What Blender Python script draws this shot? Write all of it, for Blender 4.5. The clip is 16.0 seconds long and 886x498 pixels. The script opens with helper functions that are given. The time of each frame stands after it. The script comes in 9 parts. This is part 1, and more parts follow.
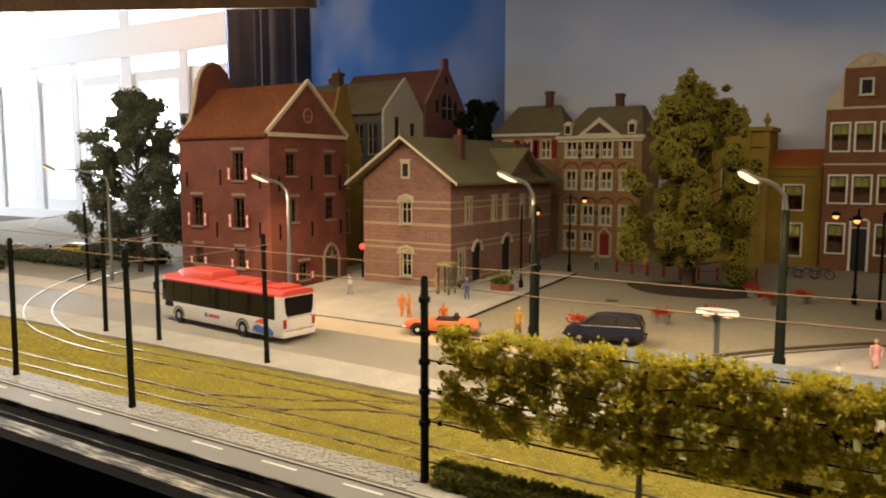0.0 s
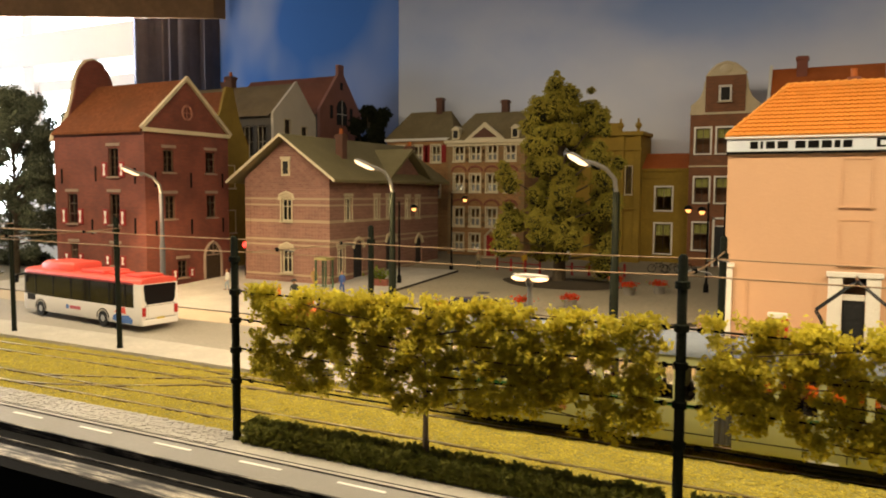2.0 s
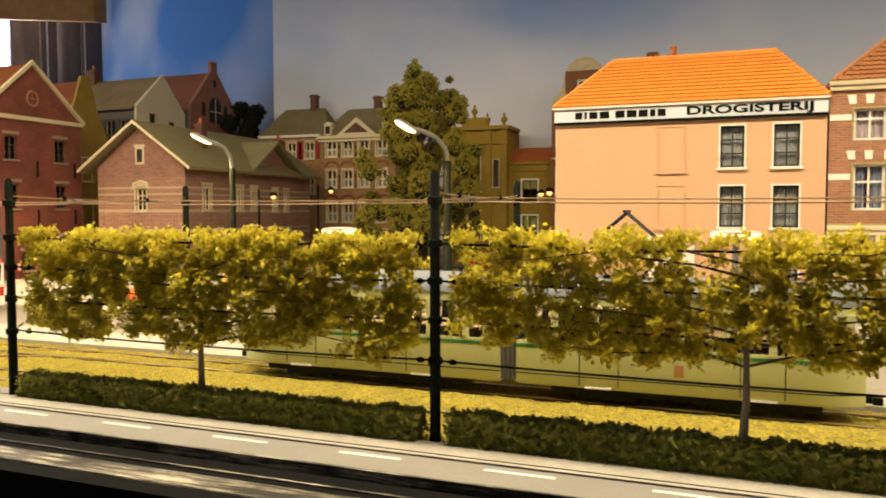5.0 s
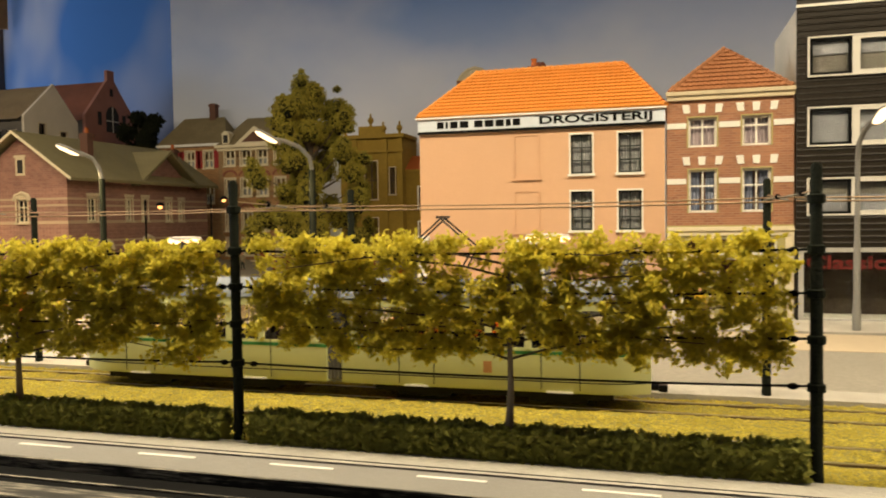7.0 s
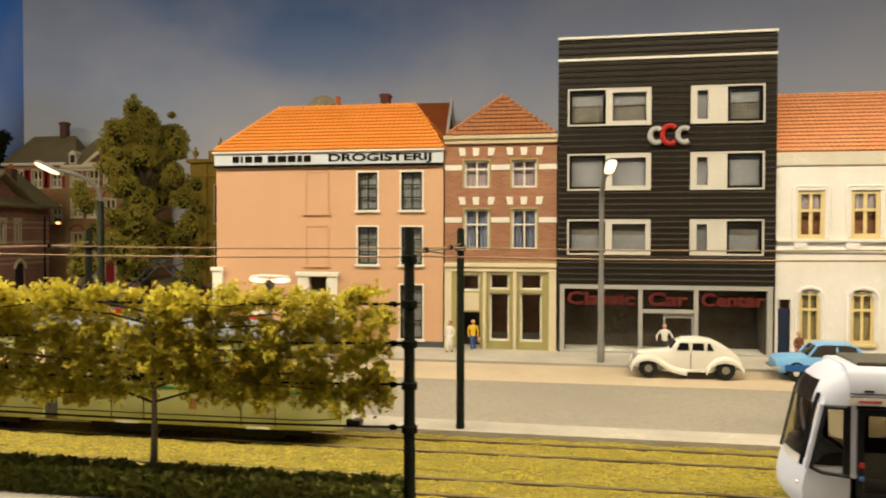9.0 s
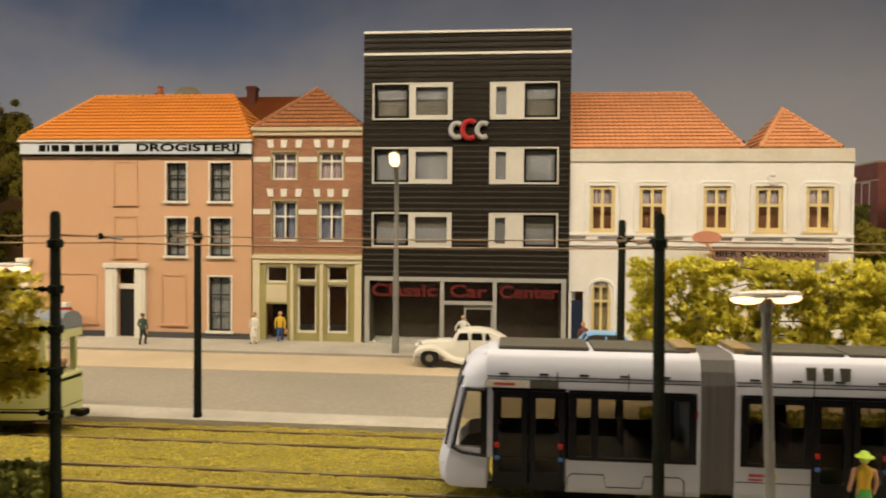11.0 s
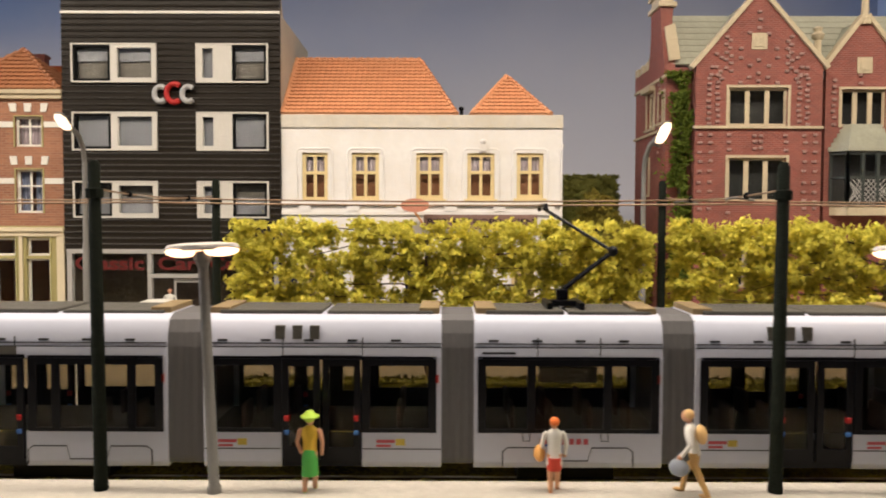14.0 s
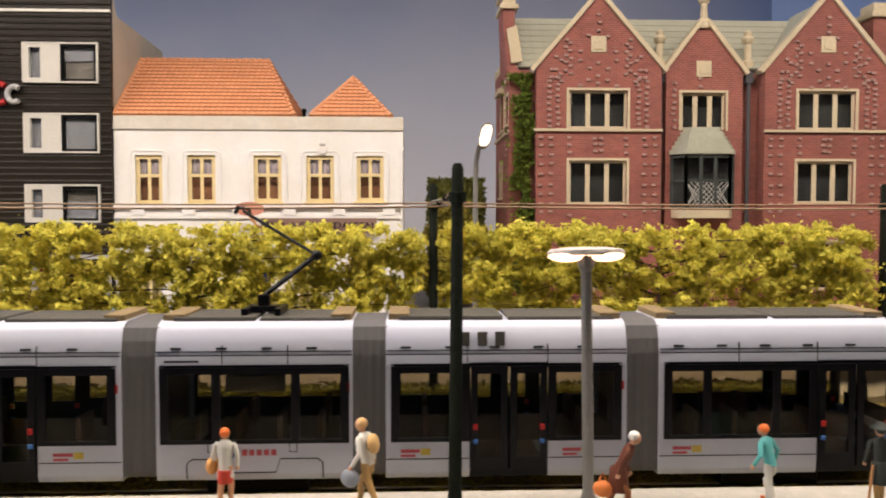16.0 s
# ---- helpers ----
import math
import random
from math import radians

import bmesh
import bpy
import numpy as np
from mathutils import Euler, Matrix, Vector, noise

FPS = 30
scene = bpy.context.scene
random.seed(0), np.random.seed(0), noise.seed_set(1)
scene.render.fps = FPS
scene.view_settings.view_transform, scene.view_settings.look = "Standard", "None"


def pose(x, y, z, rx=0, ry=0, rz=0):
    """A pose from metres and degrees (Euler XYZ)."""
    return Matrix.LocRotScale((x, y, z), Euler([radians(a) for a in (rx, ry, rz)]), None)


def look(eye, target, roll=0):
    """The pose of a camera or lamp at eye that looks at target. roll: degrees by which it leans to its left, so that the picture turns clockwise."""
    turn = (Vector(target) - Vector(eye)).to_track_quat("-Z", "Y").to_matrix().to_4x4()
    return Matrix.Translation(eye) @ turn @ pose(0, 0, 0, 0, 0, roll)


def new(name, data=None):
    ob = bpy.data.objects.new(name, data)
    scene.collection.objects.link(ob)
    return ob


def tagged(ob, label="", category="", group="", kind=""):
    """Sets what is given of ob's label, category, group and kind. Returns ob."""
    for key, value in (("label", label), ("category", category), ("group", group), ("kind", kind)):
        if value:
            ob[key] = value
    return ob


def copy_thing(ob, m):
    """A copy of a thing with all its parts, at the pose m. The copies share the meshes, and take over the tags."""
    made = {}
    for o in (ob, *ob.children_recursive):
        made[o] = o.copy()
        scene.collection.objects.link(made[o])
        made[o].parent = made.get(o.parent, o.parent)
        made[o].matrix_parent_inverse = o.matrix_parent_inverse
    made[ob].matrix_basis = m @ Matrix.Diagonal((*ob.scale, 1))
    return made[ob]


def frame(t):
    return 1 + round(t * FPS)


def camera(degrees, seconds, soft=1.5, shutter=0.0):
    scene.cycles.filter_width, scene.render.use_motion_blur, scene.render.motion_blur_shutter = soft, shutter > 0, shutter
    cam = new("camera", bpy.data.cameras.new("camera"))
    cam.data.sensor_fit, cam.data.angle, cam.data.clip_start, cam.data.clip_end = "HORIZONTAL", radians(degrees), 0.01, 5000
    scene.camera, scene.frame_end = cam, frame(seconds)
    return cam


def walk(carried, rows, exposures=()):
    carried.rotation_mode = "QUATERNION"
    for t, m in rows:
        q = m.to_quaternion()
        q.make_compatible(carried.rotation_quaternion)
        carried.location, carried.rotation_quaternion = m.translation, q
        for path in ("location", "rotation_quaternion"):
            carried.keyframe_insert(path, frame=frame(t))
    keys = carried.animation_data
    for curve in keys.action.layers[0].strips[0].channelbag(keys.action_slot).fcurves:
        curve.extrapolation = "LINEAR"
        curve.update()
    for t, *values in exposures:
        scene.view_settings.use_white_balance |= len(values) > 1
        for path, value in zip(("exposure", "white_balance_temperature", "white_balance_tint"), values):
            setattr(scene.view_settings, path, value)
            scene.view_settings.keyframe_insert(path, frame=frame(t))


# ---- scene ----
# Model tram layout, built at 1:87. All lengths below are in the modelled town's metres and are scaled by S.
S = 1 / 87
cam = camera(60.2, 16.0, soft=1.9, shutter=0.35)
METRES, EYE, TURN = 50.0, 11.4, 32.4
ROWS = [
    (0.0, 0.0, 0.0, 0.0, 0.0, -6.07, -0.01),
    (0.5, 0.0218, -0.0114, -0.0154, -1.21, -5.57, 0.06),
    (1.0, 0.0526, -0.0161, -0.025, -2.55, -5.23, 0.11),
    (1.5, 0.0726, -0.0236, -0.033, -4.05, -4.88, 0.01),
    (2.0, 0.0879, -0.0324, -0.0417, -5.2, -4.42, -0.32),
    (2.5, 0.1064, -0.04, -0.0533, -6.52, -3.81, -0.49),
    (3.0, 0.1198, -0.0442, -0.0664, -7.69, -3.3, -0.49),
    (3.5, 0.1304, -0.0453, -0.0788, -8.82, -2.96, -0.4),
    (4.0, 0.1428, -0.0432, -0.0931, -9.74, -2.78, -0.29),
    (6.5, 0.2304, -0.0759, -0.1009, -15.19, -2.7, 0.64),
    (7.0, 0.2476, -0.0932, -0.0994, -16.47, -2.35, 0.84),
    (7.5, 0.2765, -0.1128, -0.0967, -17.84, -2.08, 0.86),
    (8.0, 0.3114, -0.1313, -0.0904, -19.25, -1.85, 0.67),
    (8.5, 0.3521, -0.1533, -0.0859, -20.88, -1.48, 0.45),
    (9.0, 0.3826, -0.1759, -0.0794, -22.35, -1.18, -0.09),
    (11.5, 0.5718, -0.2604, -0.0898, -27.61, -1.43, -0.38),
    (12.0, 0.626, -0.271, -0.0989, -28.73, -1.72, -0.26),
    (12.5, 0.6629, -0.2742, -0.105, -29.94, -2.22, -0.21),
    (13.0, 0.6886, -0.2847, -0.1072, -30.93, -2.55, -0.31),
    (13.5, 0.7094, -0.3081, -0.1023, -31.67, -2.63, -0.24),
    (14.0, 0.7358, -0.3359, -0.0996, -32.19, -2.5, -0.18),
    (14.5, 0.7653, -0.3618, -0.0989, -32.73, -2.28, -0.09),
    (15.0, 0.7921, -0.3766, -0.098, -33.32, -2.17, -0.08),
    (15.5, 0.8245, -0.3873, -0.1009, -33.96, -2.13, -0.06),
    (16.0, 0.8533, -0.3997, -0.0998, -34.72, -2.21, -0.03),
]
EXPOSURES = [(0.0, -0.12, 6500, 13), (1.0, -0.14, 6700, 12), (2.0, 0.2, 6900, 11), (2.75, 0.47, 6900, 10), (3.5, 0.62, 6900, 10), (4.2, 0.65, 6900, 10), (6.5, 0.4, 6700, 9), (9.0, 0.27, 6300, 9), (11.5, -0.04, 6300, 13), (13.0, 0.13, 5900, 16), (16.0, 0.29, 5500, 21)]
walk(cam, [(t, pose(0, 0, EYE * S, 0, 0, TURN) @ pose(METRES * S * x, METRES * S * y, METRES * S * z, 90 + pitch, roll, yaw))
           for t, x, y, z, yaw, pitch, roll in ROWS], EXPOSURES)

# ---- world and large lights ----
world = bpy.data.worlds.new("room_air")
scene.world = world
world.use_nodes = True
world.node_tree.nodes["Background"].inputs[0].default_value = (0.55, 0.6, 0.7, 1)
world.node_tree.nodes["Background"].inputs[1].default_value = 0.03


def area_lamp(name, eye, target, w, h, watts, colour):
    data = bpy.data.lights.new(name, "AREA")
    data.shape, data.size, data.size_y, data.energy, data.color = "RECTANGLE", w * S, h * S, watts * S * S, colour
    ob = new(name, data)
    ob.matrix_world = look([v * S for v in eye], [v * S for v in target])
    return ob


def spot_lamp(name, place, aim, watts, colour, cone=140, radius=0.2, blend=0.5):
    data = bpy.data.lights.new(name, "SPOT")
    data.energy, data.color, data.shadow_soft_size = watts * S * S, colour, radius * S
    data.spot_size, data.spot_blend = radians(cone), blend
    ob = new(name, data)
    ob.matrix_world = look([v * S for v in place], [v * S for v in aim])
    return ob


# the strip lights behind the fascia over the layout's front, and the day in the room's window
area_lamp("strip_light", (6, 22.5, 33.5), (6, 25, 0), 182, 5, 74500, (1.0, 0.82, 0.55))
area_lamp("window_light", (-185, 139, 30), (-185, 39, 28), 70, 60, 330000, (0.86, 0.93, 1.0))
# added fill that brightens the window frames; its wall has no opening
area_lamp("frame_fill_light", (-326, 50, 40), (-200, 141, 30), 120, 90, 560000, (0.86, 0.93, 1.0))

# ---- mesh building ----


class MB:
    """Collects vertices and faces, in town metres; M is applied to what is added."""

    def __init__(self, m=None):
        self.v, self.f, self.mi, self.m, self.slot = [], [], [], m or Matrix(), 0

    def add(self, verts, faces):
        n = len(self.v)
        m = self.m
        self.v += [tuple(m @ Vector(p)) for p in verts]
        self.f += [tuple(n + i for i in f) for f in faces]
        self.mi += [self.slot] * len(faces)
        return self

    def box(self, x0, y0, z0, x1, y1, z1, ch=0.0):
        if ch <= 0:
            v = [(x, y, z) for x in (x0, x1) for y in (y0, y1) for z in (z0, z1)]
            return self.add(v, [(0, 1, 3, 2), (4, 6, 7, 5), (0, 4, 5, 1), (2, 3, 7, 6), (0, 2, 6, 4), (1, 5, 7, 3)])
        bm = bmesh.new()
        bmesh.ops.create_cube(bm, size=1)
        for v in bm.verts:
            v.co = ((x0 + x1) / 2 + v.co.x * (x1 - x0), (y0 + y1) / 2 + v.co.y * (y1 - y0), (z0 + z1) / 2 + v.co.z * (z1 - z0))
        bmesh.ops.bevel(bm, geom=bm.edges[:], offset=ch, segments=2, profile=0.6, affect="EDGES")
        bm.verts.index_update()
        self.add([v.co[:] for v in bm.verts], [[v.index for v in f.verts] for f in bm.faces])
        bm.free()
        return self

    def prism(self, poly, axis, a, b):
        """Extrudes a flat outline from a to b along an axis: x takes (y, z), y takes (x, z), z takes (x, y)."""
        put = {"x": lambda p, q: (q, p[0], p[1]), "y": lambda p, q: (p[0], q, p[1]), "z": lambda p, q: (p[0], p[1], q)}[axis]
        n = len(poly)
        v = [put(p, a) for p in poly] + [put(p, b) for p in poly]
        f = [tuple(range(n)), tuple(range(2 * n - 1, n - 1, -1))] + [(i, i + n, (i + 1) % n + n, (i + 1) % n) for i in range(n)]
        return self.add(v, f)

    def tube(self, pts, r, n=8, r1=None, caps=True):
        pts = [Vector(p) for p in pts]
        k = len(pts)
        rs = [r + (((r1 if r1 is not None else r) - r) * i / max(1, k - 1)) for i in range(k)]
        v, f = [], []
        for i, p in enumerate(pts):
            d = (pts[min(i + 1, k - 1)] - pts[max(i - 1, 0)]).normalized()
            u = d.orthogonal().normalized() if i == 0 else (u - d * u.dot(d)).normalized()
            w = d.cross(u)
            v += [tuple(p + (u * math.cos(a) + w * math.sin(a)) * rs[i]) for a in (2 * math.pi * j / n for j in range(n))]
        for i in range(k - 1):
            f += [(i * n + j, i * n + (j + 1) % n, (i + 1) * n + (j + 1) % n, (i + 1) * n + j) for j in range(n)]
        if caps:
            f += [tuple(range(n - 1, -1, -1)), tuple(range((k - 1) * n, k * n))]
        return self.add(v, f)

    def ball(self, c, r, n=10, k=6, sx=1, sy=1, sz=1):
        v, f = [(c[0], c[1], c[2] - r * sz)], []
        for i in range(1, k):
            t = math.pi * i / k
            v += [(c[0] + r * sx * math.sin(t) * math.cos(2 * math.pi * j / n), c[1] + r * sy * math.sin(t) * math.sin(2 * math.pi * j / n), c[2] - r * sz * math.cos(t)) for j in range(n)]
        v.append((c[0], c[1], c[2] + r * sz))
        f += [(0, 1 + (j + 1) % n, 1 + j) for j in range(n)]
        for i in range(k - 2):
            f += [(1 + i * n + j, 1 + i * n + (j + 1) % n, 1 + (i + 1) * n + (j + 1) % n, 1 + (i + 1) * n + j) for j in range(n)]
        f += [(len(v) - 1, 1 + (k - 2) * n + j, 1 + (k - 2) * n + (j + 1) % n) for j in range(n)]
        return self.add(v, f)

    def lathe(self, c, prof, n=12):
        """Turns (radius, height) pairs about an upright axis at c."""
        v, f, k = [], [], len(prof)
        for r, z in prof:
            v += [(c[0] + r * math.cos(2 * math.pi * j / n), c[1] + r * math.sin(2 * math.pi * j / n), c[2] + z) for j in range(n)]
        for i in range(k - 1):
            f += [(i * n + j, i * n + (j + 1) % n, (i + 1) * n + (j + 1) % n, (i + 1) * n + j) for j in range(n)]
        f += [tuple(range(n - 1, -1, -1)), tuple(range((k - 1) * n, k * n))]
        return self.add(v, f)

    def loft(self, rings, caps=True):
        n, v, f = len(rings[0]), [], []
        for r in rings:
            v += r
        for i in range(len(rings) - 1):
            f += [(i * n + j, i * n + (j + 1) % n, (i + 1) * n + (j + 1) % n, (i + 1) * n + j) for j in range(n)]
        if caps:
            f += [tuple(range(n - 1, -1, -1)), tuple(range((len(rings) - 1) * n, len(rings) * n))]
        return self.add(v, f)

    def wall(self, x0, z0, x1, z1, t, holes=()):
        """A wall facing -y with its face at y = 0 and t thick, pierced by holes (x0, z0, x1, z1)."""
        xs = sorted({x0, x1, *[h[0] for h in holes], *[h[2] for h in holes]})
        zs = sorted({z0, z1, *[h[1] for h in holes], *[h[3] for h in holes]})
        xs, zs = [x for x in xs if x0 <= x <= x1], [z for z in zs if z0 <= z <= z1]
        full = lambda i, j: 0 <= i < len(xs) - 1 and 0 <= j < len(zs) - 1 and not any(
            h[0] < (xs[i] + xs[i + 1]) / 2 < h[2] and h[1] < (zs[j] + zs[j + 1]) / 2 < h[3] for h in holes)
        for i in range(len(xs) - 1):
            for j in range(len(zs) - 1):
                if not full(i, j):
                    continue
                a, b, c, d = xs[i], xs[i + 1], zs[j], zs[j + 1]
                self.add([(a, 0, c), (b, 0, c), (b, 0, d), (a, 0, d), (a, t, c), (b, t, c), (b, t, d), (a, t, d)],
                         [(0, 1, 2, 3), (5, 4, 7, 6)] + [q for ok, q in ((full(i - 1, j), (4, 0, 3, 7)), (full(i + 1, j), (1, 5, 6, 2)),
                          (full(i, j - 1), (4, 5, 1, 0)), (full(i, j + 1), (3, 2, 6, 7))) if not ok])
        return self


def mesh_of(name, mb, mats, smooth=False, fix=True):
    me = bpy.data.meshes.new(name)
    me.from_pydata([(x * S, y * S, z * S) for x, y, z in mb.v], [], mb.f)
    for m in (mats if isinstance(mats, (list, tuple)) else [mats]):
        me.materials.append(m)
    if any(mb.mi):
        me.polygons.foreach_set("material_index", mb.mi)
    if fix and len(mb.f) < 6000:
        bm = bmesh.new()
        bm.from_mesh(me)
        bmesh.ops.remove_doubles(bm, verts=bm.verts, dist=1e-6)
        bmesh.ops.recalc_face_normals(bm, faces=bm.faces)
        bm.to_mesh(me)
        bm.free()
    if smooth:
        me.polygons.foreach_set("use_smooth", [True] * len(me.polygons))
        me.set_sharp_from_angle(angle=radians(40))
    me.update()
    return me


def at(x=0, y=0, z=0, rz=0, rx=0, ry=0):
    return pose(x * S, y * S, z * S, rx, ry, rz)


def part(name, mb, mats, parent=None, label="", m=None, smooth=False, fix=True):
    """One mesh object, under a thing or a part. mb: an MB or a mesh that is shared."""
    me = mb if isinstance(mb, bpy.types.Mesh) else mesh_of(name, mb, mats, smooth, fix)
    ob = new(name, me)
    ob.parent = parent
    if m is not None:
        ob.matrix_basis = m
    return tagged(ob, label)


def thing(name, m, label, category, group="", kind=""):
    ob = new(name)
    ob.empty_display_size = 0.005
    ob.matrix_basis = m
    return tagged(ob, label, category, group, kind)


def ground_z(y):
    return 0.0 if y < 31 else 0.045 * (y - 31)


# ---- materials ----


def nodes_of(name):
    m = bpy.data.materials.new(name)
    m.use_nodes = True
    nt = m.node_tree
    return m, nt, nt.nodes["Principled BSDF"]


def coord(nt, scale=(1, 1, 1)):
    c, mp = nt.nodes.new("ShaderNodeTexCoord"), nt.nodes.new("ShaderNodeMapping")
    mp.inputs["Scale"].default_value = [k / S for k in scale]
    nt.links.new(c.outputs["Object"], mp.inputs["Vector"])
    return mp.outputs["Vector"]


def noise_tex(nt, vec, scale, detail=4, rough=0.6):
    n = nt.nodes.new("ShaderNodeTexNoise")
    n.inputs["Scale"].default_value, n.inputs["Detail"].default_value, n.inputs["Roughness"].default_value = scale, detail, rough
    nt.links.new(vec, n.inputs["Vector"])
    return n.outputs["Fac"]


def ramp(nt, fac, lo, hi):
    n = nt.nodes.new("ShaderNodeMapRange")
    n.inputs["From Min"].default_value, n.inputs["From Max"].default_value = lo, hi
    nt.links.new(fac, n.inputs["Value"])
    return n.outputs["Result"]


def mixc(nt, fac, a, b, mode="MIX"):
    n = nt.nodes.new("ShaderNodeMix")
    n.data_type, n.blend_type = "RGBA", mode
    for i, q in ((6, a), (7, b)):
        if isinstance(q, tuple):
            n.inputs[i].default_value = (*q, 1)
        else:
            nt.links.new(q, n.inputs[i])
    if isinstance(fac, float):
        n.inputs[0].default_value = fac
    else:
        nt.links.new(fac, n.inputs[0])
    return n.outputs[2]


def bump(nt, bsdf, height, strength, dist):
    n = nt.nodes.new("ShaderNodeBump")
    n.inputs["Strength"].default_value, n.inputs["Distance"].default_value = strength, dist * S
    nt.links.new(height, n.inputs["Height"])
    nt.links.new(n.outputs["Normal"], bsdf.inputs["Normal"])


def darker(c, k):
    return tuple(v * k for v in c)


def paint(name, c, rough=0.6, metal=0.0, wear=0.25, big=0.4, fine=6.0, relief=0.1, c2=None, random_hue=0.0, spec=0.25):
    """A surface with stains at one scale and grain at another."""
    m, nt, b = nodes_of(name)
    v = coord(nt)
    col = mixc(nt, ramp(nt, noise_tex(nt, v, big, 3), 0.35, 0.7), c, c2 or darker(c, 1 - wear))
    col = mixc(nt, ramp(nt, noise_tex(nt, v, fine, 5), 0.3, 0.75), col, darker(c, 1 - wear * 0.8))
    if random_hue:
        info = nt.nodes.new("ShaderNodeObjectInfo")
        col = mixc(nt, ramp(nt, info.outputs["Random"], 0.0, 1.0 / max(random_hue, 1e-3)), col, darker(c, 0.45))
        isl = nt.nodes.new("ShaderNodeNewGeometry")
        col = mixc(nt, ramp(nt, isl.outputs["Random Per Island"], 0.0, 1.0 / max(random_hue, 1e-3)), col, darker(c, 0.4))
    nt.links.new(col, b.inputs["Base Color"])
    b.inputs["Roughness"].default_value, b.inputs["Metallic"].default_value = rough, metal
    b.inputs["Specular IOR Level"].default_value = spec
    if relief:
        bump(nt, b, noise_tex(nt, v, fine * 2, 4), 0.5, relief)
    return m


def brickwork(name, c1, c2, mortar, bw=0.5, bh=0.16, wear=0.3, bands=(), diamonds=None):
    """Courses of brick on upright walls that run along x or y; bands: (bottom, top, colour) of lighter courses."""
    m, nt, b = nodes_of(name)
    v = coord(nt)
    sep, com = nt.nodes.new("ShaderNodeSeparateXYZ"), nt.nodes.new("ShaderNodeCombineXYZ")
    add = nt.nodes.new("ShaderNodeMath")
    nt.links.new(v, sep.inputs[0])
    nt.links.new(sep.outputs["X"], add.inputs[0]), nt.links.new(sep.outputs["Y"], add.inputs[1])
    nt.links.new(add.outputs[0], com.inputs["X"]), nt.links.new(sep.outputs["Z"], com.inputs["Y"])
    t = nt.nodes.new("ShaderNodeTexBrick")
    t.inputs["Color1"].default_value, t.inputs["Color2"].default_value, t.inputs["Mortar"].default_value = (*c1, 1), (*c2, 1), (*mortar, 1)
    t.inputs["Scale"].default_value, t.inputs["Brick Width"].default_value, t.inputs["Row Height"].default_value = 1.0, bw, bh
    t.inputs["Mortar Size"].default_value, t.inputs["Mortar Smooth"].default_value = 0.018, 0.4
    nt.links.new(com.outputs[0], t.inputs["Vector"])
    col = t.outputs["Color"]
    col = mixc(nt, ramp(nt, noise_tex(nt, v, 0.35, 4), 0.4, 0.75), col, mixc(nt, 1.0, col, (1 - wear,) * 3, "MULTIPLY"))
    if diamonds:
        # pale headers in a lozenge pattern
        size, top, c = diamonds
        turn, chk, lim, both = nt.nodes.new("ShaderNodeVectorRotate"), nt.nodes.new("ShaderNodeTexChecker"), nt.nodes.new("ShaderNodeMath"), nt.nodes.new("ShaderNodeMath")
        turn.rotation_type = "Z_AXIS"
        turn.inputs["Angle"].default_value, chk.inputs["Scale"].default_value = radians(45), 1 / size
        lim.operation, both.operation = "LESS_THAN", "MULTIPLY"
        lim.inputs[1].default_value = top
        nt.links.new(com.outputs[0], turn.inputs["Vector"]), nt.links.new(turn.outputs[0], chk.inputs["Vector"])
        nt.links.new(sep.outputs["Z"], lim.inputs[0]), nt.links.new(lim.outputs[0], both.inputs[0]), nt.links.new(chk.outputs["Fac"], both.inputs[1])
        col = mixc(nt, mixc(nt, 0.25, (0.0, 0.0, 0.0), both.outputs[0]), col, c)
    for z0, z1, c in bands:
        lo, hi, both = (nt.nodes.new("ShaderNodeMath") for _ in range(3))
        lo.operation, hi.operation, both.operation = "GREATER_THAN", "LESS_THAN", "MULTIPLY"
        lo.inputs[1].default_value, hi.inputs[1].default_value = z0, z1
        nt.links.new(sep.outputs["Z"], lo.inputs[0]), nt.links.new(sep.outputs["Z"], hi.inputs[0])
        nt.links.new(lo.outputs[0], both.inputs[0]), nt.links.new(hi.outputs[0], both.inputs[1])
        col = mixc(nt, both.outputs[0], col, c)
    nt.links.new(col, b.inputs["Base Color"])
    b.inputs["Roughness"].default_value = 0.8
    bump(nt, b, t.outputs["Fac"], -0.6, 0.05)
    return m


def glass(name, tint=(0.9, 0.95, 0.95), rough=0.02):
    m, nt, b = nodes_of(name)
    b.inputs["Base Color"].default_value = (*tint, 1)
    b.inputs["Transmission Weight"].default_value, b.inputs["Roughness"].default_value, b.inputs["IOR"].default_value = 1.0, rough, 1.18
    return m


def glow(name, c, strength):
    m, nt, b = nodes_of(name)
    b.inputs["Base Color"].default_value = (*c, 1)
    b.inputs["Emission Color"].default_value, b.inputs["Emission Strength"].default_value = (*c, 1), strength
    return m


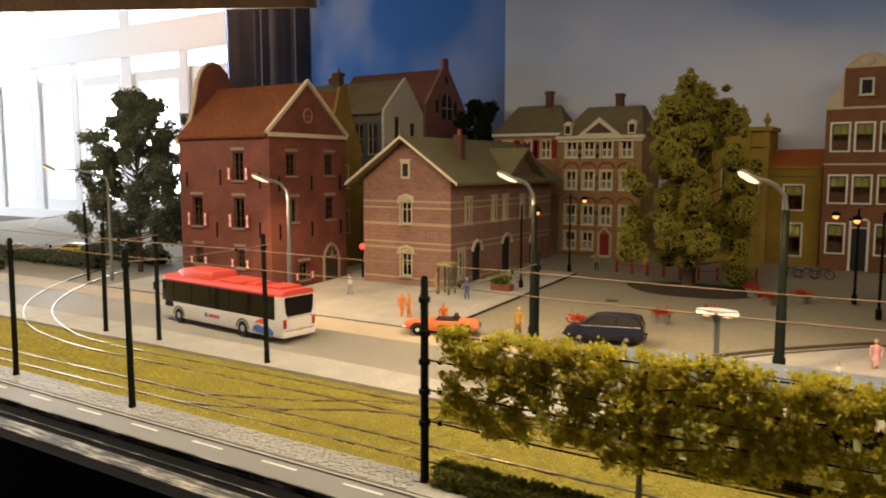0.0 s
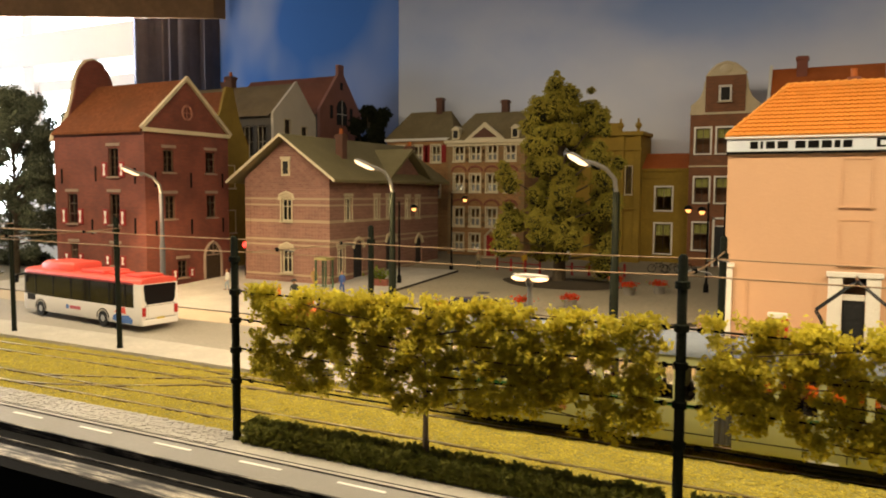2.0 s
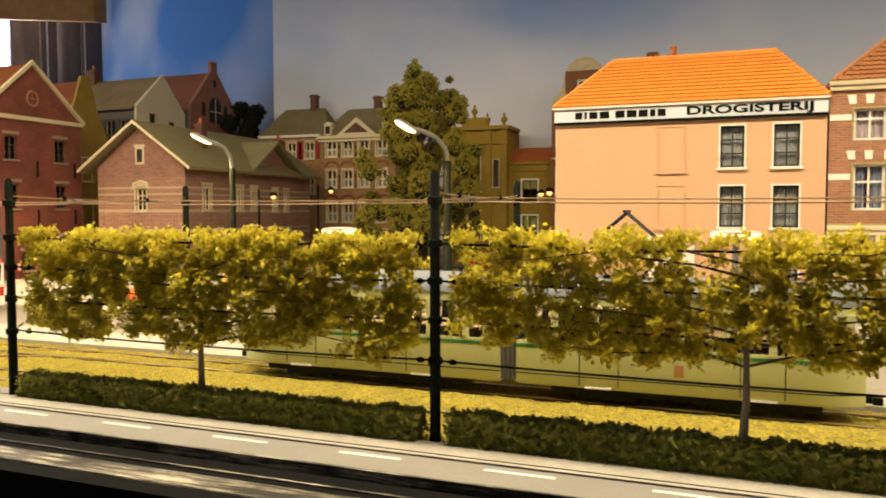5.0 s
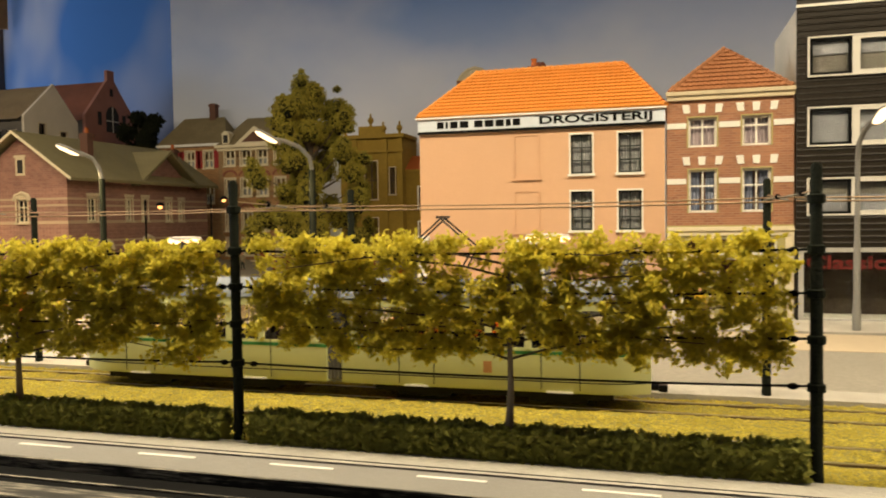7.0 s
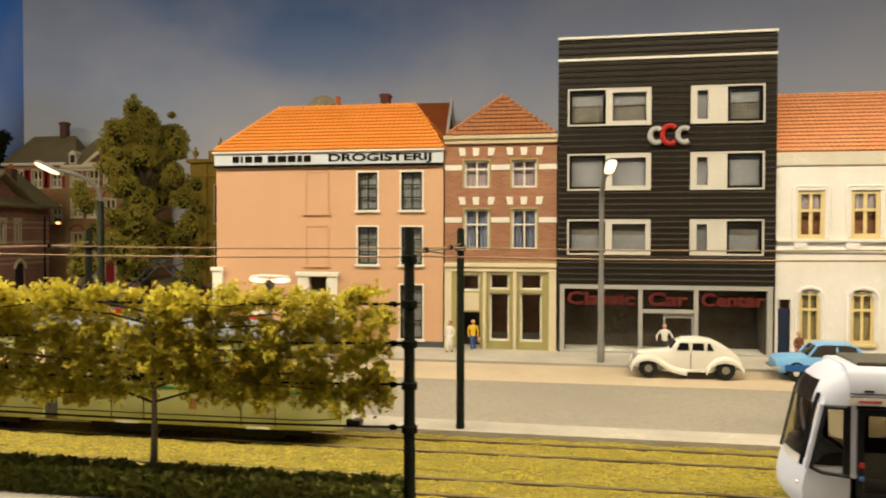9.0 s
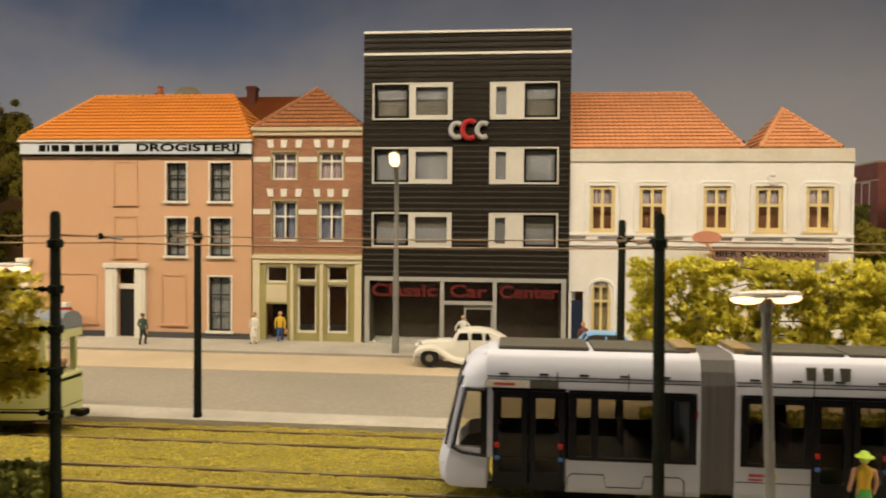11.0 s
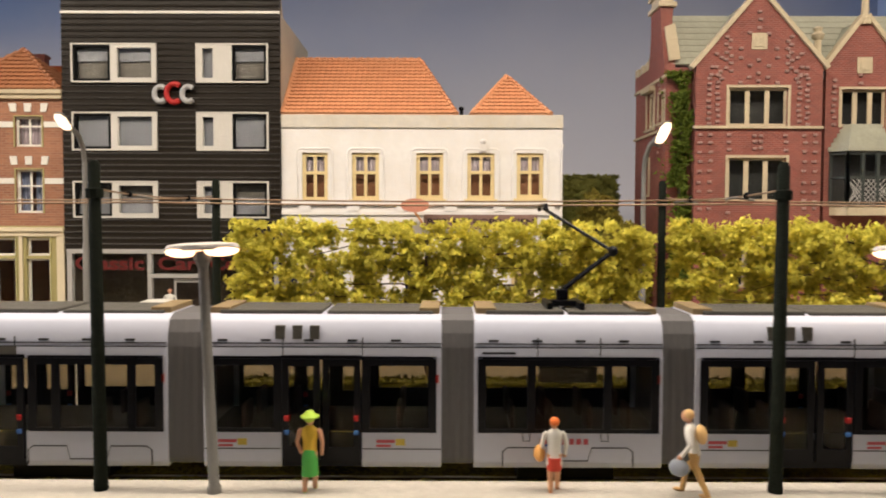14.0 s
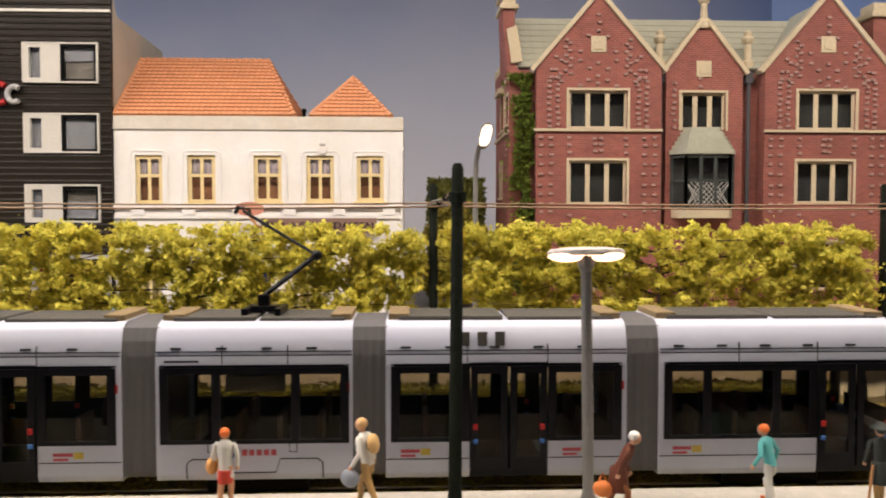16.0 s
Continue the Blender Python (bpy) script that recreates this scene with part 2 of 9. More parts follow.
def leafy(name, c, c2, rough=0.9, thin=0.5):
    """Foam and leaf flakes: each its own tone."""
    m, nt, b = nodes_of(name)
    g = nt.nodes.new("ShaderNodeNewGeometry")
    col = mixc(nt, g.outputs["Random Per Island"], c, c2)
    col = mixc(nt, ramp(nt, noise_tex(nt, coord(nt), 0.7, 3), 0.4, 0.7), col, mixc(nt, 0.5, c, darker(c2, 0.6)))
    nt.links.new(col, b.inputs["Base Color"])
    b.inputs["Roughness"].default_value = rough
    b.inputs["Specular IOR Level"].default_value = 0.2
    tl, mx = nt.nodes.new("ShaderNodeBsdfTranslucent"), nt.nodes.new("ShaderNodeMixShader")
    nt.links.new(col, tl.inputs["Color"])
    mx.inputs[0].default_value = thin
    nt.links.new(b.outputs[0], mx.inputs[1]), nt.links.new(tl.outputs[0], mx.inputs[2])
    nt.links.new(mx.outputs[0], nt.nodes["Material Output"].inputs["Surface"])
    return m


ASPHALT = paint("asphalt", (0.28, 0.26, 0.22), 0.65, wear=0.2, big=0.15, fine=5, relief=0.04, c2=(0.34, 0.31, 0.26))
PLAZA = paint("square_paving", (0.285, 0.25, 0.18), 0.95, wear=0.3, big=0.12, fine=4, relief=0.05, c2=(0.34, 0.3, 0.22))
PAVE = paint("pale_paving", (0.5, 0.47, 0.41), 0.9, wear=0.3, big=0.4, fine=3, relief=0.12)
SANDY = paint("sandy_parking", (0.52, 0.43, 0.31), 0.9, wear=0.2, big=0.3, fine=5, relief=0.04)
KERB = paint("kerb_stone", (0.36, 0.34, 0.3), 0.85, wear=0.3, fine=5)
COBBLE = paint("grey_cobble", (0.47, 0.45, 0.4), 0.5, wear=0.35, big=0.7, fine=3, relief=0.1, random_hue=0.12, spec=0.5)
PATH = paint("path_grey", (0.24, 0.232, 0.215), 0.6, wear=0.25, big=0.2, fine=6, relief=0.04, spec=0.5)
MARK = paint("road_paint", (0.75, 0.74, 0.7), 0.8, wear=0.2)
BLACK = paint("matt_black", (0.008, 0.008, 0.008), 0.9, wear=0.3, relief=0.03, spec=0.05)
WORN, nt, b_ = nodes_of("worn_edge")
streak = ramp(nt, noise_tex(nt, coord(nt, (0.5, 7, 7)), 1.0, 5, 0.75), 0.47, 0.6)
streak = mixc(nt, ramp(nt, noise_tex(nt, coord(nt), 0.5, 3), 0.35, 0.6), (0.0, 0.0, 0.0), streak)
nt.links.new(mixc(nt, streak, (0.012, 0.011, 0.009), (0.46, 0.42, 0.34)), b_.inputs["Base Color"])
b_.inputs["Roughness"].default_value = 0.6
TURF = paint("turf", (0.3, 0.255, 0.055), 0.95, wear=0.3, big=0.6, fine=3.0, relief=0.2, c2=(0.2, 0.18, 0.045))
TUFT = leafy("turf_flock", (0.58, 0.47, 0.075), (0.33, 0.28, 0.05), thin=0.3)
RAIL = paint("rail_steel", (0.85, 0.78, 0.66), 0.3, 0.9, wear=0.4, fine=4, relief=0.0, c2=(0.4, 0.32, 0.22))
RAILSIDE = paint("rail_rust", (0.16, 0.11, 0.05), 0.8, wear=0.4)
POLE = paint("mast_green", (0.013, 0.016, 0.011), 0.8, wear=0.4, fine=4, spec=0.06)
LAMPGREY = paint("lamp_grey", (0.2, 0.195, 0.18), 0.5, 0.0, wear=0.2)
COPPER = paint("copper_wire", (0.3, 0.2, 0.12), 0.5, 0.3, wear=0.3, relief=0.0)
SILVER = paint("bright_metal", (0.7, 0.68, 0.65), 0.3, 0.9, wear=0.2, relief=0.0)
AMBERBULB = glow("amber_glow", (1.0, 0.42, 0.12), 2.2)
BULB = glow("lamp_glow", (1.0, 0.74, 0.46), 1.7)
WHITEBULB = glow("tube_glow", (1.0, 0.6, 0.3), 2.6)
LAMPCAP = paint("lamp_cap_white", (0.62, 0.58, 0.54), 0.5, wear=0.1)
GLASS = glass("window_glass")
# near-black, with the shade of unlit insides put into the colour
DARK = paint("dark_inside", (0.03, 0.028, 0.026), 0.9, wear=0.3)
CREAM = paint("cream_paint", (0.68, 0.6, 0.42), 0.6, wear=0.15)
OFFWHITE = paint("white_joinery", (0.74, 0.72, 0.66), 0.6, wear=0.12)
DARKGREEN = paint("dark_green_joinery", (0.02, 0.028, 0.024), 0.5, wear=0.2)
STONE = paint("pale_stone", (0.6, 0.51, 0.35), 0.85, wear=0.25, fine=4)
CURTAIN = paint("net_curtain", (0.3, 0.29, 0.3), 0.9, wear=0.2, big=1.5)
PINKNET = paint("pink_net_curtain", (0.36, 0.28, 0.3), 0.9, wear=0.2, big=1.5)
BLUECURTAIN = paint("blue_curtain", (0.19, 0.2, 0.28), 0.9, wear=0.3, big=2)
BARK = paint("bark", (0.11, 0.085, 0.055), 0.95, wear=0.4, fine=5, relief=0.2)
PALEBARK = paint("pale_bark", (0.3, 0.24, 0.18), 0.9, wear=0.4, fine=5, relief=0.1)
ESPALIER = leafy("espalier_leaf", (0.76, 0.66, 0.095), (0.55, 0.49, 0.055), thin=0.7)
FARLEAF = leafy("hedge_leaf", (0.95, 0.86, 0.14), (0.5, 0.48, 0.06), thin=0.5)
BOX = leafy("box_hedge_leaf", (0.32, 0.32, 0.07), (0.12, 0.13, 0.028), thin=0.25)
OAK = leafy("tree_foam", (0.33, 0.28, 0.04), (0.13, 0.115, 0.016), thin=0.04)
DIMLEAF = leafy("dim_tree_leaf", (0.15, 0.165, 0.1), (0.05, 0.06, 0.035), thin=0.15)
# very dark foliage; as a core it stands in for shade between tufts
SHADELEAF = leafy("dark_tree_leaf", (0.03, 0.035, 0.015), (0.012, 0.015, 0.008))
IVY = leafy("ivy_leaf", (0.22, 0.28, 0.035), (0.09, 0.13, 0.02))

# ---- materials of the buildings ----
CASTLE = brickwork("castle_brick", (0.18, 0.044, 0.026), (0.145, 0.036, 0.022), (0.14, 0.052, 0.036), 0.5, 0.15, 0.5)
STATION = brickwork("station_brick", (0.265, 0.128, 0.094), (0.19, 0.083, 0.063), (0.27, 0.17, 0.13), 0.42, 0.17, 0.25,
                    bands=[(z, z + d, (0.36, 0.27, 0.18)) for z, d in ((7.42, 0.18), (6.88, 0.18), (5.42, 0.27), (3.85, 0.17), (3.35, 0.17), (0.7, 0.2))],
                    diamonds=(0.24, 8.4, (0.36, 0.22, 0.165)))
HOTEL = brickwork("hotel_brick", (0.35, 0.18, 0.07), (0.25, 0.125, 0.05), (0.37, 0.23, 0.1), 0.5, 0.16)
QUOIN = paint("quoin_brick", (0.36, 0.24, 0.12), 0.85, wear=0.3, random_hue=0.3)
HOTELROOF = paint("olive_brown_roof", (0.19, 0.15, 0.078), 0.85, wear=0.35, big=0.4, fine=3)
OCHRE = paint("ochre_plaster", (0.34, 0.225, 0.038), 0.85, wear=0.35, fine=3)
GUILD = brickwork("guild_brick", (0.21, 0.08, 0.032), (0.155, 0.06, 0.025), (0.18, 0.09, 0.045), 0.5, 0.15)
PEACH = paint("peach_plaster", (0.575, 0.355, 0.22), 0.85, wear=0.07, big=0.25, fine=3, relief=0.03)
TOWNBRICK = brickwork("town_brick", (0.33, 0.14, 0.07), (0.235, 0.093, 0.05), (0.34, 0.215, 0.14), 0.42, 0.13, 0.2)
CLAD = paint("black_cladding", (0.021, 0.0152, 0.0088), 0.42, wear=0.3, big=0.8, fine=3, relief=0.05, random_hue=0.3, spec=0.36)
WHITEWALL = paint("white_plaster", (0.79, 0.78, 0.77), 0.85, wear=0.12, big=0.5, fine=3, relief=0.04, c2=(0.68, 0.64, 0.58))
STAINED = paint("stained_plaster", (0.69, 0.66, 0.6), 0.85, wear=0.25, big=0.5, fine=3, relief=0.05, c2=(0.56, 0.5, 0.39))
SIDEGREY = paint("grey_render", (0.52, 0.48, 0.4), 0.85, wear=0.2, big=0.3)
MANOR = brickwork("manor_brick", (0.26, 0.062, 0.04), (0.17, 0.038, 0.028), (0.31, 0.15, 0.12), 0.28, 0.1, 0.3)
STUD = paint("burnt_brick", (0.5, 0.31, 0.27), 0.45, wear=0.3, random_hue=0.4)
TILE = paint("orange_tile", (0.8, 0.31, 0.06), 0.55, wear=0.2, fine=3, random_hue=0.15)
TILERED = paint("red_tile", (0.46, 0.2, 0.09), 0.6, wear=0.3, fine=3, random_hue=0.35)
TILEPINK = paint("faded_tile", (0.82, 0.4, 0.2), 0.6, wear=0.25, fine=3, random_hue=0.25)
SLATE = paint("green_slate", (0.21, 0.18, 0.09), 0.8, wear=0.3, big=0.3, fine=3)
OLDROOF = paint("brown_roof", (0.19, 0.063, 0.026), 0.95, wear=0.5, big=0.4, fine=3, c2=(0.12, 0.047, 0.02), spec=0.1)
DARKROOF = paint("dark_roof", (0.19, 0.135, 0.066), 0.9, wear=0.4, big=0.4)
REDROOF = paint("dull_red_roof", (0.21, 0.07, 0.036), 0.9, wear=0.4, big=0.4)
DULLSTONE = paint("dull_grey_stone", (0.3, 0.22, 0.17), 0.85, wear=0.3)
# ochre plaster copied darker, with this house's dimmer light put into the colour
OCHREDIM = paint("ochre_plaster_dim", (0.27, 0.18, 0.035), 0.85, wear=0.35, fine=3)
GREYSTONE = paint("grey_stone", (0.11, 0.095, 0.075), 0.85, wear=0.35)
WHITEDIM = paint("dull_white_plaster", (0.58, 0.52, 0.42), 0.85, wear=0.2)
MAUVE = paint("mauve_brick", (0.33, 0.145, 0.105), 0.85, wear=0.3)
SHUTTER = paint("red_shutter", (0.3, 0.02, 0.02), 0.6, wear=0.2)
OLIVE = paint("olive_joinery", (0.4, 0.36, 0.15), 0.6, wear=0.2)
LIMEGREY = paint("stone_slate", (0.42, 0.42, 0.33), 0.8, wear=0.25, big=0.4, fine=3)
GREYFRAME = paint("grey_aluminium", (0.45, 0.44, 0.42), 0.45, 0.2, wear=0.15)
REDTEXT = paint("red_lettering", (0.12, 0.014, 0.011), 0.5, wear=0.1)
REDPAINT = paint("red_paint", (0.4, 0.02, 0.015), 0.45, wear=0.15)
PLINTH = paint("dark_plinth", (0.09, 0.09, 0.1), 0.7, wear=0.25)
DOORBROWN = paint("dark_brown_door", (0.045, 0.028, 0.015), 0.6, wear=0.3)
DOORBLACK = paint("black_door", (0.02, 0.022, 0.025), 0.4, wear=0.2)
NAVY = paint("navy_door", (0.015, 0.025, 0.06), 0.5, wear=0.2)
BRICKPLAIN = paint("plain_brick", (0.28, 0.1, 0.07), 0.85, wear=0.3)
ORANGEROOF = paint("orange_roof", (0.42, 0.11, 0.025), 0.7, wear=0.3, big=0.5, fine=3)

SOIL_SHADE = paint("dark_soil_shade", (0.07, 0.055, 0.036), 0.95, wear=0.4, fine=4, relief=0.2)
KERBDARK = paint("dark_kerb", (0.07, 0.06, 0.045), 0.85, wear=0.3)


def TM(x=0, y=0, z=0, rz=0):
    return pose(x, y, z, 0, 0, rz)


# ---- ground ----
def slab(name, x0, y0, x1, y1, top, mat, label, thick=0.2, parent=None):
    """A slab that follows the town's slope; top: its height over the ground."""
    ys = sorted({y0, y1, *[y for y in (31.0,) if y0 < y < y1]})
    v, f = [], []
    for y in ys:
        g = ground_z(y) + top
        v += [(x0, y, g), (x1, y, g), (x1, y, g - thick), (x0, y, g - thick)]
    n = len(ys)
    for i in range(n - 1):
        f += [(4 * i + j, 4 * i + (j + 1) % 4, 4 * i + 4 + (j + 1) % 4, 4 * i + 4 + j) for j in range(4)]
    f += [(0, 3, 2, 1), (4 * n - 4, 4 * n - 3, 4 * n - 2, 4 * n - 1)]
    return tagged(part(name, MB().add(v, f), mat, parent), label, "ground", kind="structure")


slab("ground_bed", -140, 19.5, 120, 31.05, -0.35, SOIL_SHADE, "dark bed under the tram tracks", 0.3)
slab("ground", -140, 31.05, 120, 140, -0.12, PLAZA, "grey stone paving of the model town's square", 0.5)
slab("pavement_near", -140, 19.6, 24, 20.95, 0.0, PATH, "grey cycle path along the layout's front edge", 0.11)
slab("pavement_strip", -140, 21.03, 24, 22.25, 0.03, COBBLE, "strip of pale cobbles beside the cycle path", 0.3)
slab("pavement_cobbled", -140, 22.25, -14.95, 22.74, 0.03, COBBLE, "broad part of the cobbled strip beside the turf", 0.3)
slab("kerb_near", -140, 20.95, 24, 21.03, -0.03, BLACK, "dark groove between cycle path and cobbles", 0.09)
slab("kerb_cobbles", -140, 21.2, 24, 21.24, 0.045, BLACK, "dark joint in the pale cobbles", 0.04)
stop = MB().prism([(24, 17.2), (120, 17.2), (120, 23.6), (26.4, 23.6), (23.2, 22.95), (21, 22.5), (18.5, 22.27), (24, 22.27)], "z", -0.44, 0.06)
tagged(part("platform", stop, PAVE), "pale paved tram platform", "ground", kind="structure")
edge = [(-140, 34.2), (-30, 33.8), (20, 32.3), (120, 32.3)]
tagged(part("pavement_stop", MB().loft([[(x, 31.0, 0.02), (x, y, ground_z(y) + 0.02), (x, y, -0.2), (x, 31.0, -0.3)] for x, y in edge]), PAVE), "pale pavement between tram track and road", "ground", kind="structure")
slab("road", -140, 31.3, 120, 39.2, -0.02, ASPHALT, "grey asphalt road beside the tram tracks", 0.09)
slab("parking", -1.2, 39.2, 120, 43.0, 0.0, SANDY, "sandy parking lane in front of the houses", 0.11)
slab("pavement_crossing", -140, 39.2, -1.2, 42.1, -0.005, SANDY, "sandy edge of the square along the road", 0.1)
slab("pavement_houses", -1.2, 43.12, 120, 60, 0.1, PAVE, "pale pavement in front of the house row", 0.2)
slab("kerb_houses", -1.2, 43.0, 120, 43.12, 0.11, KERB, "grey kerb before the houses", 0.2)
slab("pavement_castle", -64, 42.2, -27.5, 66.5, 0.06, PAVE, "pale pavement round the red brick house and the station", 0.16)
slab("kerb_castle", -64, 42.1, -27.4, 42.2, 0.045, KERBDARK, "dark kerb between pale pavement and road", 0.15)
slab("kerb_station", -27.5, 42.2, -27.4, 66.5, 0.045, KERBDARK, "dark kerb between pale pavement and square", 0.15)

# a corner of pale paving behind two curved kerbs, where the square meets the road
def sweep(dx, a, b, p):
    return a + b * dx ** p


corner = MB()
for i in range(13):
    xa = -10.6 + 9.3 * i / 12
    ya = sweep(xa + 10.6, 41.9, 1.6, 0.8)
    corner.v += [(xa, 41.2, ground_z(41.2) + 0.05), (xa, ya, ground_z(ya) + 0.05), (xa, ya, ground_z(ya) - 0.15), (xa, 41.2, ground_z(41.2) - 0.15)]
corner.f = [(4 * i + j, 4 * i + 4 + j, 4 * i + 4 + (j + 1) % 4, 4 * i + (j + 1) % 4) for i in range(12) for j in range(4)] + [(0, 1, 2, 3), (51, 50, 49, 48)]
corner.mi = [0] * len(corner.f)
tagged(part("pavement_corner", corner, PAVE), "pale paving at the square's corner", "ground", kind="structure")
for x0, a, b, p, hgt_ in ((-10.6, 41.9, 1.6, 0.8, 0.1), (-11.4, 42.2, 2.0, 0.72, 0.02)):
    line = [(x0 + 9.3 * (i / 16) ** 1.5, sweep(9.3 * (i / 16) ** 1.5, a, b, p)) for i in range(17)]
    tagged(part("kerb_curve", MB().loft([[(x - 0.09, y - 0.09, ground_z(y) - 0.15), (x + 0.09, y - 0.09, ground_z(y) - 0.15), (x + 0.09, y + 0.09, ground_z(y) + hgt_), (x - 0.09, y + 0.09, ground_z(y) + hgt_)] for x, y in line]), KERBDARK),
           "dark curved kerb on the square", "kerb", kind="structure")
# dark patch of soil with the tree's soft shadow painted into it
soil = MB()
for i in range(5):
    k = 1 - i * 0.22
    soil.v += [(-16.0 + 5.6 * k * math.cos(a) * (1 + 0.1 * math.sin(3 * a)), 63.6 + 3.0 * k * math.sin(a), 1.35 + 0.03 + 0.05 * i + 0.045 * 3.0 * k * math.sin(a)) for a in (2 * math.pi * j / 28 for j in range(28))]
soil.f = [(28 * i + j, 28 * i + (j + 1) % 28, 28 * i + 28 + (j + 1) % 28, 28 * i + 28 + j) for i in range(4) for j in range(28)] + [tuple(range(112, 140))]
soil.mi = [0] * len(soil.f)
tagged(part("soil_bed", soil, SOIL_SHADE, smooth=True), "dark soil and painted tree shade under the big tree", "soil", kind="structure")

tr = random.Random(4)
turf = MB()
nx, ny = 460, 27
tv = []
for i in range(nx + 1):
    for j in range(ny + 1):
        x, y = -78 + 198 * i / nx, 22.25 + 8.95 * j / ny
        tv.append((x, y, -0.17 + 0.07 * noise.noise((x * 0.8, y * 0.8, 0)) + 0.06 * noise.noise((x * 2.5, y * 3.2, 3)) - (0.06 if j in (0, ny) else 0) - (0.3 if y < 23.55 and y < 22.95 + (x - 23.3) * 0.205 and x > 19 else 0)))
turf.add(tv, [(i * (ny + 1) + j, (i + 1) * (ny + 1) + j, (i + 1) * (ny + 1) + j + 1, i * (ny + 1) + j + 1) for i in range(nx) for j in range(ny)])
tagged(part("ground_turf", turf, TURF, smooth=True, fix=False), "yellow-green flocked turf between the tram rails", "grass", kind="structure")


def flock(name, pts, size, mat, seed, flat=0.8, parent=None):
    """Many small foam grains, each an uneven tetrahedron."""
    rng = np.random.default_rng(seed)
    p = np.asarray(pts, float)
    n = len(p)
    base = np.array([(1, 0, -0.5), (-0.5, 0.87, -0.5), (-0.5, -0.87, -0.5), (0, 0, 0.9)])
    a = rng.uniform(0, 2 * np.pi, n)
    s = rng.uniform(0.6, 1.4, n) * size
    q = base[None] * rng.uniform(0.7, 1.3, (n, 4, 3))
    x = q[..., 0] * np.cos(a)[:, None] - q[..., 1] * np.sin(a)[:, None]
    y = q[..., 0] * np.sin(a)[:, None] + q[..., 1] * np.cos(a)[:, None]
    v = np.stack([x, y, q[..., 2] * flat], -1) * s[:, None, None] + p[:, None]
    mb = MB()
    mb.v = [tuple(w) for w in v.reshape(-1, 3)]
    mb.f = [t for i in range(0, 4 * n, 4) for t in ((i, i + 2, i + 1), (i, i + 1, i + 3), (i + 1, i + 2, i + 3), (i + 2, i, i + 3))]
    mb.mi = [0] * len(mb.f)
    return part(name, mb, mat, parent, fix=False)


def leaves(name, pts, size, mat, seed, parent=None):
    """Many bent leaf flakes."""
    rng = np.random.default_rng(seed)
    p = np.asarray(pts, float)
    n = len(p)
    a = rng.normal(size=(n, 3))
    a /= np.linalg.norm(a, axis=1)[:, None]
    b = np.cross(a, rng.normal(size=(n, 3)))
    b /= np.linalg.norm(b, axis=1)[:, None]
    c = np.cross(a, b)
    s = (rng.uniform(0.6, 1.35, n) * size)[:, None]
    v = np.stack([p - a * s, p + b * s * 0.6 + c * s * 0.25, p + a * s, p - b * s * 0.6 + c * s * 0.25], 1)
    mb = MB()
    mb.v = [tuple(w) for w in v.reshape(-1, 3)]
    mb.f = [t for i in range(0, 4 * n, 4) for t in ((i, i + 1, i + 2), (i, i + 2, i + 3))]
    mb.mi = [0] * len(mb.f)
    return part(name, mb, mat, parent, fix=False)


RAILS = (24.4, 25.85, 28.75, 30.25)
rng = np.random.default_rng(7)
tp = np.stack([rng.uniform(-62, 62, 120000), rng.uniform(22.3, 30.98, 120000), np.full(120000, 0.035)], 1)
keep = np.ones(len(tp), bool)
for ry in RAILS:
    keep &= np.abs(tp[:, 1] - ry) > 0.14
keep &= (tp[:, 0] > -14.95) | (tp[:, 1] > 22.78)
keep &= (tp[:, 1] > 23.62) | (tp[:, 1] > 22.3 + np.maximum(tp[:, 0] - 19.2, 0) * 0.19)
tp = tp[keep]
tp[:, 2] = [-0.145 + 0.07 * noise.noise((x * 0.8, y * 0.8, 0)) + 0.06 * noise.noise((x * 2.5, y * 3.2, 3)) for x, y, _ in tp]
tagged(flock("turf_grass", tp, 0.065, TUFT, 8, 0.35), "loose yellow-green flock on the turf", "grass", kind="stuff")

# ---- tracks ----


def track_z(y):
    return -0.2 if y < 30.5 else min(-0.2 + (y - 30.5) * 0.25, ground_z(y) - 0.05)


def rail(name, pts):
    """A grooved rail: dark foot with a bright running head."""
    ob = thing(name, at(), "tram rail with a polished head set in turf", "rail", "tram rails")
    foot, head = MB(), MB()
    for mb, w, z0, z1 in ((foot, 0.055, -0.02, 0.075), (head, 0.042, 0.075, 0.1)):
        rings = []
        for i, (x, y) in enumerate(pts):
            x0, y0 = pts[max(i - 1, 0)]
            x1, y1 = pts[min(i + 1, len(pts) - 1)]
            d = Vector((x1 - x0, y1 - y0)).normalized()
            nx_, ny_ = -d.y * w, d.x * w
            g = track_z(y)
            rings.append([(x + nx_, y + ny_, g + z0), (x - nx_, y - ny_, g + z0), (x - nx_, y - ny_, g + z1), (x + nx_, y + ny_, g + z1)])
        mb.loft(rings)
    part("rail_foot", foot, RAILSIDE, ob)
    part("rail_head", head, RAIL, ob)
    return ob


for ry in RAILS[:2]:
    rail("tram_rail", [(-90, ry - 0.45), (-40, ry - 0.4), (-12, ry), (120, ry)])


def curve_rail(x0, y0, x1, y1, bulge, ry):
    """The bend where the far track leaves the front: along the track, then round and away."""
    a, b, c = Vector((x0, y0)), Vector(bulge), Vector((x1, y1))
    bend = [a * (1 - k) ** 2 + b * 2 * k * (1 - k) + c * k * k for k in (i / 16 for i in range(17))]
    rail("tram_rail", [(p.x, p.y) for p in bend][::-1] + [(-30, ry - 0.1), (-12, ry), (120, ry)])


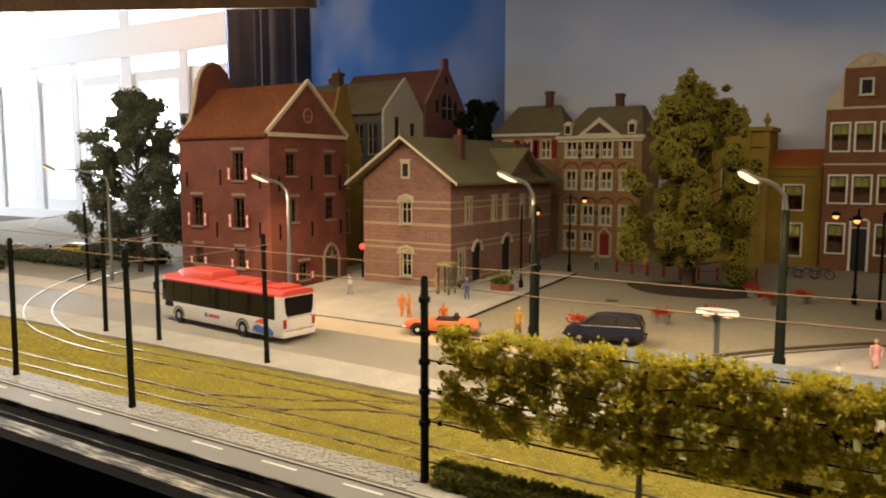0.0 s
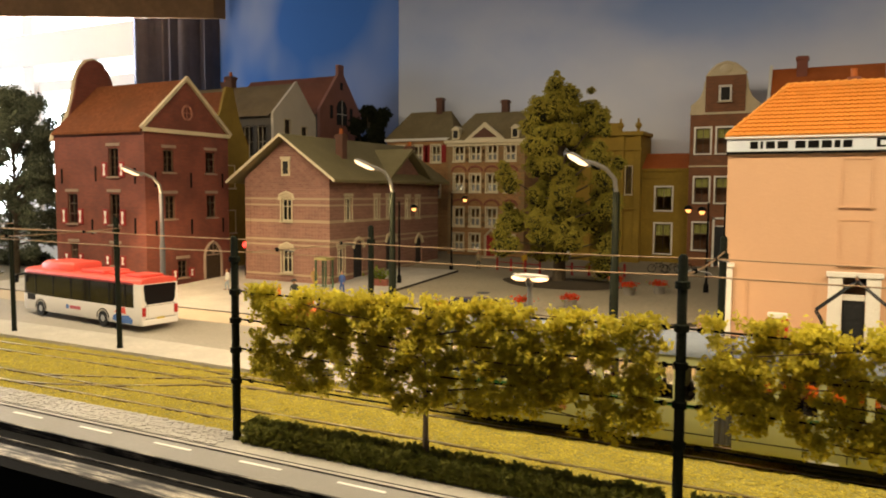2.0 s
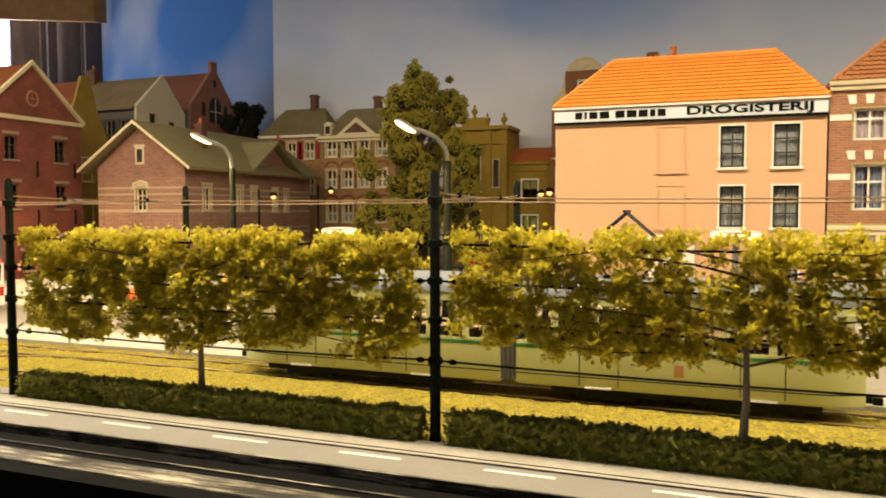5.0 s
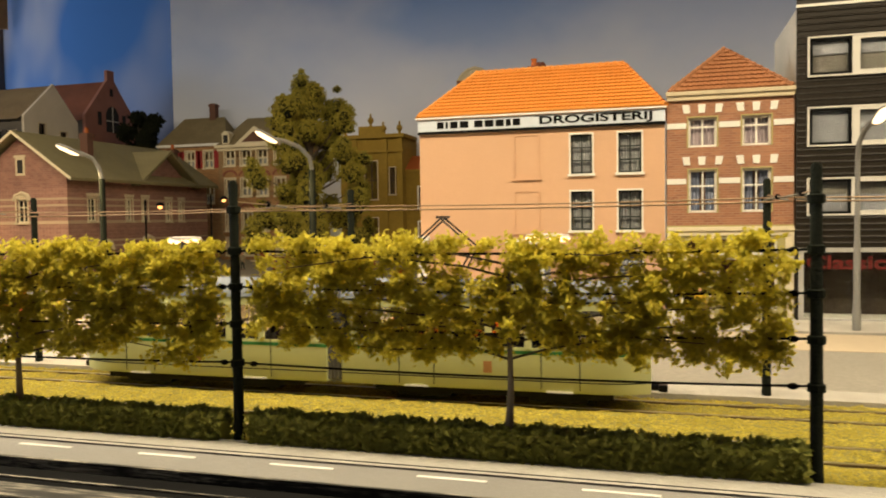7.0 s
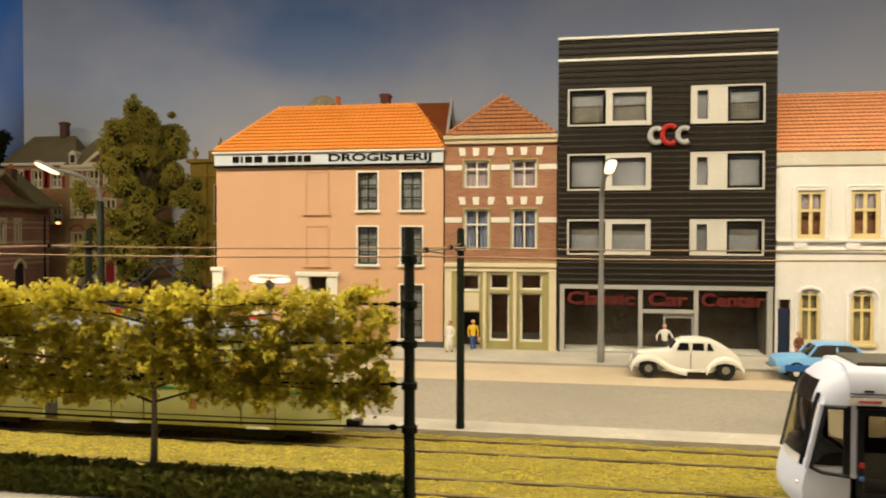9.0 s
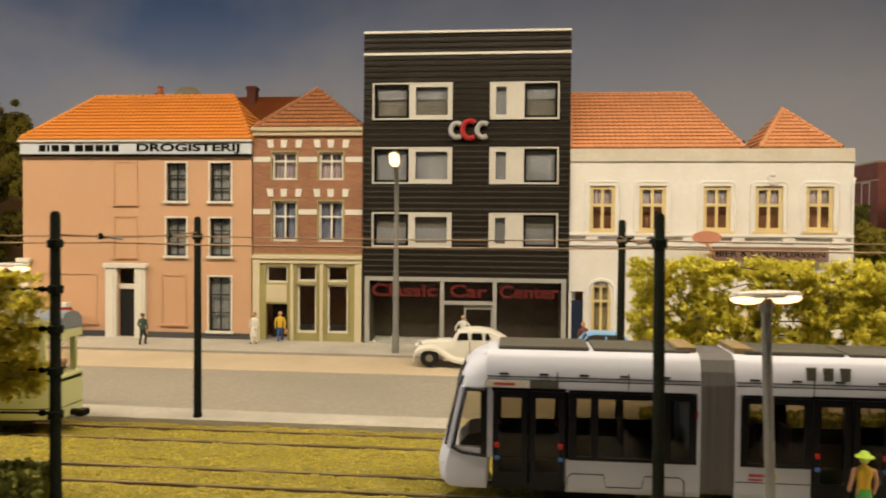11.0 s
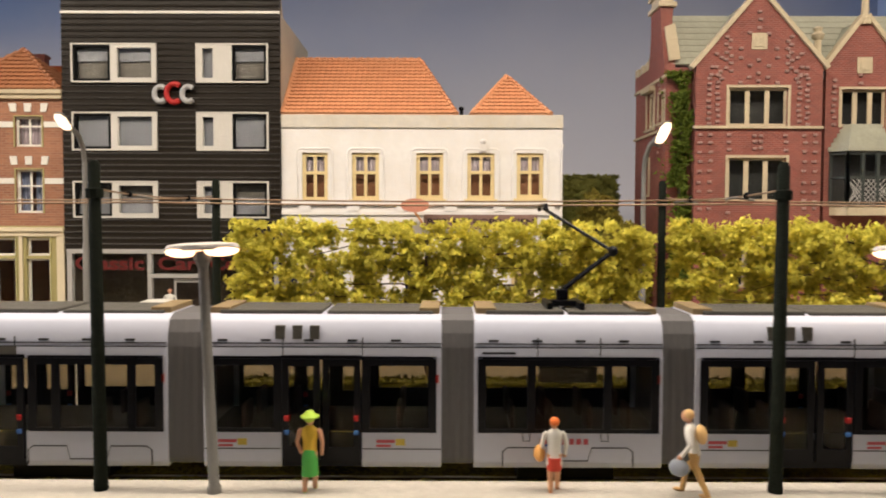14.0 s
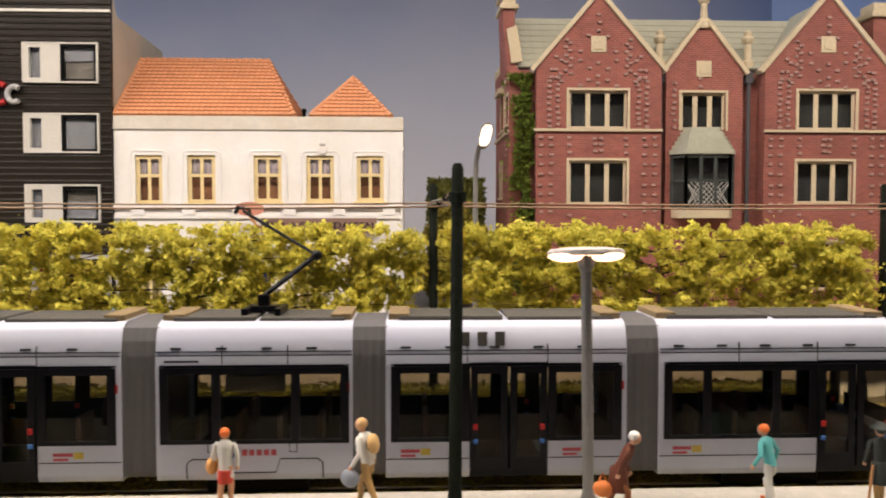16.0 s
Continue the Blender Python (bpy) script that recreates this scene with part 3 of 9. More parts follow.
curve_rail(-42.5, 28.4, -74, 50, (-65.5, 28.2), RAILS[2])
curve_rail(-42.5, 29.8, -70, 49, (-62.5, 29.8), RAILS[3])
rail("crossover_rail", [(-33, 25.5), (-31, 25.65), (-26, 27.5), (-22.8, 29.35), (-21, 30.0), (-18.5, 30.25)])
rail("crossover_rail", [(-31, 24.15), (-28.5, 24.75), (-26, 25.8), (-22.2, 28.05), (-20, 28.6), (-17, 28.75)])

# ---- front edge of the layout ----
tagged(part("trim_slot", MB().box(-140, 18.3, -1.2, 120, 19.5, -0.28), BLACK), "black recessed strip along the layout's front", "edge", kind="structure")
for y0, y1, z1 in ((18.72, 18.79, -0.22),):
    tagged(part("trim_bead", MB().box(-140, y0, -0.4, 24, y1, z1, 0.02), WORN), "thin worn bead in the black strip", "edge", kind="structure")
tagged(part("trim_edge", MB().box(-140, 17.5, -1.2, 24, 18.3, -0.2, 0.05), WORN), "worn grey edge of the layout's front board", "edge", kind="structure")
tagged(part("layout_front", MB().box(-140, 16.9, -60, 120, 17.5, -0.26), BLACK), "black front board of the layout", "board", kind="structure")
for i in range(-9, 15):
    x = -37.7 + 4.07 * i
    if x < 22:
        tagged(part("path_dash", MB().box(x, 20.5, -0.01, x + 1.8, 20.64, 0.012), MARK), "white painted dash on the cycle path", "road marking", "dashes")
for i in range(7):
    x0 = -6.2 + 0.82 * i
    mb = MB().add([(x0, 34.3, ground_z(34.3) - 0.008), (x0 + 0.42, 34.3, ground_z(34.3) - 0.008), (x0 + 0.42, 38.6, ground_z(38.6) - 0.008), (x0, 38.6, ground_z(38.6) - 0.008)], [(0, 1, 2, 3)])
    mb.m = TM()
    mb.add([(a, b, c - 0.02) for a, b, c in mb.v[:4]], [(3, 2, 1, 0)])
    tagged(part("crossing_bar", mb, MARK), "white painted bar of the zebra crossing", "road marking", "zebra crossing")

# pale strip that paints in the bright highlight along the path's edge
tagged(part("trim_path", MB().box(-140, 19.5, -0.3, 24, 19.6, 0.0), WORN), "worn pale strip painting the highlight on the cycle path's front edge", "edge", kind="structure")

# ---- the room ----
ROOMWALL = paint("room_wall", (0.22, 0.2, 0.18), 0.9, wear=0.1, big=0.02, fine=0.2, relief=0.0)
ROOMDARK = paint("room_floor", (0.1, 0.08, 0.06), 0.7, wear=0.2, big=0.02, fine=0.2, relief=0.0)
FRAMEWHITE = paint("window_white", (0.8, 0.8, 0.78), 0.5, wear=0.05, big=0.05, fine=0.5, relief=0.0)
WOOD = paint("fascia_wood", (0.55, 0.27, 0.1), 0.6, wear=0.4, big=0.1, fine=0.8, relief=0.1)
DRAPE = paint("dark_curtain", (0.14, 0.14, 0.18), 0.9, wear=0.3, big=0.2, fine=1)
DAY = glow("daylight", (0.93, 0.97, 1.0), 6.0)
room = (("floor", (-330, -250, -97, 200, 150, -95), ROOMDARK, "dark floor of the exhibition room"),
        ("ceiling", (-330, -250, 130, 200, 150, 133), ROOMWALL, "pale ceiling of the exhibition room"),
        ("wall_south", (-330, -253, -95, 200, -250, 130), ROOMWALL, "plain wall of the exhibition room"),
        ("wall_west", (-333, -250, -95, -330, 150, 130), ROOMWALL, "plain side wall of the exhibition room"),
        ("wall_east", (200, -250, -95, 203, 150, 130), ROOMWALL, "plain end wall of the exhibition room"))
for n_, b_, m_, l_ in room:
    tagged(part(n_, MB().box(*b_), m_), l_, "room", kind="structure")
WX0, WX1, WZ0, WZ1 = -300, -150, -5, 110
tagged(part("wall_north", MB(TM(0, 141)).wall(-330, -95, 200, 130, 5, [(WX0, WZ0, WX1, WZ1)]), ROOMWALL), "plain wall with a wide window", "room", kind="structure")
tagged(part("backdrop_day", MB().box(WX0 - 40, 165, -60, WX1 + 40, 166, 160), DAY), "bright overcast daylight outside the window", "daylight", kind="structure")
win = tagged(part("window_1", MB(TM(0, 142)).box(WX0, -1, WZ0, WX1, 5, WZ0 + 3).box(WX0, -1, WZ1 - 4, WX1, 3, WZ1).box(WX0, -1, 43, WX1, 4, 52, 0.4)
                  .box(WX1 - 2, -1, WZ0, WX1, 4, WZ1), FRAMEWHITE), "tall white-framed window with bright daylight", "window", kind="structure")
for x, w, z0, z1 in ((-199, 5, WZ0, WZ1), (-247, 5, WZ0, WZ1), (-174, 3.5, WZ0, 43), (-225, 3.5, WZ0, 43), (-270, 3.5, WZ0, 43)):
    part("window_frame", MB(TM(0, 142)).box(x - w / 2, -0.5, z0, x + w / 2, 3.5, z1, 0.3), FRAMEWHITE, win)
for x0, x1 in ((-196, -176), (-172, -153), (-222, -203), (-244, -227), (-268, -250)):
    part("window_sash", MB(TM(0, 142)).box(x0, 0.5, 36, x1, 2.5, 39).box(x0, 0.5, -2, x1, 2.5, 1.5).box(x0, 0.5, 1.5, x0 + 1.6, 2.5, 36).box(x1 - 1.6, 0.5, 1.5, x1, 2.5, 36), FRAMEWHITE, win)
    part("pane", MB(TM(0, 142)).box(x0 + 1.6, 1.4, 1.5, x1 - 1.6, 1.6, 36), GLASS, win).visible_shadow = False
drape = MB()
dp = [(-153 + 31 * i / 60, 138.2 + 1.3 * math.sin(i * 0.9) + 0.5 * math.sin(i * 2.3)) for i in range(61)]
drape.loft([[(x, y, -20), (x, y, 100), (x, y + 0.6, 100), (x, y + 0.6, -20)] for x, y in dp])
tagged(part("curtain", drape, DRAPE, smooth=True), "dark grey gathered curtain beside the window", "curtain")

# ---- painted sky behind the town ----
m_, nt, b_ = nodes_of("painted_sky")
v_ = coord(nt)
sep = nt.nodes.new("ShaderNodeSeparateXYZ")
nt.links.new(v_, sep.inputs[0])
grad = ramp(nt, sep.outputs["Z"], 8, 32)
east = ramp(nt, sep.outputs["X"], 0, 50)
cloud = ramp(nt, noise_tex(nt, coord(nt, (1, 1, 1.5)), 0.045, 4, 0.5), 0.38, 0.66)
skyc = mixc(nt, grad, (0.8, 0.83, 0.92), (0.19, 0.32, 0.66))
skyc = mixc(nt, mixc(nt, 0.5, cloud, (0.0, 0.0, 0.0)), skyc, (0.86, 0.85, 0.88))
skyc = mixc(nt, mixc(nt, 0.65, (0.0, 0.0, 0.0), east), skyc, (0.84, 0.86, 0.98))
west = ramp(nt, sep.outputs["X"], -28, -43)
skyc = mixc(nt, mixc(nt, 0.6, west, (0.0, 0.0, 0.0)), skyc, (0.66, 0.66, 0.67))
deep = ramp(nt, sep.outputs["X"], 66, 84)
skyc = mixc(nt, mixc(nt, 0.3, deep, (0.0, 0.0, 0.0)), skyc, (0.1, 0.23, 0.6))
nt.links.new(skyc, b_.inputs["Base Color"])
b_.inputs["Roughness"].default_value, b_.inputs["Specular IOR Level"].default_value = 1.0, 0.0
SKY = m_
m_, nt, b_ = nodes_of("painted_blue_sky")
skyb = mixc(nt, ramp(nt, noise_tex(nt, coord(nt, (1, 1, 1.4)), 0.03, 2, 0.5), 0.45, 0.75), (0.036, 0.095, 0.245), (0.19, 0.2, 0.26))
nt.links.new(skyb, b_.inputs["Base Color"])
b_.inputs["Roughness"].default_value, b_.inputs["Specular IOR Level"].default_value = 1.0, 0.0
SKYBLUE = m_
tagged(part("backdrop_sky", MB().box(-44.7, 84.6, -3, 84.0, 85.2, 75), SKY), "painted cloudy grey-blue sky panel behind the houses", "backdrop", kind="structure")
m_, nt, b_ = nodes_of("painted_light_blue_sky")
nt.links.new(mixc(nt, ramp(nt, noise_tex(nt, coord(nt), 0.04, 3, 0.5), 0.4, 0.7), (0.2, 0.34, 0.68), (0.4, 0.5, 0.75)), b_.inputs["Base Color"])
b_.inputs["Roughness"].default_value, b_.inputs["Specular IOR Level"].default_value = 1.0, 0.0
tagged(part("backdrop_east", MB().prism([(84.0, 84.6), (84.0, 85.2), (121, 61), (121, 60.3)], "z", -3, 75), m_), "painted light blue sky panel at the layout's end", "backdrop", kind="structure")
blue = MB().prism([(-44.7, 84.6), (-44.7, 85.2), (-127.2, 140.6), (-127.4, 139.9)], "z", -3, 75)
tagged(part("backdrop_blue", blue, SKYBLUE), "painted deep blue sky panel", "backdrop", kind="structure")
beam = MB().prism([(-118, 129.5), (-116.5, 131.5), (-190, 60), (-192, 61.5)][:2] + [(-190, 92), (-192, 90)], "z", 46.5, 60)
tagged(part("fascia", beam, WOOD), "brown wooden fascia board at the room's end", "fascia", kind="structure")

# ---- windows, doors and roofs ----
DULLFRAME = paint("dull_brown_joinery", (0.11, 0.075, 0.05), 0.6, wear=0.2)
LILAC = paint("lilac_curtain", (0.4, 0.33, 0.36), 0.9, wear=0.2, big=1.5)
BLIND = paint("olive_blind", (0.3, 0.28, 0.08), 0.9, wear=0.2, big=1.5)
INNFRAME = paint("inn_joinery", (0.74, 0.6, 0.31), 0.6, wear=0.12)
BEIGE = paint("beige_curtain", (0.42, 0.33, 0.17), 0.9, wear=0.25, big=1.5)
W = {
    "drug": dict(fr=DARKGREEN, ft=0.1, cols=2, rows=(1 / 3, 2 / 3), sill=OFFWHITE, surround=OFFWHITE, curtain=CURTAIN, st=0.09),
    "town": dict(fr=OFFWHITE, ft=0.12, cols=2, rows=(0.62,), sill=None, surround=OLIVE, curtain=BLUECURTAIN, st=0.07),
    "townnet": dict(fr=OFFWHITE, ft=0.12, cols=2, rows=(0.68,), sill=None, surround=OLIVE, curtain=PINKNET, st=0.07),
    "whitelow": dict(fr=INNFRAME, ft=0.16, mull=0.12, cols=2, rows=(0.66,), sill=INNFRAME, surround=None, curtain=BEIGE, st=0.1, rec=0.08),
    "white": dict(fr=INNFRAME, ft=0.2, mull=0.16, cols=2, rows=(0.58,), sill=INNFRAME, surround=WHITEWALL, curtain=None, valance=LILAC, st=0.18, rec=0.06),
    "castle": dict(fr=DULLFRAME, ft=0.07, cols=2, rows=(0.33, 0.66), sill=DULLSTONE, lintel=DULLSTONE, curtain=None),
    "station": dict(fr=CREAM, ft=0.12, cols=2, rows=(0.66,), sill=STONE, surround=STONE, lintel=STONE, curtain=None, st=0.13),
    "hotel": dict(fr=CREAM, ft=0.15, cols=2, rows=(0.45,), sill=CREAM, surround=CREAM, curtain=None, half=CURTAIN, st=0.12, mull=0.17),
    "guild": dict(fr=DULLFRAME, ft=0.08, cols=2, rows=(0.6,), sill=OFFWHITE, surround=OFFWHITE, curtain=None, valance=BLIND, st=0.16),
    "small": dict(fr=OFFWHITE, ft=0.1, cols=1, rows=(), sill=STONE, surround=OFFWHITE, curtain=None, st=0.08),
    "flat": dict(fr=OFFWHITE, ft=0.1, cols=1, rows=(), sill=None, curtain=CURTAIN),
    "manor": dict(fr=STONE, ft=0.13, cols=3, rows=(), sill=None, surround=STONE, curtain=None, st=0.13, mull=0.24),
    "manorside": dict(fr=STONE, ft=0.2, cols=2, rows=(), sill=STONE, surround=STONE, curtain=None, st=0.16, mull=0.2),
    "shop": dict(fr=OFFWHITE, ft=0.12, cols=1, rows=(), sill=None, surround=OLIVE, curtain=None, st=0.07),
    "hall": dict(fr=WHITEDIM, ft=0.08, cols=2, rows=(0.5,), sill=None, surround=None, curtain=None),
    "dark": dict(fr=DULLFRAME, ft=0.1, cols=2, rows=(0.5,), sill=STONE, surround=STONE, curtain=None, st=0.1),
}
made = {}


def window(parent, m, w, h, style):
    """A window in an opening whose lower left corner is at m, with the wall's face at y = 0."""
    st, key = W[style], (round(w, 2), round(h, 2), style)
    if key not in made:
        rec, ft = st.get("rec", 0.14), st["ft"]
        fr = MB().box(0, rec, 0, ft, rec + 0.1, h).box(w - ft, rec, 0, w, rec + 0.1, h).box(ft, rec, 0, w - ft, rec + 0.1, ft).box(ft, rec, h - ft, w - ft, rec + 0.1, h)
        mt = st.get("mull", ft * 0.7)
        for i in range(1, st["cols"]):
            x = w * i / st["cols"]
            fr.box(x - mt / 2, rec + 0.004, ft, x + mt / 2, rec + 0.096, h - ft)
        for r in st["rows"]:
            fr.box(ft, rec - 0.012, h * r - mt / 2, w - ft, rec + 0.09, h * r + mt / 2)
        k = {"frame": mesh_of("window", fr, st["fr"]), "pane": mesh_of("pane", MB().box(ft * 0.5, rec + 0.045, ft * 0.5, w - ft * 0.5, rec + 0.055, h - ft * 0.5), GLASS)}
        if st.get("surround"):
            s = st["st"]
            k["surround"] = mesh_of("surround", MB().box(-s, -0.05, -s * 0.4, 0, 0.03, h + s).box(w, -0.05, -s * 0.4, w + s, 0.03, h + s).box(0, -0.05, h, w, 0.03, h + s), st["surround"])
        if st.get("sill"):
            k["sill"] = mesh_of("sill", MB().box(-0.16, -0.17, -0.14, w + 0.16, rec, 0, 0.02), st["sill"])
        if st.get("lintel"):
            k["lintel"] = mesh_of("lintel", MB().box(-0.22, -0.08, h + 0.16, w + 0.22, -0.002, h + 0.42, 0.03), st["lintel"])
        if st.get("curtain"):
            pts = [(ft + (w - 2 * ft) * i / 24, rec + 0.24 + 0.04 * math.sin(i * 1.7)) for i in range(25)]
            halves = [pts[:10], pts[15:]] if style == "town" else [pts]
            cm = MB()
            for pp in halves:
                cm.loft([[(x, y, 0.05), (x, y, h - 0.05), (x, y + 0.02, h - 0.05), (x, y + 0.02, 0.05)] for x, y in pp])
            k["curtain"] = mesh_of("curtain", cm, st["curtain"], True)
        if st.get("valance"):
            k["valance"] = mesh_of("valance", MB().loft([[(ft + (w - 2 * ft) * i / 16, rec + 0.2 + 0.03 * math.sin(i * 2.1), z) for z in (h * 0.6, h - 0.04)] + [(ft + (w - 2 * ft) * i / 16, rec + 0.22 + 0.03 * math.sin(i * 2.1), z) for z in (h - 0.04, h * 0.6)] for i in range(17)]), st["valance"], True)
        if st.get("half"):
            k["half_curtain"] = mesh_of("half_curtain", MB().loft([[(ft + (w - 2 * ft) * i / 16, rec + 0.2 + 0.03 * math.sin(i * 2.1), z) for z in (0.04, h * 0.43)] + [(ft + (w - 2 * ft) * i / 16, rec + 0.22 + 0.03 * math.sin(i * 2.1), z) for z in (h * 0.43, 0.04)] for i in range(17)]), st["half"], True)
        made[key] = k
    k = made[key]
    ob = part("window", k["frame"], None, parent, m=m)
    for n, me in k.items():
        if n != "frame":
            c = part(n, me, None, ob)
            if n == "pane":
                c.visible_shadow = False
    return ob


def face(rz, x, y):
    """Places a wall that faces -y when rz = 0, +x when rz = 90, in its house."""
    return TM(x, y, 0, rz)


def placed(m, x, z):
    q = m @ Matrix.Translation((x, 0, z))
    q.translation = q.translation * S
    return q


def front(parent, m, x0, z0, x1, z1, mat, wins, style, t=0.35, name="wall", label=""):
    """A wall with windows: (x0, z0, x1, z1[, style]) each."""
    ob = part(name, MB(m).wall(x0, z0, x1, z1, t, [q[:4] for q in wins]), mat, parent, label)
    for q in wins:
        s = q[4] if len(q) > 4 else style
        if s:
            window(parent, placed(m, q[0], q[1]), q[2] - q[0], q[3] - q[1], s)
    return ob


tile_mesh = {}


def tiles(parent, p0, u, v, poly, mat, tw=0.3, th=0.36, limit=300):
    """Pantiles laid over a sloped plane. p0: eave corner; u, v: along the eave and up the slope; poly: its outline in (u, v)."""
    if mat.name not in tile_mesh:
        prof = [(0, 0.0), (0.06, 0.035), (0.14, 0.042), (0.21, 0.01), (0.3, 0.0)]
        mb = MB().loft([[(x, y, z + dz) for x, z in prof] for y, dz in ((0, 0.095), (0.4, 0.0))], caps=False)
        mb.f = [f for f in mb.f if not (0 in f and 4 in f and len(f) == 4 and 9 in f)]
        mb.mi = [0] * len(mb.f)
        mb.add([(x, 0, z + 0.095) for x, z in prof] + [(0.3, 0, 0.0), (0, 0, 0.0)], [(0, 1, 2, 3, 4, 5, 6)])
        tile_mesh[mat.name] = (mesh_of("roof_tile", mb, mat, True, False), mb)
    me, src = tile_mesh[mat.name]
    u, v = Vector(u).normalized(), Vector(v).normalized()
    n = u.cross(v)
    rot = Matrix((u, v, n)).transposed().to_4x4()

    def inside(a, b):
        k = False
        for i in range(len(poly)):
            (x0, y0), (x1, y1) = poly[i], poly[i - 1]
            if (y0 > b) != (y1 > b) and a < (x1 - x0) * (b - y0) / (y1 - y0) + x0:
                k = not k
        return k
    spots = []
    j = 0
    while j * th < max(q[1] for q in poly):
        i = 0
        while i * tw < max(q[0] for q in poly):
            if inside((i + 0.5) * tw, (j + 0.5) * th):
                spots.append((i * tw, j * th))
            i += 1
        j += 1
    rest = MB()
    for k, (a, b) in enumerate(spots):
        q = Vector(p0) + u * a + v * b + n * 0.02
        if k < limit:
            m = rot.copy()
            m.translation = q * S
            part("roof_tile", me, mat, parent, m=m)
        else:
            rest.m = Matrix.Translation(q) @ rot
            rest.add(src.v, src.f)
    if rest.v:
        tagged(part("roof_tiles", rest, mat, parent, fix=False), kind="stuff")


def ridge(parent, pts, mat, r=0.15):
    """Half-round ridge tiles along a line."""
    mb = MB()
    for a, b in zip(pts, pts[1:]):
        a, b = Vector(a), Vector(b)
        n = max(1, round((b - a).length / 0.42))
        for i in range(n):
            mb.tube([a + (b - a) * (i / n), a + (b - a) * ((i + 1.06) / n)], r * 0.6, 7, r * 1.1)
    return part("ridge_tiles", mb, mat, parent, smooth=True)


def hip_roof(parent, x0, y0, x1, y1, z, rx0, rx1, ry, rz, mat, tile=True, over=0.0):
    """A hipped roof on a rectangle with its ridge from rx0 to rx1."""
    c = [(x0, y0, z), (x1, y0, z), (x1, y1, z), (x0, y1, z), (rx0, ry, rz), (rx1, ry, rz)]
    mb = MB().add(c + [(x, y, zz - 0.12) for x, y, zz in c[:4]], [(0, 1, 5, 4), (1, 2, 5), (2, 3, 4, 5), (3, 0, 4), (0, 6, 7, 1), (1, 7, 8, 2), (2, 8, 9, 3), (3, 9, 6, 0), (9, 8, 7, 6)])
    ob = part("roof", mb, mat, parent)
    if tile:
        sl = math.hypot(ry - y0, rz - z)
        tiles(ob, (x0, y0, z), (1, 0, 0), (0, ry - y0, rz - z), [(0, 0), (x1 - x0, 0), (rx1 - x0, sl), (rx0 - x0, sl)], mat)
        if x1 - rx1 > 0.3:
            sr = math.hypot(x1 - rx1, rz - z)
            tiles(ob, (x1, y0, z), (0, 1, 0), (rx1 - x1, 0, rz - z), [(0, 0), (y1 - y0, 0), (ry - y0, sr)], mat, limit=60)
        if rx0 - x0 > 0.3:
            sr = math.hypot(rx0 - x0, rz - z)
            tiles(ob, (x0, y1, z), (0, -1, 0), (rx0 - x0, 0, rz - z), [(0, 0), (y1 - y0, 0), (y1 - ry, sr)], mat, limit=60)
        ridge(ob, [(x0, y0, z + 0.05), (rx0, ry, rz + 0.05), (rx1, ry, rz + 0.05), (x1, y0, z + 0.05)], mat)
    return ob


def chimney(parent, x, y, z0, z1, w=0.8, mat=None, pot=True):
    mb = MB().box(x - w / 2, y - w / 2, z0, x + w / 2, y + w / 2, z1).box(x - w * 0.62, y - w * 0.62, z1 - 0.35, x + w * 0.62, y + w * 0.62, z1 - 0.1)
    ob = part("chimney", mb, mat or BRICKPLAIN, parent)
    if pot:
        part("chimney_pot", MB().lathe((x, y, z1), [(0.2, 0), (0.16, 0.4), (0.2, 0.42), (0.2, 0.5)], 8), ORANGEROOF, ob)
    return ob


def box_house(parent, x0, y0, x1, y1, z0, z1, mat, back=True, t=0.35, right=True, left=True):
    """The three plain walls and the floor behind a front."""
    if left:
        part("side_wall", MB().box(x0, y0 + t, z0, x0 + t, y1, z1), mat, parent)
    if right:
        part("side_wall", MB().box(x1 - t, y0 + t, z0, x1, y1, z1), mat, parent)
    part("back_wall", MB().box(x0 + t, y1 - t, z0, x1 - t, y1, z1), mat, parent)
    # ceiling and floor coloured near-black so that the rooms read as unlit
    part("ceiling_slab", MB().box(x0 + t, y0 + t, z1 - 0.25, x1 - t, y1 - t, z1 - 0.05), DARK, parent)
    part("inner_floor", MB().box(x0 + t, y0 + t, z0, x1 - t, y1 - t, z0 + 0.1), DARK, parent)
    return parent


def lettering(name, text, size, mat, parent, m, width, depth=0.01, bold=0.0):
    cu = bpy.data.curves.new(name, "FONT")
    cu.body, cu.size, cu.extrude, cu.align_x, cu.align_y = text, size * S, depth * S, "CENTER", "CENTER"
    cu.offset = bold * size * S
    tmp = bpy.data.objects.new("tmp", cu)
    scene.collection.objects.link(tmp)
    bpy.context.view_layer.update()
    me = bpy.data.meshes.new_from_object(tmp.evaluated_get(bpy.context.evaluated_depsgraph_get()))
    bpy.data.objects.remove(tmp)
    me.materials.clear()
    me.materials.append(mat)
    ob = part(name, me, mat, parent, m=m)
    xs = [v.co.x for v in me.vertices]
    ob.scale.x = width * S / (max(xs) - min(xs))
    return ob


# ---- the house row ----
FY = 46.4
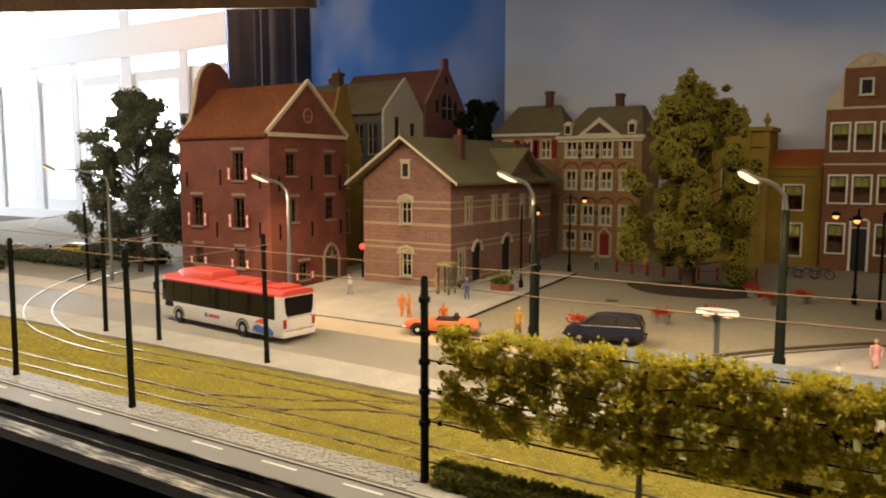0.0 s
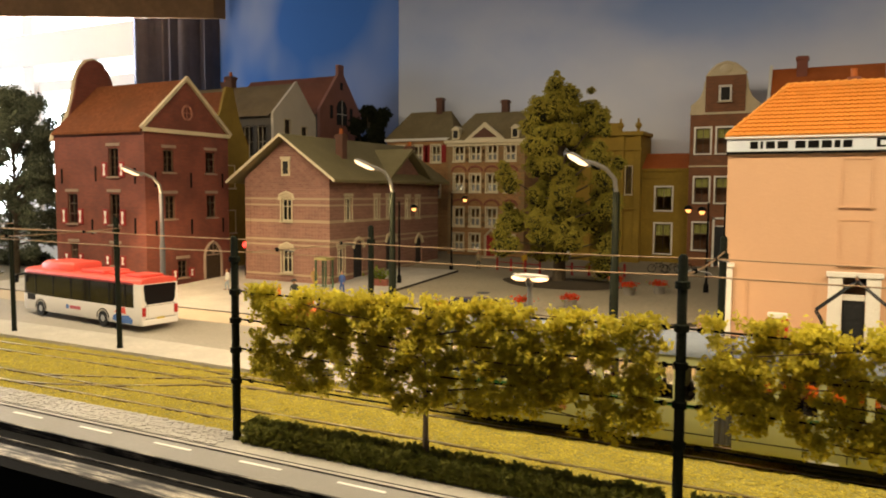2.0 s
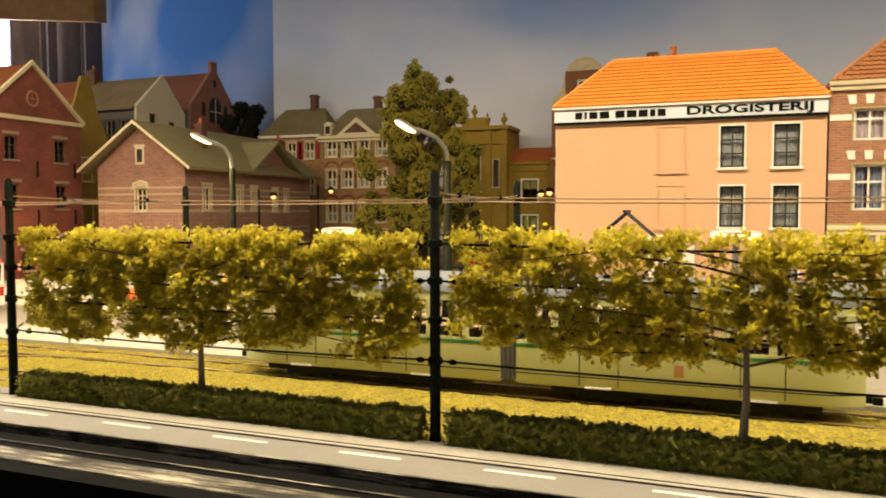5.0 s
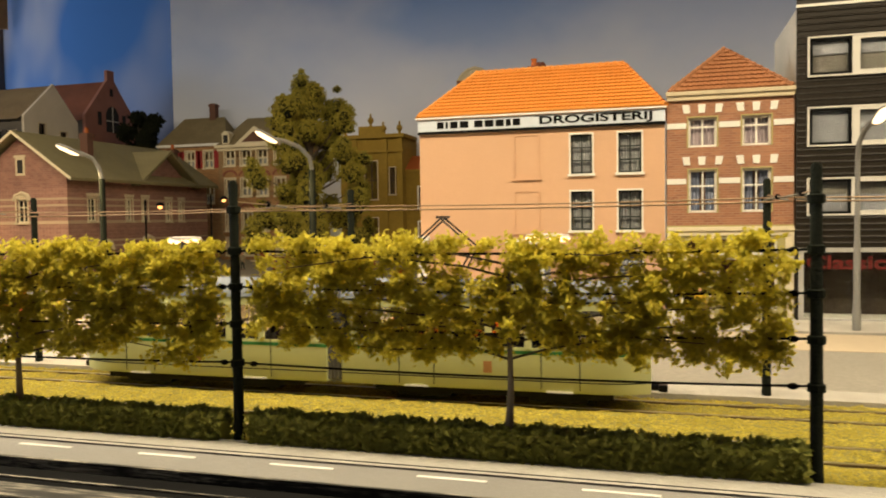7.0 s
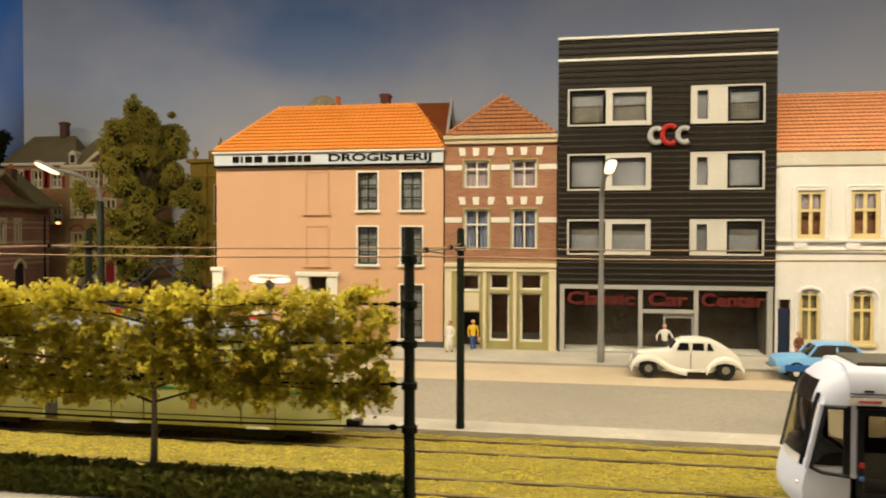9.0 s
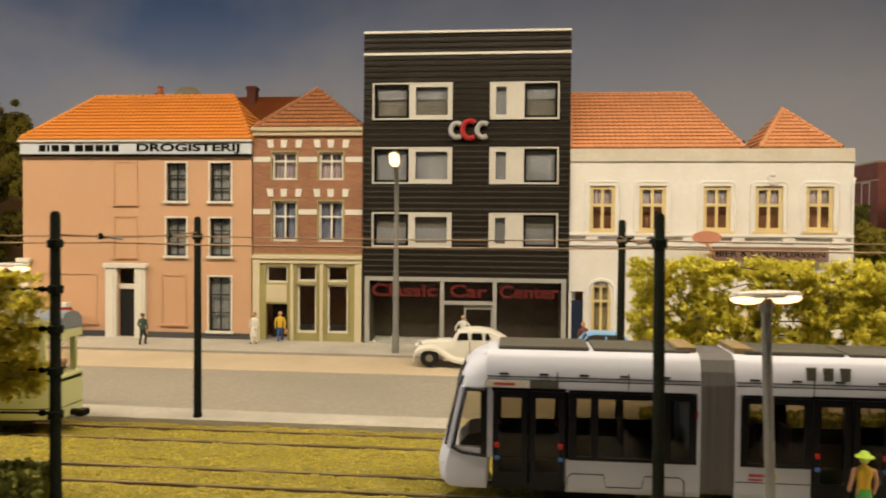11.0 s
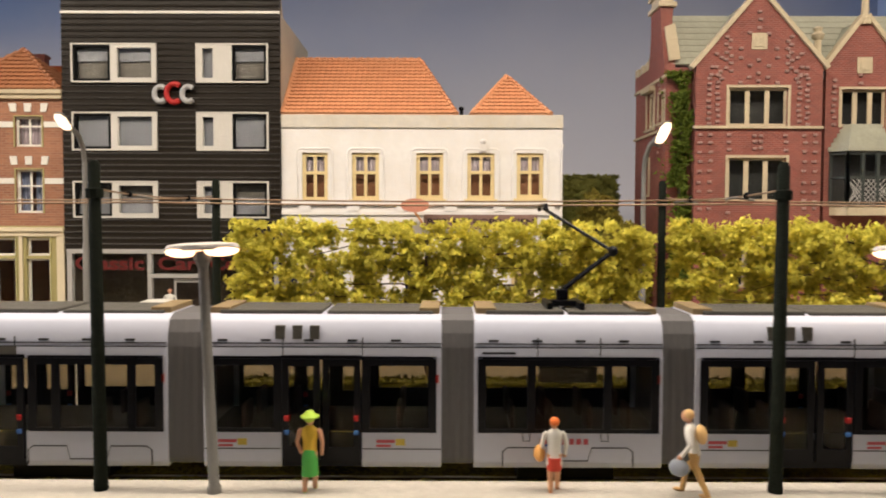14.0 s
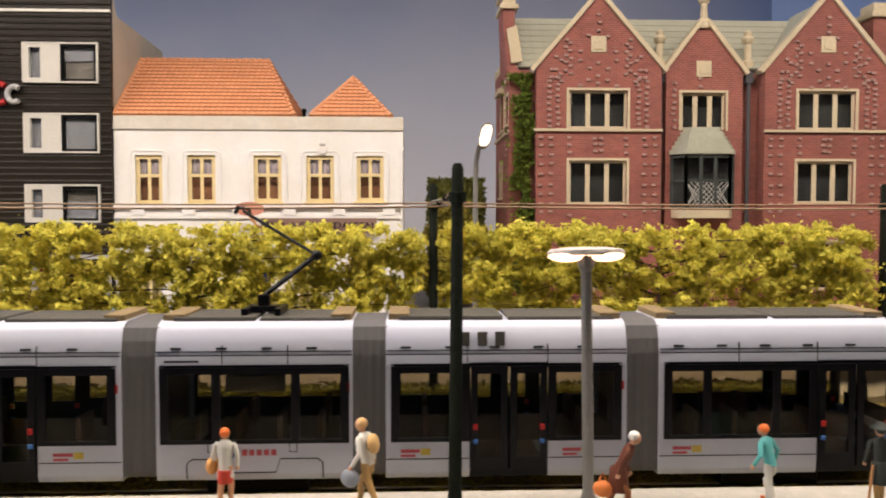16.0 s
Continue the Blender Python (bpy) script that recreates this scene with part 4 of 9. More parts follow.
# drugstore
h = thing("drugstore", at(0, FY, 0.5), "peach plastered corner drugstore with an orange tiled hip roof", "house")
Z = 0.5
wins = [(8.03, 8.79, 9.23, 11.0), (10.66, 8.79, 11.91, 11.0), (8.03, 5.6, 9.23, 7.8), (10.66, 5.6, 11.91, 7.8), (10.6, 1.25, 11.93, 4.4)]
wins = [(a, b - Z, c, d - Z) for a, b, c, d in wins] + [(5.05, 0.02, 6.15, 4.4, None)]
front(h, TM(), -0.9, 0, 13.15, 12.2 - Z, PEACH, wins, "drug")
box_house(h, -0.9, 0, 13.15, 6.6, 0, 12.2 - Z, PEACH)
for x0, z0, x1, z1 in ((4.78, 8.6, 6.25, 11.1), (4.78, 5.5, 6.25, 7.9), (0.3, 1.6, 3.75, 4.5), (7.75, 1.6, 9.25, 4.5)):
    part("blind_panel", MB().box(x0, -0.05, z0 - Z, x0 + 0.07, 0, z1 - Z).box(x1 - 0.07, -0.05, z0 - Z, x1, 0, z1 - Z).box(x0 + 0.07, -0.05, z1 - Z - 0.07, x1 - 0.07, 0, z1 - Z)
         .box(x0 - 0.1, -0.13, z0 - Z - 0.1, x1 + 0.1, 0, z0 - Z), PEACH, h)
part("plinth", MB().box(-0.95, -0.06, -0.1, 4.3, 0, 0.63).box(6.9, -0.06, -0.1, 13.17, 0, 0.63), PLINTH, h, "dark grey plinth")
dr = part("door", MB().box(5.08, 0.2, 0.02, 6.12, 0.28, 3.1, 0.02), DOORBLACK, h, "black panelled door")
for zz in (0.3, 1.2, 2.1):
    part("door_panel", MB().box(5.2, 0.17, zz, 5.55, 0.2, zz + 0.7, 0.01).box(5.65, 0.17, zz, 6.0, 0.2, zz + 0.7, 0.01), DOORBLACK, dr)
part("fanlight", MB().box(5.1, 0.2, 3.4, 6.1, 0.23, 4.3), GLASS, h).visible_shadow = False
part("door_transom", MB().box(5.05, 0.12, 3.1, 6.15, 0.3, 3.4), OFFWHITE, h)
part("door_surround", MB().box(4.36, -0.22, 0, 5.05, 0.02, 4.35, 0.04).box(6.15, -0.22, 0, 6.82, 0.02, 4.35, 0.04).box(4.25, -0.32, 4.35, 6.93, 0.02, 4.62, 0.05)
     .box(4.55, -0.26, 0.2, 4.87, -0.2, 4.2).box(6.33, -0.26, 0.2, 6.65, -0.2, 4.2), OFFWHITE, h, "white classical door surround")
part("corner_post", MB().box(-1.1, -0.2, 0, -0.45, 0.0, 4.6, 0.03).box(-1.2, -0.28, 4.6, -0.35, 0.0, 4.85, 0.03), OFFWHITE, h)
sg = part("sign_board", MB().box(-0.95, -0.18, 11.5 - Z, 13.18, 0, 12.22 - Z), paint("sign_white", (0.6, 0.66, 0.74), 0.6, wear=0.1), h, "bluish white sign board with black lettering")
part("sign_trim", MB().box(-0.95, -0.22, 11.36 - Z, 13.18, 0, 11.5 - Z), BLACK, h)
lettering("sign_letters", "DROGISTERIJ", 0.6, BLACK, sg, at(9.4, -0.2, 11.85 - Z, 0, 90), 6.2, bold=0.03)
for x0, x1 in ((0.1, 0.5), (0.62, 0.76), (0.9, 1.35), (1.48, 2.0), (2.35, 2.85), (2.97, 3.5), (3.62, 4.1), (4.22, 4.5), (4.62, 5.05)):
    part("sign_bar", MB().box(x0 + 0.15, -0.2, 11.65 - Z, x1 + 0.15, -0.18, 12.04 - Z), BLACK, sg)
part("gutter", MB().box(-1.05, -0.32, 12.22 - Z, 13.25, 0.05, 12.32 - Z), OFFWHITE, h)
hip_roof(h, -1.0, -0.25, 13.2, 6.8, 12.32 - Z, 1.9, 10.8, 3.3, 15.4 - Z, TILE)
chimney(h, 5.2, 5.0, 14 - Z, 15.9 - Z, 0.7)

# brick town house
h = thing("town_house", at(13.25, FY, 0.5), "red brick town house with a cream and olive shop front", "house")
o = 13.25
wins = [(14.36, 10.03, 15.83, 11.62, "townnet"), (17.1, 10.03, 18.53, 11.62, "townnet"), (14.38, 6.5, 15.83, 8.82), (17.1, 6.5, 18.54, 8.82)]
wins = [(q[0] - o, q[1] - Z, q[2] - o, q[3] - Z, *q[4:]) for q in wins]
front(h, TM(), 0, 5.3, 6.4, 12.3, TOWNBRICK, wins, "town")
box_house(h, 0, 0, 6.4, 6, 0, 12.3, TOWNBRICK)
part("shop_wall", MB().wall(0, 0, 6.4, 5.3, 0.3, [(0.75, 0.1, 2.05, 2.4), (0.75, 3.6, 2.05, 4.6), (2.6, 0.75, 3.75, 3.55), (2.6, 3.7, 3.75, 4.65), (4.35, 0.75, 5.6, 3.55), (4.35, 3.7, 5.6, 4.65)]), OLIVE, h, "olive shop front")
for x0, z0, x1, z1 in ((0.75, 3.6, 2.05, 4.6), (2.6, 0.75, 3.75, 3.55), (2.6, 3.7, 3.75, 4.65), (4.35, 0.75, 5.6, 3.55), (4.35, 3.7, 5.6, 4.65)):
    window(h, at(x0, 0, z0), x1 - x0, z1 - z0, "shop")
for xa, xb in ((0, 0.42), (5.98, 6.4), (2.22, 2.42), (3.95, 4.15)):
    part("pilaster", MB().box(xa, -0.1, 0, xb, 0, 4.75, 0.03), CREAM, h)
part("fascia_board", MB().box(-0.02, -0.22, 5.0, 6.42, 0, 5.22, 0.03).box(0, -0.12, 4.75, 6.4, 0, 5.0), CREAM, h)
part("panel", MB().box(0.8, -0.04, 2.5, 2.0, 0.1, 3.5).box(0.95, -0.07, 2.75, 1.3, -0.04, 3.1).box(1.45, -0.07, 2.75, 1.8, -0.04, 3.1), CREAM, h)
# near-black sheet standing in for the shade deep in the doorway
part("recess", MB().box(0.75, 1.2, 0.1, 2.05, 1.25, 2.4), DARK, h)
for zz in (10.55, 7.55):
    part("stone_band", MB().box(0, -0.04, zz, 1.0, 0, zz + 0.3).box(2.68, -0.04, zz, 3.75, 0, zz + 0.3).box(5.4, -0.04, zz, 6.4, 0, zz + 0.3), OFFWHITE, h)
for xx in (1.11, 3.85):
    for zz in (11.12, 8.32):
        for dx, s_ in ((-0.2, -1), (0.56, 0), (1.4, 1)):
            part("voussoir", MB().prism([(xx + dx - 0.02, zz + 0.25), (xx + dx + 0.3, zz + 0.25), (xx + dx + 0.33 + 0.06 * s_, zz + 0.7), (xx + dx - 0.05 + 0.06 * s_, zz + 0.7)], "y", -0.06, 0), OFFWHITE, h)
part("cornice", MB().box(-0.05, -0.3, 12.3, 6.45, 0.05, 12.52, 0.04).box(0, -0.18, 12.05, 6.4, 0, 12.3, 0.03), STONE, h)
hip_roof(h, 0.1, -0.1, 6.3, 5.5, 12.52, 3.1, 3.15, 2.4, 15.1, TILERED)

# flats with a showroom
h = thing("apartment_block", at(19.75, 46.3, 0.5), "black clad four-storey flats over a glazed showroom", "building")
o = 19.75
rows_ = ((13.45, 15.4), (9.87, 11.8), (6.3, 8.15))
holes = [(0.55, a - Z, 4.95, b - Z) for a, b in rows_] + [(7.15, a - Z, 10.85, b - Z) for a, b in rows_]
part("wall", MB().wall(0, 4.05, 11.5, 17.8, 0.3, holes), CLAD, h)
part("side_wall", MB().box(0, 0.3, 0, 0.3, 8.3, 16.5), SIDEGREY, h, "grey rendered side wall")
part("side_wall", MB().prism([(0.3, 0), (8.3, 0), (8.3, 16.3), (0.9, 16.55), (0.3, 17.75)], "x", 11.2, 11.5), SIDEGREY, h, "grey rendered side wall")
part("back_wall", MB().box(0.3, 8.0, 0, 11.2, 8.3, 16.3), SIDEGREY, h)
part("roof_deck", MB().box(0.3, 0.3, 16.0, 11.2, 8.0, 16.2), PLINTH, h)
for zz in (4.0, 8.0, 12.0):
    part("floor_slab", MB().box(0.3, 0.3, zz, 11.2, 8.0, zz + 0.2), DARK, h)
# a board with a proud rounded lip along its upper edge
CLADBOARD = [(-0.02, 0.0), (-0.045, 0.0), (-0.05, 0.205), (-0.105, 0.22), (-0.11, 0.235), (-0.093, 0.272), (-0.05, 0.302), (-0.02, 0.31)]
clad_me = mesh_of("cladding_board", MB().prism(CLADBOARD, "x", -0.03, 11.53), CLAD)
segs = {}
for i in range(42):
    z0 = 4.1 + 0.322 * i
    hit = [q for q in ((0.45, 5.05), (7.05, 10.95)) if any(a - Z - 0.12 < z0 + 0.16 < b - Z + 0.12 for a, b in rows_)]
    if not hit:
        part("cladding_board", clad_me, None, h, m=at(0, 0, z0))
        continue
    for a, b in ((-0.03, 0.45), (5.05, 7.05), (10.95, 11.53)):
        if (a, b) not in segs:
            segs[a, b] = mesh_of("cladding_board", MB().prism(CLADBOARD, "x", a, b), CLAD)
        part("cladding_board", segs[a, b], None, h, m=at(0, 0, z0))
part("parapet_rail", MB().box(-0.05, -0.14, 17.72, 11.55, 0.3, 17.85, 0.02), OFFWHITE, h)
part("parapet_rail", MB().box(-0.05, -0.14, 16.5, 11.55, -0.02, 16.64, 0.02), OFFWHITE, h)


FLATWHITE = paint("white_plastic_frame", (0.6, 0.58, 0.53), 0.6, wear=0.12)
NETGREY = paint("grey_net", (0.12, 0.105, 0.09), 0.85, wear=0.3, big=0.8)
BLIND = paint("grey_blind", (0.17, 0.165, 0.18), 0.8, wear=0.2, big=0.6)


def flat_window(parent, m, w, h_, kind, drawn):
    ob = part("window", MB().box(-0.06, -0.14, -0.06, w + 0.06, 0.02, 0.03, 0.02).box(-0.06, -0.14, h_ - 0.03, w + 0.06, 0.02, h_ + 0.06, 0.02)
              .box(-0.06, -0.14, 0.03, 0.03, 0.02, h_ - 0.03).box(w - 0.03, -0.14, 0.03, w + 0.06, 0.02, h_ - 0.03), FLATWHITE, parent, m=m)
    x = w * 0.46 if kind == 0 else w * 0.5
    if kind == 0:
        part("sash", MB().box(0.04, -0.08, 0.04, 0.18, 0.1, h_ - 0.04).box(x - 0.14, -0.08, 0.04, x, 0.1, h_ - 0.04).box(0.18, -0.08, 0.04, x - 0.14, 0.1, 0.16).box(0.18, -0.08, h_ - 0.16, x - 0.14, 0.1, h_ - 0.04), BLACK, ob, "dark sash")
        part("sash", MB().box(x, -0.12, 0.02, x + 0.36, 0.1, h_ - 0.02).box(w - 0.2, -0.12, 0.02, w - 0.02, 0.1, h_ - 0.02).box(x + 0.36, -0.12, 0.02, w - 0.2, 0.1, 0.2).box(x + 0.36, -0.12, h_ - 0.18, w - 0.2, 0.1, h_ - 0.02), FLATWHITE, ob)
        spans = ((0.18, x - 0.14), (x + 0.36, w - 0.2))
    else:
        part("sash", MB().box(0.02, -0.12, 0.02, 0.28, 0.1, h_ - 0.02).box(0.85, -0.12, 0.02, x, 0.1, h_ - 0.02).box(0.28, -0.12, 0.02, 0.85, 0.1, 0.2).box(0.28, -0.12, h_ - 0.2, 0.85, 0.1, h_ - 0.02), FLATWHITE, ob)
        part("sash", MB().box(x, -0.08, 0.04, x + 0.12, 0.1, h_ - 0.04).box(w - 0.16, -0.08, 0.04, w - 0.04, 0.1, h_ - 0.04).box(x + 0.12, -0.08, 0.04, w - 0.16, 0.1, 0.16).box(x + 0.12, -0.08, h_ - 0.16, w - 0.16, 0.1, h_ - 0.04), BLACK, ob, "dark sash")
        spans = ((0.28, 0.85), (x + 0.12, w - 0.16))
    for a, b in spans:
        part("pane", MB().box(a, 0.03, 0.16, b, 0.04, h_ - 0.14), GLASS, ob).visible_shadow = False
        lo, hi = ((0.13, h_ - 0.1) if b - a < 1 else (0.13 + (h_ - 0.23) * drawn[0], 0.13 + (h_ - 0.23) * drawn[1]))
        part("net_curtain", MB().box(a, 0.24, 0.1, b, 0.26, h_ - 0.1), NETGREY, ob, "dark grey net")
        part("blind", MB().prism([(a, lo), (b, lo + 0.03), (b, hi), (a + (b - a) * 0.55, hi - 0.05 * (drawn[1] < 1)), (a, hi)], "y", 0.16, 0.2), BLIND, ob, "pale roller blind")
    return ob


for (a, b), drawn in zip(rows_, ((0.55, 1.0), (0.0, 1.0), (0.0, 0.58))):
    flat_window(h, at(0.55, -0.02, a - Z), 4.4, b - a, 0, drawn)
    flat_window(h, at(7.15, -0.02, a - Z), 3.7, b - a, 1, drawn)
part("shop_base", MB().box(0.1, -0.08, 0, 4.5, 0.2, 0.38), GREYFRAME, h)
part("shop_base", MB().box(7.45, -0.08, 0, 11.4, 0.2, 0.38), GREYFRAME, h)
part("shop_frame", MB().box(0.1, -0.12, 0.38, 0.35, 0.15, 3.85).box(4.4, -0.12, 0, 4.62, 0.15, 3.85).box(7.35, -0.12, 0, 7.57, 0.15, 3.85).box(11.15, -0.12, 0.38, 11.4, 0.15, 3.85)
     .box(0.1, -0.14, 3.85, 11.4, 0.15, 4.08).box(4.62, -0.1, 2.55, 7.35, 0.12, 2.75), GREYFRAME, h, "grey showroom frame")
part("side_wall", MB().box(0, -0.05, 0, 0.1, 0.3, 4.1).box(11.4, -0.05, 0, 11.5, 0.3, 4.1), CLAD, h)
for x0, x1, z0, z1 in ((0.35, 4.4, 0.38, 3.85), (7.57, 11.15, 0.38, 3.85), (4.62, 7.35, 2.75, 3.85)):
    part("shop_pane", MB().box(x0, 0.0, z0, x1, 0.02, z1), GLASS, h).visible_shadow = False
for txt, x, wd in (("Classic", 2.35, 3.7), ("Car", 5.95, 2.1), ("Center", 9.35, 3.3)):
    lettering("shop_letters", txt, 0.98, REDTEXT, h, at(x, -0.02, 3.28, 0, 90), wd, bold=0.025)
SHOWROOM = paint("showroom_inside", (0.085, 0.062, 0.045), 0.8, wear=0.5, big=0.6, fine=2)
part("shop_back", MB().box(0.3, 2.2, 0, 11.2, 2.3, 4).box(0.31, 0.3, 0, 0.36, 2.2, 4).box(11.1, 0.3, 0, 11.15, 2.2, 4), SHOWROOM, h, "brown-grey showroom inside")
part("shop_floor", MB().box(0.1, 0.2, 0, 11.4, 8.0, 0.08), DARK, h)
part("door_leaf", MB().box(5.75, 0.05, 0.1, 5.85, 0.12, 2.5).box(7.25, 0.05, 0.1, 7.33, 0.12, 2.5).box(5.85, 0.05, 2.3, 7.25, 0.12, 2.5).box(5.85, 0.05, 0.1, 7.25, 0.12, 0.3), GREYFRAME, h)
LOGOGREY = paint("logo_grey", (0.4, 0.4, 0.4), 0.4, 0.2, wear=0.1)
for x, z, r, mat_ in ((5.28, 12.28, 0.34, LOGOGREY), (6.0, 12.32, 0.42, REDPAINT), (6.74, 12.28, 0.34, LOGOGREY)):
    arc = [(x + r * math.cos(radians(a)), -0.25, z + r * math.sin(radians(a)) * 1.15) for a in range(50, 311, 20)]
    part("logo_ring", MB().tube(arc, 0.145, 8), mat_, h, smooth=True)

# white inn
h = thing("white_inn", at(31.3, FY, 0.5), "white plastered inn with cream windows and faded red tiles", "house")
o = 31.3
up = [(32.39, 7.2, 33.77, 9.75), (35.05, 7.25, 36.5, 9.75), (38.47, 7.3, 39.92, 9.75), (41.2, 7.3, 42.65, 9.75), (43.83, 7.35, 45.25, 9.75)]
dn = [(32.54, 1.6, 33.6, 4.3), (35.1, 1.6, 36.26, 4.3), (40.8, 1.6, 41.9, 4.3), (43.6, 1.6, 44.8, 4.3)]
wins = [(a - o, b - Z, c - o, d - Z) for a, b, c, d in up] + [(a - o, b - Z, c - o, d - Z, "whitelow") for a, b, c, d in dn] + [(0.15, 0.1, 0.8, 3.4, None), (6.6, 0.1, 8.0, 3.4, None)]
front(h, TM(), 0, 0, 14.96, 11.0, WHITEWALL, wins, "white")
box_house(h, 0, 0, 14.96, 7, 0, 11.0, WHITEWALL)
part("door", MB().box(0.15, 0.15, 0.1, 0.8, 0.22, 2.9), NAVY, h, "navy blue door")
part("door", MB().box(6.6, 0.15, 0.1, 8.0, 0.22, 3.4), NAVY, h)
for a, b, c, d in up:
    a, c, d, b = a - o, c - o, d - Z, b - Z
    pts = [(a - 0.24, b - 0.1), (a - 0.24, d - 0.1), (a - 0.2, d + 0.1), (a - 0.05, d + 0.22), (c + 0.05, d + 0.22), (c + 0.2, d + 0.1), (c + 0.24, d - 0.1), (c + 0.24, b - 0.1)]
    mb = MB()
    mb.tube([(x, -0.03, z) for x, z in pts], 0.06, 6)
    part("moulding", mb, WHITEWALL, h)
for a, b, c, d in dn:
    a, c, d = a - o, c - o, d - Z
    part("moulding", MB().tube([(a - 0.15, -0.03, 1.2), (a - 0.15, -0.03, d - 0.1), (a + 0.1, -0.03, d + 0.18), ((a + c) / 2, -0.03, d + 0.28), (c - 0.1, -0.03, d + 0.18), (c + 0.15, -0.03, d - 0.1), (c + 0.15, -0.03, 1.2)], 0.1, 6), WHITEWALL, h, smooth=True)
    part("arch_fill", MB().prism([(a, d - 0.35), (a + 0.15, d - 0.05), ((a + c) / 2, d + 0.06), (c - 0.15, d - 0.05), (c, d - 0.35), (c, d + 0.1), (a, d + 0.1)], "y", 0.0, 0.12), WHITEWALL, h)
part("keystone", MB().prism([(10.6, 9.35), (10.9, 9.35), (11.0, 9.75), (10.5, 9.75)], "y", -0.16, 0).ball((10.75, -0.1, 9.85), 0.15), WHITEWALL, h)
part("string_course", MB().box(0, -0.12, 5.95, 14.96, 0, 6.15, 0.02).box(0, -0.2, 6.5, 14.96, 0, 6.66, 0.02), WHITEWALL, h)
for i in range(6):
    part("bracket", MB().box(0.9 + 2.6 * i, -0.16, 6.15, 1.55 + 2.6 * i, 0, 6.5), WHITEWALL, h)
part("parapet", MB().box(-0.02, -0.07, 10.66, 14.98, 0.1, 11.27, 0.03).box(-0.02, -0.1, 10.58, 14.98, 0, 10.66, 0.02), STAINED, h, "weather-stained plaster parapet")
part("downpipe", MB().tube([(14.9, -0.1, 0.2), (14.9, -0.1, 9.4), (15.0, -0.05, 9.7)], 0.06, 6), WHITEWALL, h)
part("room_back", MB().box(0.4, 0.5, 0.2, 14.5, 0.55, 10.7), paint("inn_inside", (0.26, 0.115, 0.055), 0.9, wear=0.3), h, "red-brown rooms behind the panes")
sgn = part("sign_board", MB().box(7.6, -0.42, 5.2, 13.6, -0.32, 5.98, 0.02), paint("brown_sign", (0.27, 0.17, 0.14), 0.7, wear=0.3), h, "brown sign with dark lettering")
lettering("sign_letters", "BIER & STROPDASSEN", 0.46, BLACK, sgn, at(10.6, -0.43, 5.58, 0, 90), 5.6)
part("sign_bracket", MB().box(8.0, -0.32, 5.5, 8.1, 0, 5.6).box(13.1, -0.32, 5.5, 13.2, 0, 5.6), BLACK, sgn)
ov = part("hanging_sign", MB(TM(7.15, -1.0, 6.45)).loft([[(0.75 * math.cos(a) , y, 0.36 * math.sin(a)) for a in (2 * math.pi * i / 18 for i in range(18))] for y in (-0.06, 0.06)]), paint("salmon_sign", (0.62, 0.27, 0.18), 0.5, wear=0.2), h, "salmon oval hanging sign")
part("sign_arm", MB().tube([(7.15, -1.0, 6.1), (7.5, -1.0, 5.6), (7.5, 0, 5.5)], 0.07, 6), WOOD, ov)
hip_roof(h, 0.05, -0.05, 9.3, 8.4, 11.28, 0.06, 7.25, 4.2, 14.95, TILEPINK)
hip_roof(h, 10.1, -0.05, 14.3, 5.6, 11.28, 12.15, 12.2, 2.85, 13.75, TILEPINK)
part("ridge_vent", MB().lathe((9.6, 1.5, 11.2), [(0.1, 0), (0.1, 0.5), (0.16, 0.55), (0.1, 0.7)], 8), BLACK, h)

# manor
h = thing("manor", at(53.0, FY, 0.5), "red brick gabled manor with pale stone windows and studded walls", "house")
o = 53.0
mw = [(55.04, 11.24, 58.17, 13.25), (55.06, 7.22, 58.15, 9.55), (67.42, 11.24, 70.58, 13.3), (67.4, 7.28, 70.5, 9.55), (61.25, 11.27, 63.66, 13.25), (55.1, 2.6, 58.1, 5.2), (67.4, 2.6, 70.5, 5.2)]
mw = [(a - o, b - Z, c - o, d - Z) for a, b, c, d in mw]
for (x0, x1, y, pk, pz, ez) in ((0.3, 7.0, 0.0, 3.6, 17.75, 13.9), (7.4, 11.6, 0.5, 9.45, 16.6, 13.9), (12.6, 19.4, 0.0, 16.0, 17.85, 13.9)):
    ws = [q for q in mw if x0 < q[0] < x1]
    front(h, TM(0, y), x0, 0, x1, ez, MANOR, ws, "manor")
    part("gable", MB().prism([(x0, ez), (x1, ez), (pk, pz)], "y", y, y + 0.35), MANOR, h)
    cp = MB()
    for xa in (x0, x1):
        d = Vector((pk - xa, pz - ez)).normalized()
        n = Vector((-d.y, d.x)) * (1 if xa == x0 else -1)
        a, b = Vector((xa, ez)) - d * 0.25, Vector((pk, pz))
        cp.prism([(a + n * 0.02)[:], (b + n * 0.02)[:], (b + n * 0.24)[:], (a + n * 0.24)[:]], "y", y - 0.14, y + 0.45)
    part("coping", cp, STONE, h, "pale stone gable coping")
    part("niche", MB().box(pk - 0.4, y - 0.06, pz - 3.0, pk + 0.4, y, pz - 2.15).box(pk - 0.26, y - 0.1, pz - 2.86, pk + 0.26, y - 0.06, pz - 2.3, 0.02), STONE, h)
    for sx in (x0 + 0.03, x1 - 0.03):
        part("return_wall", MB().box(sx - 0.03, y + 0.35, 0, sx + 0.03, 2.5, ez), MANOR, h)
    # roof behind each gable
    part("gable_roof", MB().prism([(x0 - 0.05, ez), (pk, pz - 0.05), (x1 + 0.05, ez), (x1 + 0.05, ez - 0.1), (pk, pz - 0.2), (x0 - 0.05, ez - 0.1)], "y", y + 0.35, 4.2), LIMEGREY, h)
